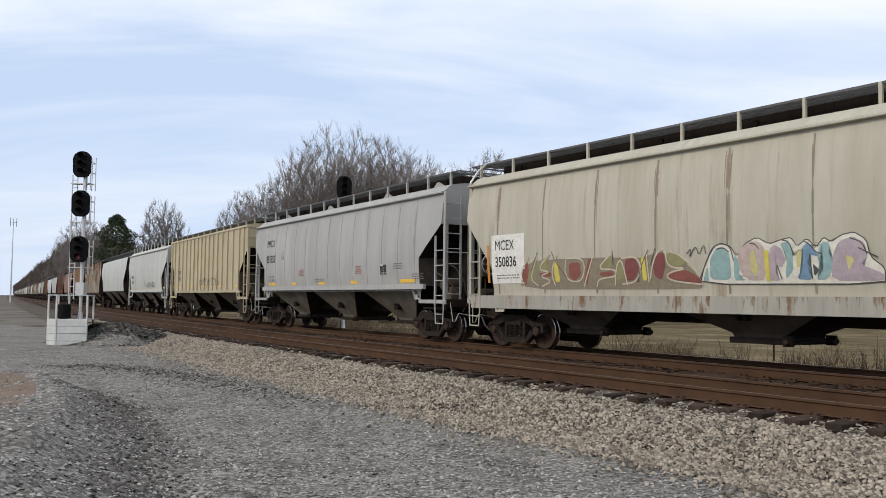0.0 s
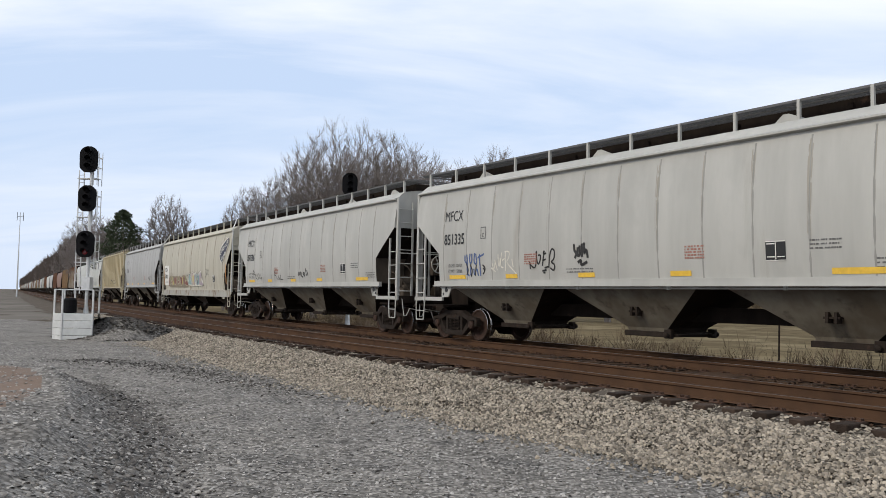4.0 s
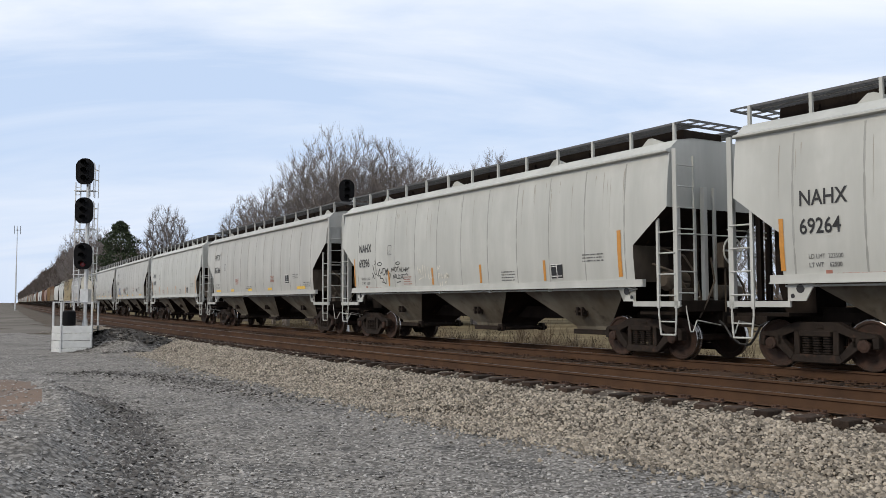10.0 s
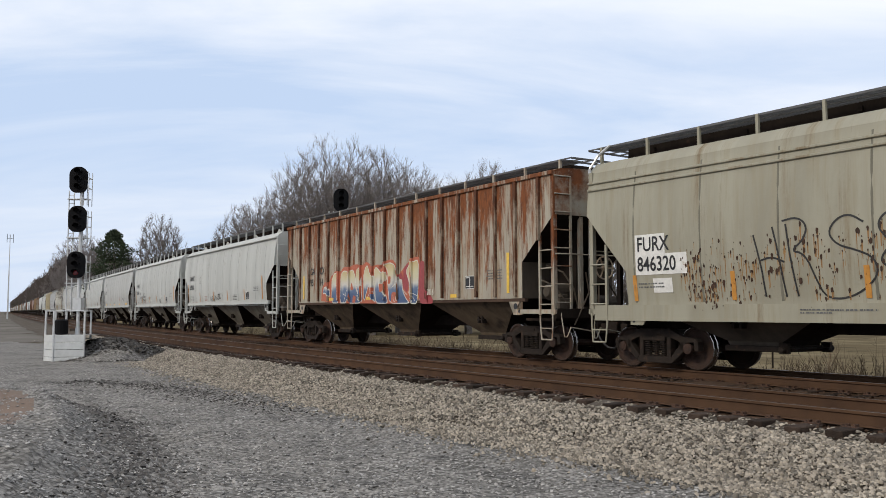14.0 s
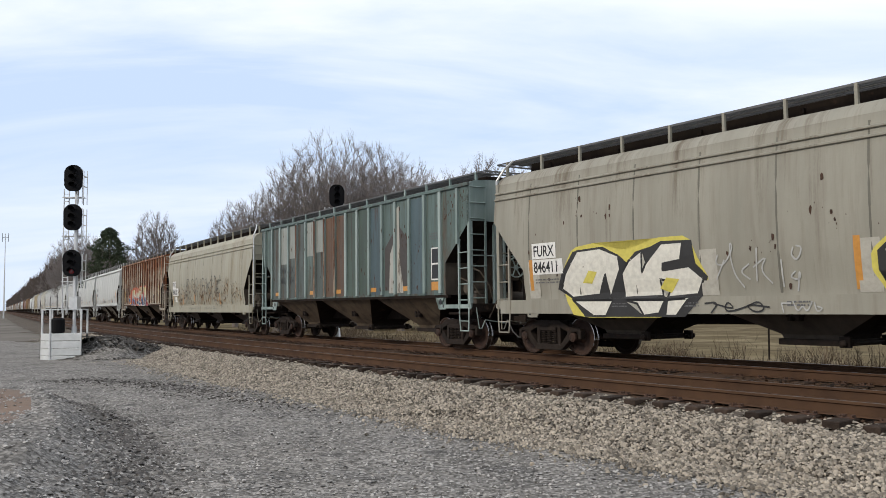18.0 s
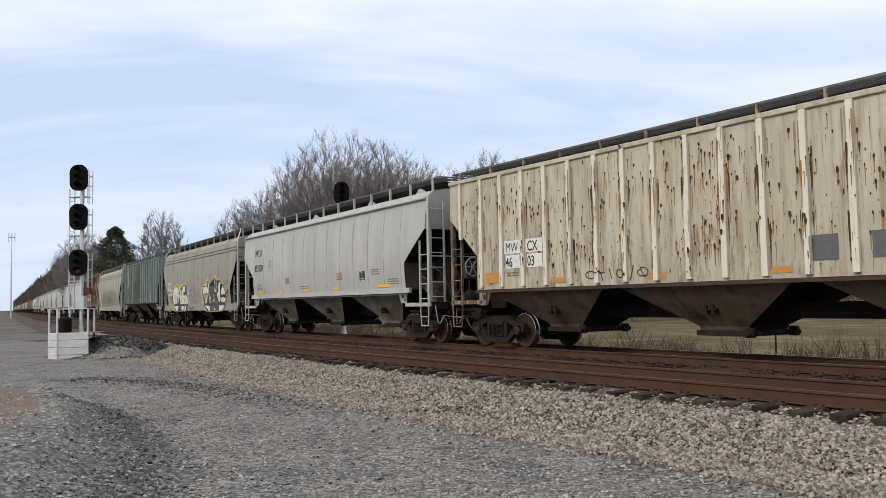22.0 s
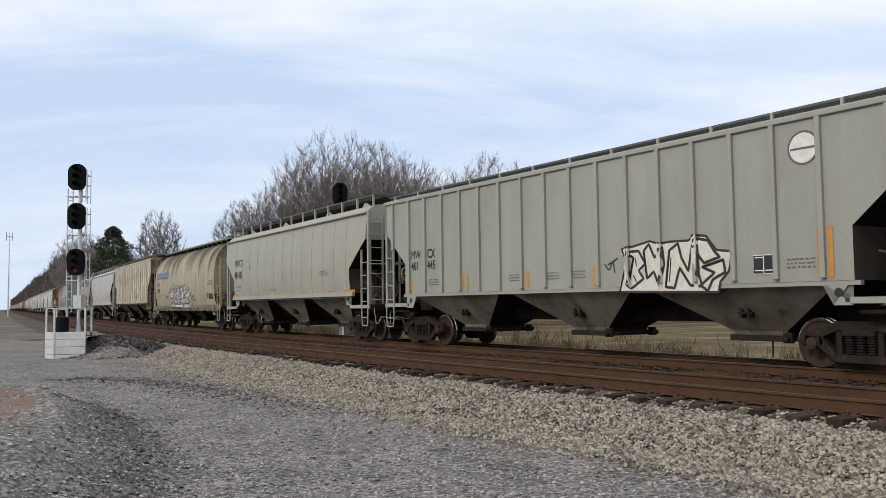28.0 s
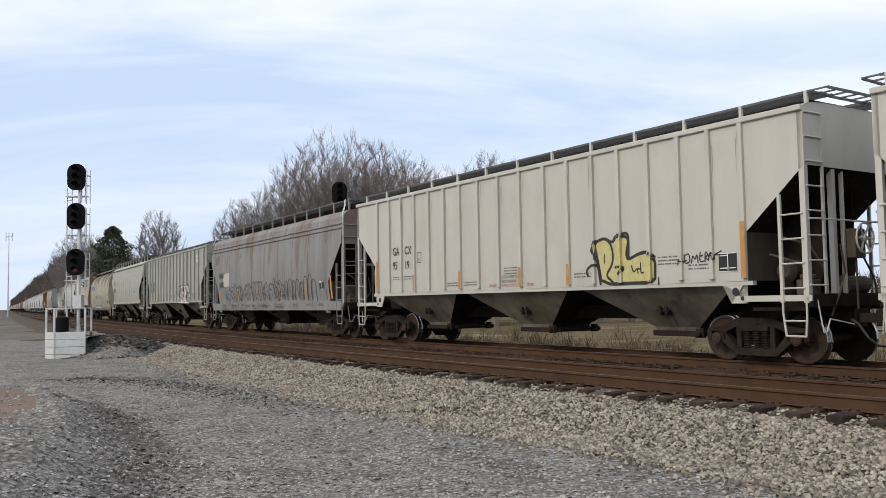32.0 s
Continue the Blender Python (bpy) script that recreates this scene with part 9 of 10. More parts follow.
def x_9519(car, spec):
    split_marks("GA", "CX", "95", "19", 3.06, 2.76, 2.31, 0.735, 0.25)(car, spec)
    plate_c(car, spec, 4.54, 2.46)
    art_9519(car, spec)
    bars(car, spec, (2.05,), 1.62, 2.62, 0.1)
    bars(car, spec, (4.37, 6.85, 9.57, 11.39, 13.94), 1.62, 2.11, 0.09)
    bars(car, spec, (16.31,), 1.62, 2.68, 0.1)
    consolidated(car, spec, 15.75, 1.75)
    for d, z, w, rows, s in ((3.05, 2.05, 0.4, 2, 51), (3.75, 2.05, 0.5, 2, 58), (6.2, 1.78, 0.55, 2, 52), (7.05, 1.78, 0.6, 2, 59), (8.9, 2.1, 0.55, 3, 53), (11.6, 1.85, 0.6, 2, 54), (14.2, 2.1, 0.6, 3, 55), (15.0, 1.9, 0.5, 2, 56)):
        small_print(car, spec, at(spec, d), z, w, rows, seed=s)
    lettering(car, spec, "CAUTION, OPEN ROOF HATCH", at(spec, 8.78), 1.85, 0.075, stencil_m, narrow=0.6)
    lettering(car, spec, "BEFORE UNLOADING", at(spec, 8.78), 1.74, 0.075, stencil_m, narrow=0.6)
    for d, words in ((8.24, "DO NOT"), (8.78, "HAMMER ON SIDE"), (9.82, "OF CAR")):
        lettering(car, spec, words, at(spec, d), 1.63, 0.08, redtag_m, narrow=0.7)
    streaks(car, spec, 40, 77, (2.1, 16.4), 4.5, 1.6, 0.03, dust_m, True)


def faint(seed):
    def extra(car, spec):
        small_print(car, spec, at(spec, 2.6), 2.6, 0.8, 2, h=0.2, gap=0.4, seed=seed)
        scrawl(car, spec, at(spec, 8), 1.8, 4.0, 0.5, SP_GREY, seed, 0.03, 9)
        for d in (3, 6, 9, 12, 15):
            decal(car, spec, "reflector", [(at(spec, d) - 0.4, at(spec, d), 1.76, 1.86)], yellow_m, 0.011)
    return extra


TANK_SILL = rusting("grimy cream sill", (0.2, 0.17, 0.115), (0.13, 0.105, 0.07), (0.04, 0.03, 0.022), (0.07, 0.05, 0.035), (3.0, 3.0), (12.0, 3.0), (1.0, 1.36, 0.12, -0.1), (0.78, 0.98))
SILL = rusting("rust-stained grey sill", (0.36, 0.35, 0.31), (0.3, 0.29, 0.26), (0.15, 0.085, 0.05), (0.22, 0.16, 0.1), (4.0, 1.2), (14.0, 2.0), (1.0, 1.4, -0.02, 0.06), (0.9, 1.02), (0.27, 0.25, 0.21))
LIGHT = (GREY, GREY2, WHITE, OLIVE, IVORY, SAGE)
NAH = dict(cut=(1.78, 0.8, 2.45, 3.2), ribs=11)
DEEP = dict(cut=(1.75, 0.6, 2.1, 3.4), sillw=1.485, sill0=1.36, deep=1.03, deck=1.3, ribs=9, bays=3)
# rear coupling of each car along the train, from the foremost detailed car back
CARS = [
    (213.31, 229.79, "smooth", "off-white covered hopper car with faint sprayed tags", WHITE, dict(extra=faint(101))),
    (195.83, 213.31, "ribbed", "yellow cream ribbed covered hopper car", CREAM2, dict(extra=faint(102))),
    (178.2, 195.83, "smooth", "pale grey covered hopper car with dusty sides", GREY2, dict(extra=mfcx("851352"))),
    (159.8, 178.2, "smooth", "weathered beige covered hopper car with sprayed murals", MCE, dict(extra=x_mcex, sillpaint=SILL, flange=True, **DEEP)),
    (141.8, 159.8, "smooth", "light grey covered hopper car with black sprayed tags", GREY, dict(extra=mfcx("851386", x_386))),
    (123.2, 141.8, "smooth", "light grey covered hopper car with blue sprayed tag", GREY, dict(extra=mfcx("851335", x_335))),
    (106.4, 123.2, "smooth", "off-white covered hopper car with rust streaks", WHITE, dict(extra=nahx("69078"), **NAH)),
    (88.2, 106.4, "smooth", "light grey covered hopper car with yellow reflectors", GREY, dict(extra=mfcx("851366"))),
    (71.2, 88.2, "smooth", "off-white covered hopper car with thin black tags", WHITE, dict(extra=nahx("69296", x_69296), **NAH)),
    (54.05, 71.2, "smooth", "off-white covered hopper car with one black tag", WHITE, dict(extra=nahx("69264", x_69264), **NAH)),
    (35.85, 54.05, "ribbed", "rust-streaked ribbed covered hopper car with colourful mural", RUSTY, dict(extra=x_9514, ribpaint=RUST_RIB, sillpaint=sill_rust_m, ribs=17, riblist=(2.02, 16.1))),
    (18.0, 35.85, "smooth", "tan covered hopper car with rust blisters and black tags", TAN, dict(extra=x_8463, **DEEP)),
    (0.49, 18.0, "ribbed", "weathered teal ribbed covered hopper car with brown panels", TEAL, dict(extra=x_teal, ribs=16, riblist=(1.94, 15.44), ribpaint=TEAL2, trim=TEAL2, sillpaint=grime_shade_m, ribw=0.065)),
    (-17.29, 0.49, "smooth", "khaki grey covered hopper car with white sprayed letters", TAN2, dict(extra=x_84640, **DEEP)),
    (-35.6, -17.29, "smooth", "clean light grey covered hopper car", GREY, dict(extra=mfcx("851370"))),
    (-53.96, -35.6, "ribbed", "chalky cream ribbed covered hopper car with rust blisters", CREAM, dict(extra=x_white, ribpaint=CREAM_RIB, trim=RUST_RIB, sillpaint=sill_rust_m, ribw=0.065, ribs=17, riblist=(2.1, 16.14))),
    (-72.0, -53.96, "round", "grimy cream round-bodied hopper car with sprayed mural", TANK, dict(extra=x_tank, sillpaint=TANK_SILL, deep=1.02)),
    (-89.1, -72.0, "smooth", "pale olive grey covered hopper car", OLIVE, dict(extra=x_437)),
    (-107.4, -89.1, "ribbed", "sage grey ribbed covered hopper car with round emblem", SAGE, dict(extra=x_445, ribs=16, riblist=(2.12, 15.91), top=4.5, ridge=4.66, walk=4.76)),
    (-125.0, -107.4, "smooth", "dull slate grey covered hopper car with scrawled letters", SLATE, dict(extra=x_slate, **DEEP)),
    (-143.25, -125.0, "ribbed", "ivory ribbed covered hopper car with yellow sprayed letters", IVORY, dict(extra=x_9519, ribs=18, endrib=False, ribat=(2.1, 2.87, 3.63, 4.42, 5.26, 6.08, 6.9, 7.78, 8.7, 9.62, 10.58, 11.44, 12.29, 13.12, 13.99, 14.83, 15.6, 16.36))),
    (-161.3, -143.25, "ribbed", "ivory ribbed covered hopper car at the end of view", IVORY, dict(ribs=16)),
]
TRAIN = []
for rear, front, body, label, paint_m, more in CARS:
    sp = spec_of(body, front - rear, label, paint_m, baypaint=light_bay_m if paint_m in LIGHT else brown_bay_m if paint_m in (CREAM, RUSTY, TEAL) else bay_m, **more)
    TRAIN.append((make_car(sp), (rear + front) / 2, sp))

AHEAD = [("smooth", WHITE, "off-white"), ("ribbed", RUSTY, "rust-stained"), ("ribbed", OCHRE, "ochre"), ("smooth", BROWN, "brown"), ("ribbed", BROWN, "brown"),
         ("smooth", GREY2, "pale grey"), ("smooth", WHITE, "off-white"), ("ribbed", BROWN, "brown"), ("smooth", TAN2, "khaki grey"), ("smooth", GREY2, "pale grey"),
         ("ribbed", RUSTY, "rust-stained"), ("smooth", SLATE, "slate grey"), ("ribbed", OCHRE, "ochre"), ("smooth", GREY, "light grey")]
edge = 229.79
for i in range(44):
    body, paint_m, word = AHEAD[i if i < len(AHEAD) else 5 + i % 9]
    sp = spec_of(body, 17.9, word + " covered hopper car far down the line", paint_m)
    TRAIN.append((distant_car(sp), edge + 8.95, sp))
    edge += 17.9


def run(t):
    """How far the train has come at t seconds, from where it is at 16 s."""
    return 9.683 * (t - 16) - 0.0074 * (t - 16) ** 2


# ---- signals ----
def signal_head(mast, x, y, z, turn):
    """Oval black shield with three hooded lamps."""
    bm = bmesh.new()
    pts = []
    for i in range(24):
        t = i * math.tau / 24
        pts.append((0.345 * math.cos(t), max(-0.5, min(0.52, 0.2 * math.copysign(1, math.sin(t)) + 0.33 * math.sin(t)))))
    prism(bm, pts, -0.02, 0.02)
    m = pose(x, y, z, 0, 0, turn)
    head = part("signal_shield", bm, signal_m, mast, "oval black signal shield")
    head.matrix_basis = m
    for k, dz in enumerate((0.3, 0.0, -0.3)):
        bm = bmesh.new()
        n = 10
        ring0 = [bm.verts.new((0.13 * math.cos(math.pi * i / n - 0.2 + 0.04 * i), 0.02, dz + 0.13 * math.sin(math.pi * i / n))) for i in range(n + 1)]
        ring1 = [bm.verts.new((0.12 * math.cos(math.pi * i / n), 0.28, dz + 0.02 + 0.12 * math.sin(math.pi * i / n))) for i in range(n + 1)]
        for i in range(n):
            bm.faces.new((ring0[i], ring0[i + 1], ring1[i + 1], ring1[i]))
        part("hood", bm, signal_m, head)
        bm = bmesh.new()
        lathe(bm, [(0.1, 0.021), (0.1, 0.03), (0.06, 0.045)], 14, "y", (0, 0, dz))
        part("lens", bm, red_lens_m if k == 2 and z < 3.5 else lens_m, head)
    bm = bmesh.new()
    box(bm, -0.2, 0.2, -0.3, -0.02, -0.42, 0.42)
    part("lamp_housing", bm, signal_m, head, bevel=0.03)


lens_m = shade("dark glass lens", (0.0065, 0.0065, 0.0075), None, 0.7, sheen=0.1)
red_lens_m = plain("red glass lens", (0.16, 0.012, 0.015), 0.2)


def build_signal(x, y, base, heads, top, turn, name="railway_signal", platform=True, label=""):
    mast = thing(name, label, "signal", pose(x, y, 0, 0, 0, 0))
    bm = bmesh.new()
    tube(bm, (0, 0, base), (0, 0, base + 0.9), 0.16, 12, 0.08)
    tube(bm, (0, 0, base + 0.8), (0, 0, top), 0.065, 10)
    box(bm, -0.16, 0.16, -0.16, 0.16, 1.25, 1.75)
    part("mast", bm, alu_m, mast)
    for z in heads:
        signal_head(mast, 0.0, -0.32, z, 180 + turn)
    # ladder with its cage and landings
    bm = bmesh.new()
    for lx in (-0.62, -0.42):
        tube(bm, (lx, 0.3, base + 1.4), (lx, 0.3, top - 0.5), 0.025)
    lad = part("ladder", bm, alu_m, mast)
    bm = bmesh.new()
    tube(bm, (-0.62, 0.3, 0), (-0.42, 0.3, 0), 0.015)
    rung = mesh_of(bm, alu_m, "rung")
    z = base + 1.6
    while z < top - 0.6:
        hang("rung", rung, lad, pose(0, 0, z))
        z += 0.3
    for z in heads:
        bm = bmesh.new()
        box(bm, -0.6, 0.2, 0.08, 0.42, z - 0.7, z - 0.67)
        landing = part("landing", bm, alu_m, mast)
        for px in (0.08, 0.22):
            for py in (0.0, 0.45):
                bm = bmesh.new()
                tube(bm, (px, py, z - 0.95), (px, py, z + 0.4), 0.018)
                part("landing_post", bm, alu_m, landing)
        bm = bmesh.new()
        bent(bm, [(0.22, 0.0, z + 0.15), (0.22, 0.45, z + 0.15), (0.08, 0.45, z + 0.15)], 0.018)
        bent(bm, [(0.22, 0.0, z - 0.25), (0.22, 0.45, z - 0.25), (0.08, 0.45, z - 0.25)], 0.015)
        part("landing_rail", bm, alu_m, landing)
        bm = bmesh.new()
        tube(bm, (0, 0, z - 0.1), (0, -0.3, z - 0.1), 0.04)
        part("head_bracket", bm, alu_m, mast)
    if platform:
        for i in range(4):
            for a, b in (((-0.66, -1.25), (-0.15, -1.62)), ((-0.15, -1.62), (0.86, -1.35))):
                bm = bmesh.new()
                z0 = -0.72 + i * 0.275
                d = Vector((b[0] - a[0], b[1] - a[1], 0)).normalized()
                nrm = Vector((d.y, -d.x, 0)) * 0.05
                v = [bm.verts.new((p[0] + q.x, p[1] + q.y, zz)) for zz in (z0, z0 + 0.262) for p, q in ((a, nrm), (b, nrm), (b, -nrm), (a, -nrm))]
                for f in ((0, 1, 2, 3), (7, 6, 5, 4), (0, 4, 5, 1), (1, 5, 6, 2), (2, 6, 7, 3), (3, 7, 4, 0)):
                    bm.faces.new([v[k] for k in f])
                part("crib_board", bm, white_m if False else crib_m, mast, bevel=0.012)
        bm = bmesh.new()
        v = [bm.verts.new((px, py, 0.34)) for px, py in ((-0.64, -1.24), (-0.14, -1.58), (0.84, -1.33), (0.7, 0.6), (-0.64, 0.6))]
        bm.faces.new(v)
        v2 = [bm.verts.new((px, py, 0.2)) for px, py in ((-0.64, -1.24), (-0.14, -1.58), (0.84, -1.33), (0.7, 0.6), (-0.64, 0.6))]
        bm.faces.new(v2[::-1])
        part("platform_fill", bm, gravel_m, mast)
        for px, py in ((-0.67, -1.22), (-0.17, -1.66), (0.84, -1.36), (-0.67, 0.5), (0.3, 0.5), (-0.68, -0.4)):
            bm = bmesh.new()
            box(bm, px - 0.03, px + 0.03, py - 0.03, py + 0.03, -0.72, 1.27)
            part("rail_post", bm, alu_m, mast)
        bm = bmesh.new()
        bent(bm, [(-0.67, 0.5, 1.25), (-0.67, -1.22, 1.25), (-0.17, -1.66, 1.25), (0.84, -1.36, 1.25), (0.3, 0.5, 1.25)], 0.022)
        part("hand_rail", bm, alu_m, mast)
        bm = bmesh.new()
        lathe(bm, [(0.18, 0), (0.25, 0.03), (0.25, 0.52), (0.18, 0.58)], 14, "z", (-0.5, -0.3, 0.35))
        part("relay_drum", bm, signal_m, mast)
    return mast


crib_m = shade("ribbed pale metal crib", (0.62, 0.63, 0.62), (0.5, 0.51, 0.5), 0.55, 0.2, scale=3, bump=0.1)
build_signal(-14.2, 33.0, -0.3, (6.33, 4.8, 3.02), 6.5, 8, label="railway signal mast with three black oval heads on a railed platform")
build_signal(-4.62, 38.2, -0.5, (6.22,), 6.3, 12, platform=False, label="railway signal mast with one black oval head behind the train")
build_signal(-98.0, 178.0, -0.8, (5.2,), 5.3, 10, platform=False, label="small railway signal far down the line")


def build_hut():
    hut = thing("equipment_hut", "small grey steel equipment hut beside the track", "hut", pose(-101.5, 180, -0.7, 0, 0, 28))
    bm = bmesh.new()
    box(bm, -1.6, 1.6, -1.2, 1.2, 0, 2.4)
    part("wall", bm, alu_m, hut, bevel=0.03)
    bm = bmesh.new()
    prism(bm, [(-1.75, 2.4), (1.75, 2.4), (1.7, 2.55), (-1.7, 2.55)], -1.35, 1.35)
    part("roof", bm, grate_m, hut)
    bm = bmesh.new()
    box(bm, -0.45, 0.45, -1.23, -1.2, 0.1, 2.0)
    part("door", bm, crib_m, hut)


build_hut()


def build_tower():
    tower = thing("radio_mast", "slender grey radio mast with a small antenna array", "mast", pose(-102.7, 200, -0.8))
    bm = bmesh.new()
    tube(bm, (0, 0, 0), (0, 0, 11), 0.2, 8, 0.15)
    tube(bm, (0, 0, 11), (0, 0, 20.2), 0.12, 8, 0.07)
    part("pole", bm, alu_m, tower)
    for a in range(3):
        bm = bmesh.new()
        t = a * math.tau / 3
        tube(bm, (0, 0, 19.2), (0.75 * math.cos(t), 0.75 * math.sin(t), 19.2), 0.05)
        tube(bm, (0.75 * math.cos(t), 0.75 * math.sin(t), 18.2), (0.75 * math.cos(t), 0.75 * math.sin(t), 20.2), 0.07)
        part("antenna", bm, grate_m, tower)


build_tower()

# ---- trees ----
bark_m = shade("grey-brown bark", (0.21, 0.185, 0.165), (0.14, 0.122, 0.11), 0.95, scale=3, bump=0.4)
twig_m = shade("bare grey-brown twigs", (0.225, 0.2, 0.188), (0.16, 0.142, 0.134), 0.95, scale=0.6, bump=0)
needle_m = shade("dark pine needles", (0.028, 0.042, 0.02), (0.05, 0.065, 0.03), 0.9, scale=0.8, bump=0, island=0.4)
woods_m = shade("distant winter wood", (0.08, 0.063, 0.055), (0.05, 0.04, 0.035), 0.95, scale=0.1, bump=0, island=0.35)
brush_m = shade("dry winter brush", (0.15, 0.11, 0.072), (0.095, 0.072, 0.05), 0.95, scale=0.5, bump=0)


def tree_mesh(seed, height, wide=0.33, tips=1450, trunk=0.46, twig=0.0098, brush=11, low=0.16):
    """A bare crown: boughs that reach, fork by fork, for points all through a rounded crown, each ending in a spray of twigs."""
    rng = np.random.default_rng(seed)
    # the crown is a few domes side by side, so that its outline is uneven
    domes = [(0.0, 0.0, 0.6 * height, wide * height, 0.4 * height)]
    for i in range(5):
        t = i * math.tau / 5 + rng.uniform(-0.4, 0.4)
        r = wide * height * rng.uniform(0.35, 0.6)
        domes.append((r * math.cos(t), r * math.sin(t), height * rng.uniform(0.5, 0.72), wide * height * rng.uniform(0.4, 0.6), height * rng.uniform(0.2, 0.3)))
    goals = []
    while len(goals) < tips:
        cx, cy, cz, rx, rz = domes[0 if rng.random() < 0.45 else rng.integers(len(domes))]
        v = rng.normal(0, 1, 3)
        v /= np.linalg.norm(v)
        v *= rng.random() ** 0.3
        p = np.array((cx + v[0] * rx, cy + v[1] * rx, cz + v[2] * rz))
        if height * 0.24 < p[2] < height:
            goals.append(p)
    goals.sort(key=lambda p: np.linalg.norm(p - (0, 0, low * height)) * rng.uniform(0.75, 1.1))
    size = tips * 4 + 10
    node, up, far = np.zeros((size, 3)), np.zeros(size, int), np.zeros(size)
    node[1] = (0, 0, low * height)
    up[0], up[1], far[1] = -1, 0, low * height
    n, ends = 2, []
    for g in goals:
        d = np.linalg.norm(node[1:n] - g, axis=1)
        # boughs climb: joining from above costs more than joining from below
        j = 1 + int(np.argmin(d + 0.24 * far[1:n] + 1.5 * np.maximum(0, node[1:n, 2] - g[2] + 0.62 * d)))
        a, span = node[j].copy(), g - node[j]
        sag = np.cross(span, rng.normal(0, 1, 3)) * 0.05 + np.array((0, 0, -0.06 * np.linalg.norm(span)))
        k = max(1, min(3, int(np.linalg.norm(span) / (0.06 * height)) + 1))
        for i in range(1, k + 1):
            f = i / k
            node[n] = a + span * f + sag * 4 * f * (1 - f) * (0.6 if k > 1 else 0)
            up[n], far[n] = j, far[j] + np.linalg.norm(node[n] - node[j])
            j = n
            n += 1
        ends.append(j)
    load = np.zeros(n)
    for j in ends:
        load[j] += 1
    for i in range(n - 1, 0, -1):
        load[up[i]] += load[i]
    thick = np.maximum(twig, trunk * (load / load[0]) ** 0.54)
    V, F, wood = [], [], []

    def stick(a, b, ra, rb, m, kind):
        d = (b - a) / (np.linalg.norm(b - a) + 1e-9)
        u = np.cross(d, (0.3, 0.9, 0.2))
        u /= np.linalg.norm(u) + 1e-9
        w = np.cross(d, u)
        k = len(V)
        if m == 2:
            t = rng.random() * math.tau
            u = u * math.cos(t) + w * math.sin(t)
            V.extend([a - u * ra, a + u * ra, b + u * rb, b - u * rb])
            F.append((k, k + 1, k + 2, k + 3))
            wood.append(kind)
            return
        for p, r in ((a, ra), (b, rb)):
            for i in range(m):
                t = i * math.tau / m
                V.append(p + (u * math.cos(t) + w * math.sin(t)) * r)
        for i in range(m):
            F.append((k + i, k + (i + 1) % m, k + m + (i + 1) % m, k + m + i))
            wood.append(kind)

    for i in range(1, n):
        j = up[i]
        thin = thick[i] < 0.03
        stick(node[j], node[i], thick[i] if j > 1 else thick[j] * 0.8 if j == 0 else thick[i], thick[i] * 0.92, 3 if thin else 5, 1 if thin else 0)
    for j in ends:
        d0 = node[j] - node[up[j]]
        d0 /= np.linalg.norm(d0) + 1e-9
        out = node[j] - (0, 0, 0.4 * height)
        out /= np.linalg.norm(out)
        for _ in range(brush):
            d = 0.5 * d0 + 0.75 * out + rng.normal(0, 0.3, 3) + np.array((0, 0, 0.05))
            d /= np.linalg.norm(d)
            f, back = rng.uniform(0, 1.7), up[j]
            a = node[j] + (node[back] - node[j]) * f if f < 1 else node[back] + (node[up[back]] - node[back]) * (f - 1)
            l = height * rng.uniform(0.024, 0.054)
            b = a + d * l * 0.5
            stick(a, b, twig * 0.85, twig * 0.7, 2, 1)
            e = d + rng.normal(0, 0.12, 3)
            stick(b, b + e / np.linalg.norm(e) * l * 0.5, twig * 0.7, twig * 0.35, 2, 1)
    me = bpy.data.meshes.new("crown")
    me.from_pydata(np.array(V).tolist(), [], F)
    return me, wood


def tree_kind(seed, height, wide, label, **kw):
    me, wood = tree_mesh(seed, height, wide, **kw)
    tree = thing("bare_tree", label, "tree", pose(0, 0, -200), group="bare trees behind the line")
    for name, k, mat in (("trunk", 0, bark_m), ("crown", 1, twig_m)):
        bm = bmesh.new()
        bm.from_mesh(me)
        bmesh.ops.delete(bm, geom=[f for f, w in zip(list(bm.faces), wood) if w != k], context="FACES")
        m2 = bpy.data.meshes.new(name)
        bm.to_mesh(m2)
        bm.free()
        m2.materials.append(mat)
        hang(name, m2, tree)
    return tree


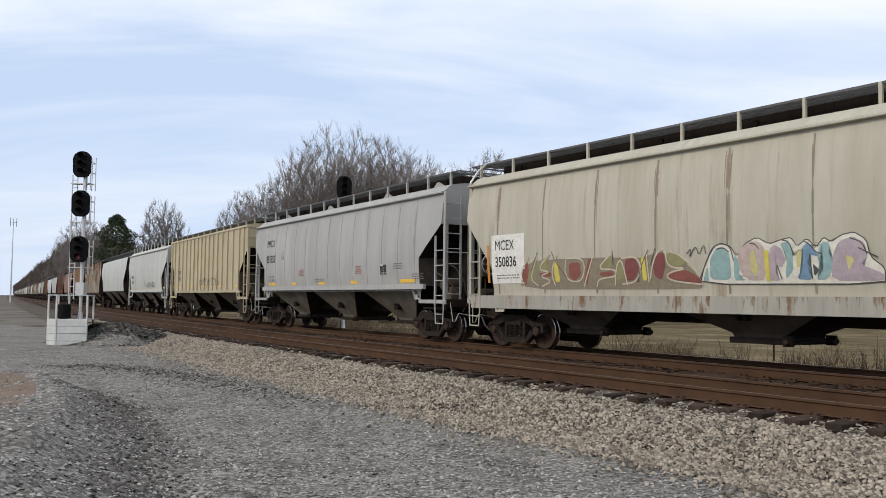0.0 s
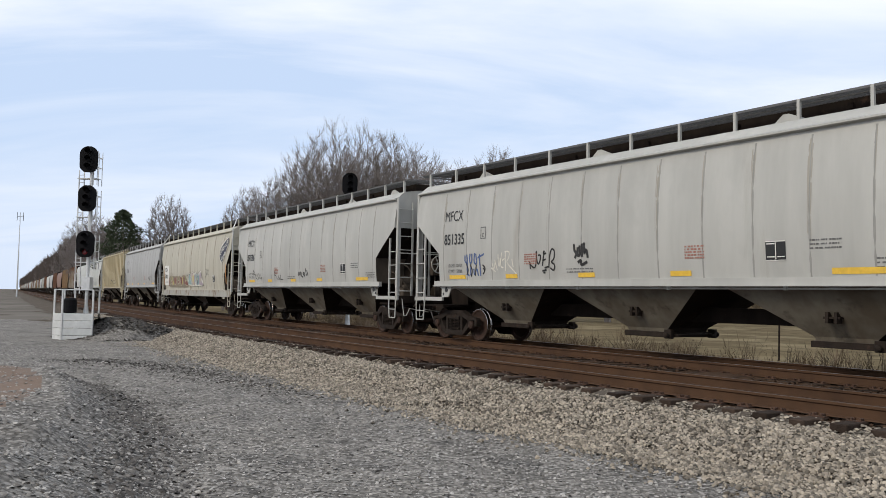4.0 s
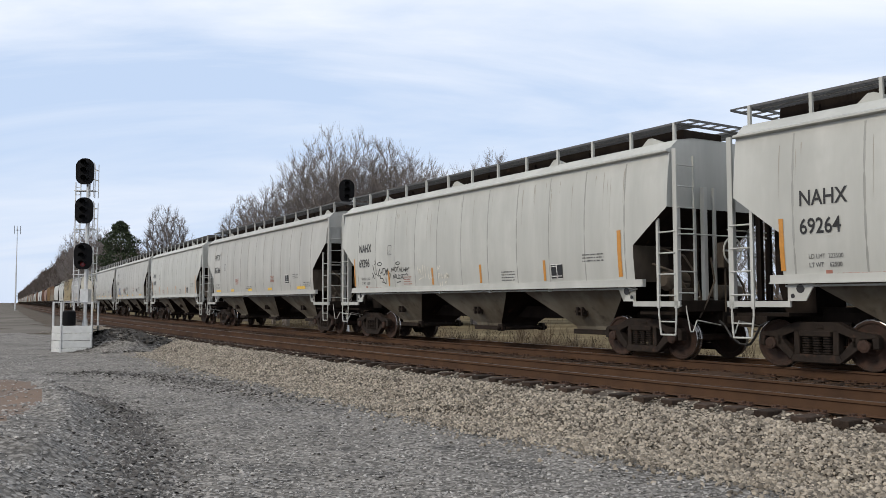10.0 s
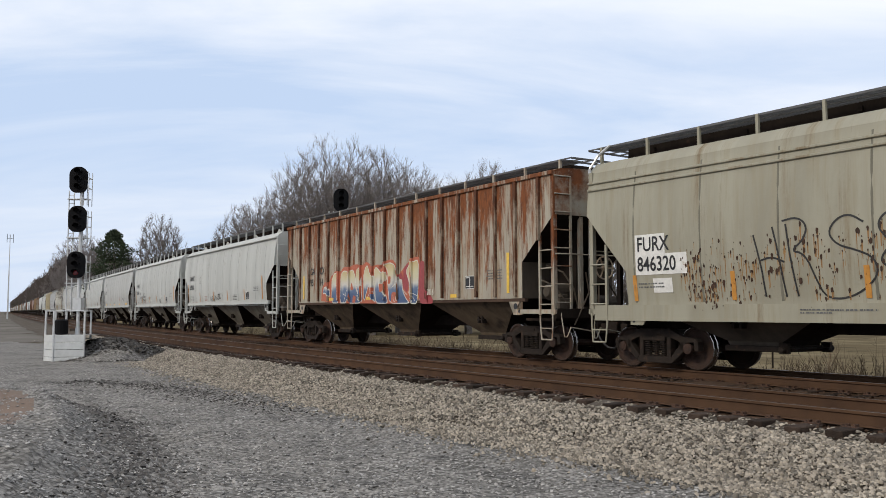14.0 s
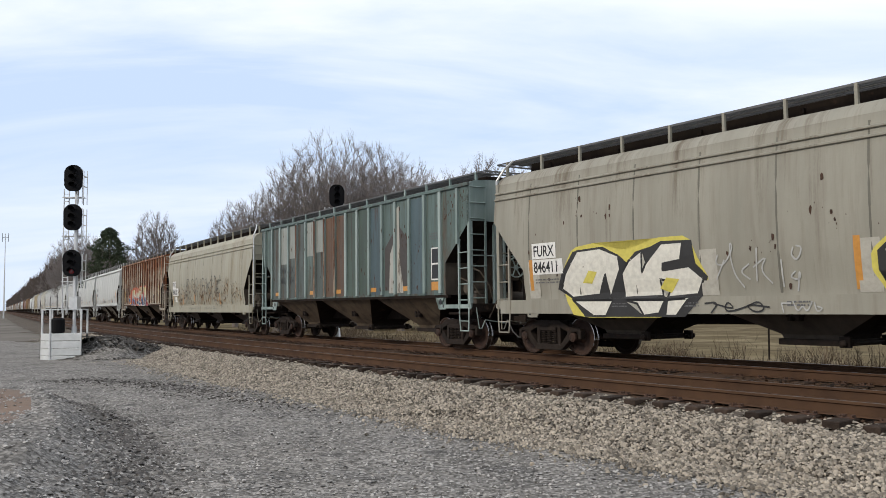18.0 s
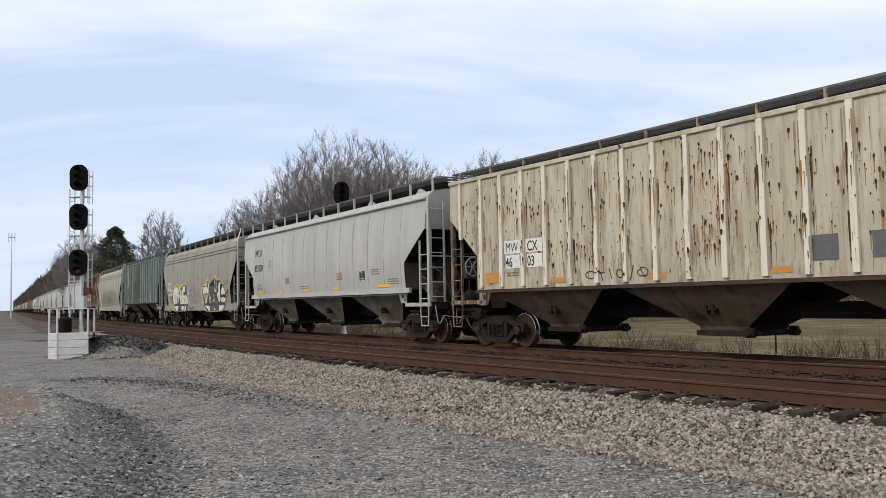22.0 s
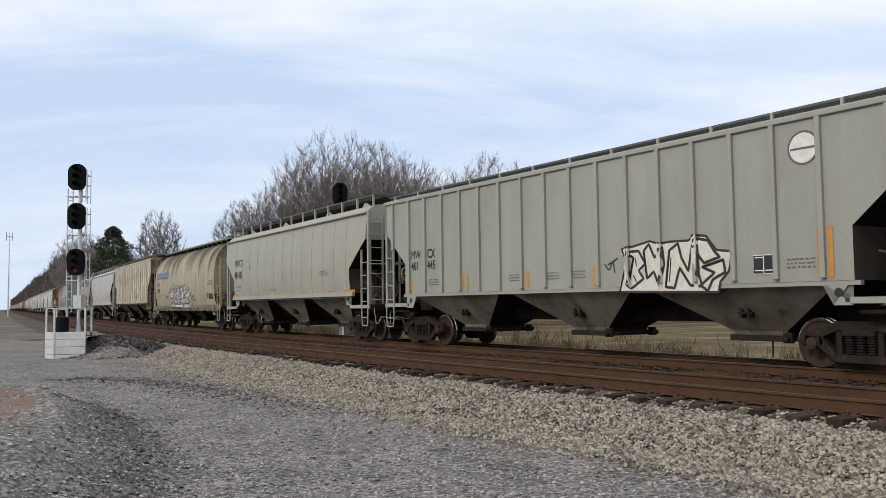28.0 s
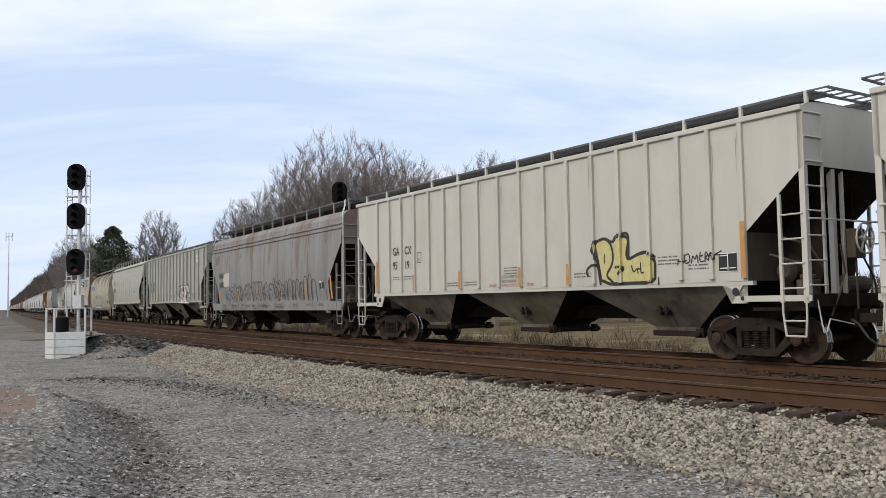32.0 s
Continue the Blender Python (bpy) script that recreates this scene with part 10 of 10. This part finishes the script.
def build_trees():
    label = "tall bare deciduous tree with fine brown twigs"
    kinds = [tree_kind(11, 16.5, 0.34, label), tree_kind(12, 15.5, 0.3, label), tree_kind(13, 16.0, 0.32, label), tree_kind(14, 13.0, 0.36, label), tree_kind(15, 14.4, 0.2, label)]
    first = [(0, -9.8, 76, 1.1, 20), (1, -12.6, 78, 1.06, 80), (2, -6.6, 78, 1.09, 140), (1, -3.6, 76, 1.03, 200), (3, -14.7, 76, 1.0, 60), (0, 0.6, 80, 0.92, 260), (2, 4.6, 77, 0.99, 320),
             (1, 7.5, 80, 0.92, 110), (2, -11.0, 84, 0.98, 170), (0, -4.5, 85, 1.0, 230), (3, 2.4, 82, 1.08, 10), (2, -8.4, 82, 1.02, 75), (1, -1.4, 84, 1.0, 15), (4, -23.4, 97, 1.02, 40), (4, -20.4, 100, 0.86, 190), (2, -17.4, 84, 0.62, 33),
             (1, -28.5, 106, 0.56, 70), (4, -32.6, 97, 0.94, 90),
             (2, 15.5, 84, 0.97, 55), (0, 19.0, 86, 0.98, 145), (3, 27, 90, 1.0, 30), (2, 36, 92, 0.9, 75),
             (1, -52.5, 127, 0.86, 300), (2, -56.0, 131, 0.9, 20), (3, -50, 128, 0.98, 150), (0, -59, 138, 0.85, 50)]
    used = set()
    for k, x, y, sc, turn in first:
        m = pose(x, y, -0.95, 0, 0, turn)
        if k not in used:
            used.add(k)
            kinds[k].matrix_basis = m
            kinds[k].scale = (sc, sc, sc)
        else:
            t = copy_thing(kinds[k], m)
            t.scale = (sc, sc, sc)
    # the wood that follows the line into the distance
    rng = random.Random(7)
    far = [tree_kind(21, 12.0, 0.36, "bare brown tree in the wood along the line", tips=240, twig=0.028, trunk=0.3, brush=8), tree_kind(22, 13.0, 0.34, "bare brown tree in the wood along the line", tips=240, twig=0.028, trunk=0.3, brush=8)]
    for i in range(34):
        s = 330 + (i / 33) ** 1.5 * 700
        off = -13 - rng.uniform(0, 6 + (s - 330) * 0.1)
        x, y, a = line(s, off)
        m = pose(float(x), float(y), -0.95, 0, 0, rng.uniform(0, 360))
        t = far[i] if i < 2 else copy_thing(far[i % 2], m)
        t.matrix_basis = m
        sc = rng.uniform(1.6, 2.05)
        t.scale = (sc, sc, sc)


build_trees()


def build_pine():
    rng = np.random.default_rng(5)
    pine = thing("pine_tree", "dense dark green pine with a rounded crown", "tree", pose(-37.1, 95, -0.6))
    pine.scale = (0.9, 0.9, 0.98)
    bm = bmesh.new()
    tube(bm, (0, 0, 0), (0.1, 0, 5), 0.24, 8, 0.17)
    tube(bm, (0.1, 0, 5), (0, 0.1, 10.2), 0.17, 8, 0.05)
    part("trunk", bm, bark_m, pine)
    V, F = [], []
    n = 15000
    for i in range(n):
        f = rng.random()
        z = 2.6 + 8.5 * f
        lobes = 1 + 0.22 * math.sin(3 * z) + 0.1 * math.sin(7.3 * z)
        rad = 2.5 * math.sin(math.pi * min(1, 0.2 + 0.8 * f) ** 0.9) ** 0.6 * lobes
        t = rng.random() * math.tau
        rad *= 1 + 0.22 * math.sin(5 * t + z * 2.2)
        r = rad * (0.45 + 0.55 * rng.random() ** 0.5)
        c = np.array((r * math.cos(t), r * math.sin(t), z))
        d = rng.normal(0, 1, 3) + np.array((math.cos(t), math.sin(t), 0.5))
        d /= np.linalg.norm(d)
        w = np.cross(d, rng.normal(0, 1, 3))
        w /= np.linalg.norm(w)
        k = len(V)
        L, W = rng.uniform(0.12, 0.34), rng.uniform(0.03, 0.09)
        V += [c - w * W, c + w * W, c + d * L]
        F.append((k, k + 1, k + 2))
    tagged(sheet("crown", V, F, needle_m, pine), kind="stuff")


build_pine()


def build_brush():
    """Dry scrub and weeds beyond the far track."""
    rng = np.random.default_rng(9)
    V, F = [], []

    def blade(p, d, L, W):
        u = np.cross(d, (0.2, 0.4, 0.9))
        u = u / (np.linalg.norm(u) + 1e-9) * W
        k = len(V)
        V.extend([p - u, p + u, p + d * L])
        F.append((k, k + 1, k + 2))

    for i in range(44000):
        s, off = rng.uniform(2, 60), -4.6 - rng.random() ** 1.5 * 8
        x, y, a = line(s, off)
        d = rng.normal(0, 0.35, 3) + (0, 0, 1)
        blade(np.array((x, y, -0.95)), d / np.linalg.norm(d), rng.uniform(0.08, 0.26) * (1 + 1.6 * max(0.0, noise.noise((s / 2.2, off / 2.0, 3.0)))), 0.014)
    tagged(sheet("dry_weeds", V, F, brush_m), "dry straw weeds beside the far track", "grass", kind="stuff")
    V, F = [], []
    for c in range(150):
        s, off = 6 + 60 * rng.random() ** 0.8, -5.6 - 9 * rng.random() ** 1.4
        x, y, a = line(s, off)
        tall = rng.uniform(0.5, 1.5)
        for i in range(26):
            d = rng.normal(0, 0.5, 3) * (1, 1, 0.4) + (0, 0, 1)
            d /= np.linalg.norm(d)
            b = np.array((x, y, -0.95)) + rng.normal(0, 0.28, 3) * (1, 1, 0)
            L = tall * rng.uniform(0.5, 1.25)
            blade(b, d, L, 0.011)
            for _ in range(5):
                e = d + rng.normal(0, 0.45, 3)
                f = rng.uniform(0.3, 0.85)
                blade(b + d * L * f, e / np.linalg.norm(e), L * 0.45 * (1.1 - f), 0.0065)
    tagged(sheet("dry_scrub", V, F, brush_m), "leafless brown scrub beside the far track", "bush", kind="stuff")
    V, F = [], []
    for i in range(26000):
        ang = rng.uniform(-0.55, 0.75)
        r = rng.uniform(105, 150)
        x, y = r * math.sin(ang), r * math.cos(ang)
        s, off = where([x], [y])
        if off[0] > -24:
            continue
        d = rng.normal(0, 0.45, 3) + (0, 0, 1)
        blade(np.array((x, y, rng.uniform(-1, 3.4))), d / np.linalg.norm(d), rng.uniform(0.8, 2.2), 0.05)
    tagged(sheet("far_thicket", V, F, brush_m), "brown winter thicket at the far edge of the field", "bush", kind="stuff")
    # the wood along the line, too far off to tell its trees apart
    V, F = [], []
    for i in range(60000):
        s = 335 + 1900 * rng.random() ** 1.9
        off = -10 - 26 * rng.random() ** 1.5
        x, y, a = line(s, off)
        crest = 22.0 + 3.0 * noise.noise((s / 14, off / 9, 1.0)) + 2.0 * noise.noise((s / 45, off / 20, 4.0))
        f = rng.random() ** 0.7
        d = rng.normal(0, 0.32, 3) + (0, 0, 1)
        size = 1.1 + s / 330
        L = rng.uniform(1.2, 3.2) * (0.8 + 0.3 * size)
        blade(np.array((x, y, -1 + f * (crest - 0.6 * L))), d / np.linalg.norm(d), L, rng.uniform(0.03, 0.13) * size)
    tagged(sheet("far_woods", V, F, woods_m), "brown leafless wood along the line", "woods", kind="stuff")


build_brush()


def build_field_things():
    post = thing("fence_post", "thin dark steel fence post in the field", "post", pose(12.4, 32.2, -1.0))
    bm = bmesh.new()
    tube(bm, (0, 0, 0), (0.02, 0, 1.45), 0.035, 6)
    part("post", bm, grime_shade_m, post)
    shed = thing("field_shed", "small white shed at the far side of the field", "shed", pose(45.8, 110, -0.95, 0, 0, 20))
    bm = bmesh.new()
    box(bm, -1.6, 1.6, -1.1, 1.1, 0, 1.15)
    part("wall", bm, white_m, shed)
    bm = bmesh.new()
    prism(bm, [(-1.75, 1.15), (1.75, 1.15), (1.4, 1.5), (-1.4, 1.5)], -1.25, 1.25)
    part("roof", bm, alu_m, shed)
    bm = bmesh.new()
    box(bm, -0.35, 0.35, -1.14, -1.1, 0, 1.0)
    part("door", bm, grate_m, shed)


build_field_things()


# ---- motion ----
def motions():
    for car, mid, sp in TRAIN:
        rows, reach = [], sp["len"] / 2 - sp["truck"]
        for i in range(65):
            t = i * 0.5
            s = mid + run(t)
            x0, y0, _ = line(s - reach, -GAUGE / 2)
            x1, y1, _ = line(s + reach, -GAUGE / 2)
            rows.append((t, pose((x0 + x1) / 2, (y0 + y1) / 2, 0, 0, 0, math.degrees(math.atan2(y1 - y0, x1 - x0)))))
        walk(car, rows)
    for w, x in SPINNING:
        rows = []
        for i in range(0, 481):
            t = i / 15
            rows.append((t, pose(x, 0, 0.4575, 0, math.degrees(run(t) / 0.4575), 0)))
        walk(w, rows)


motions()
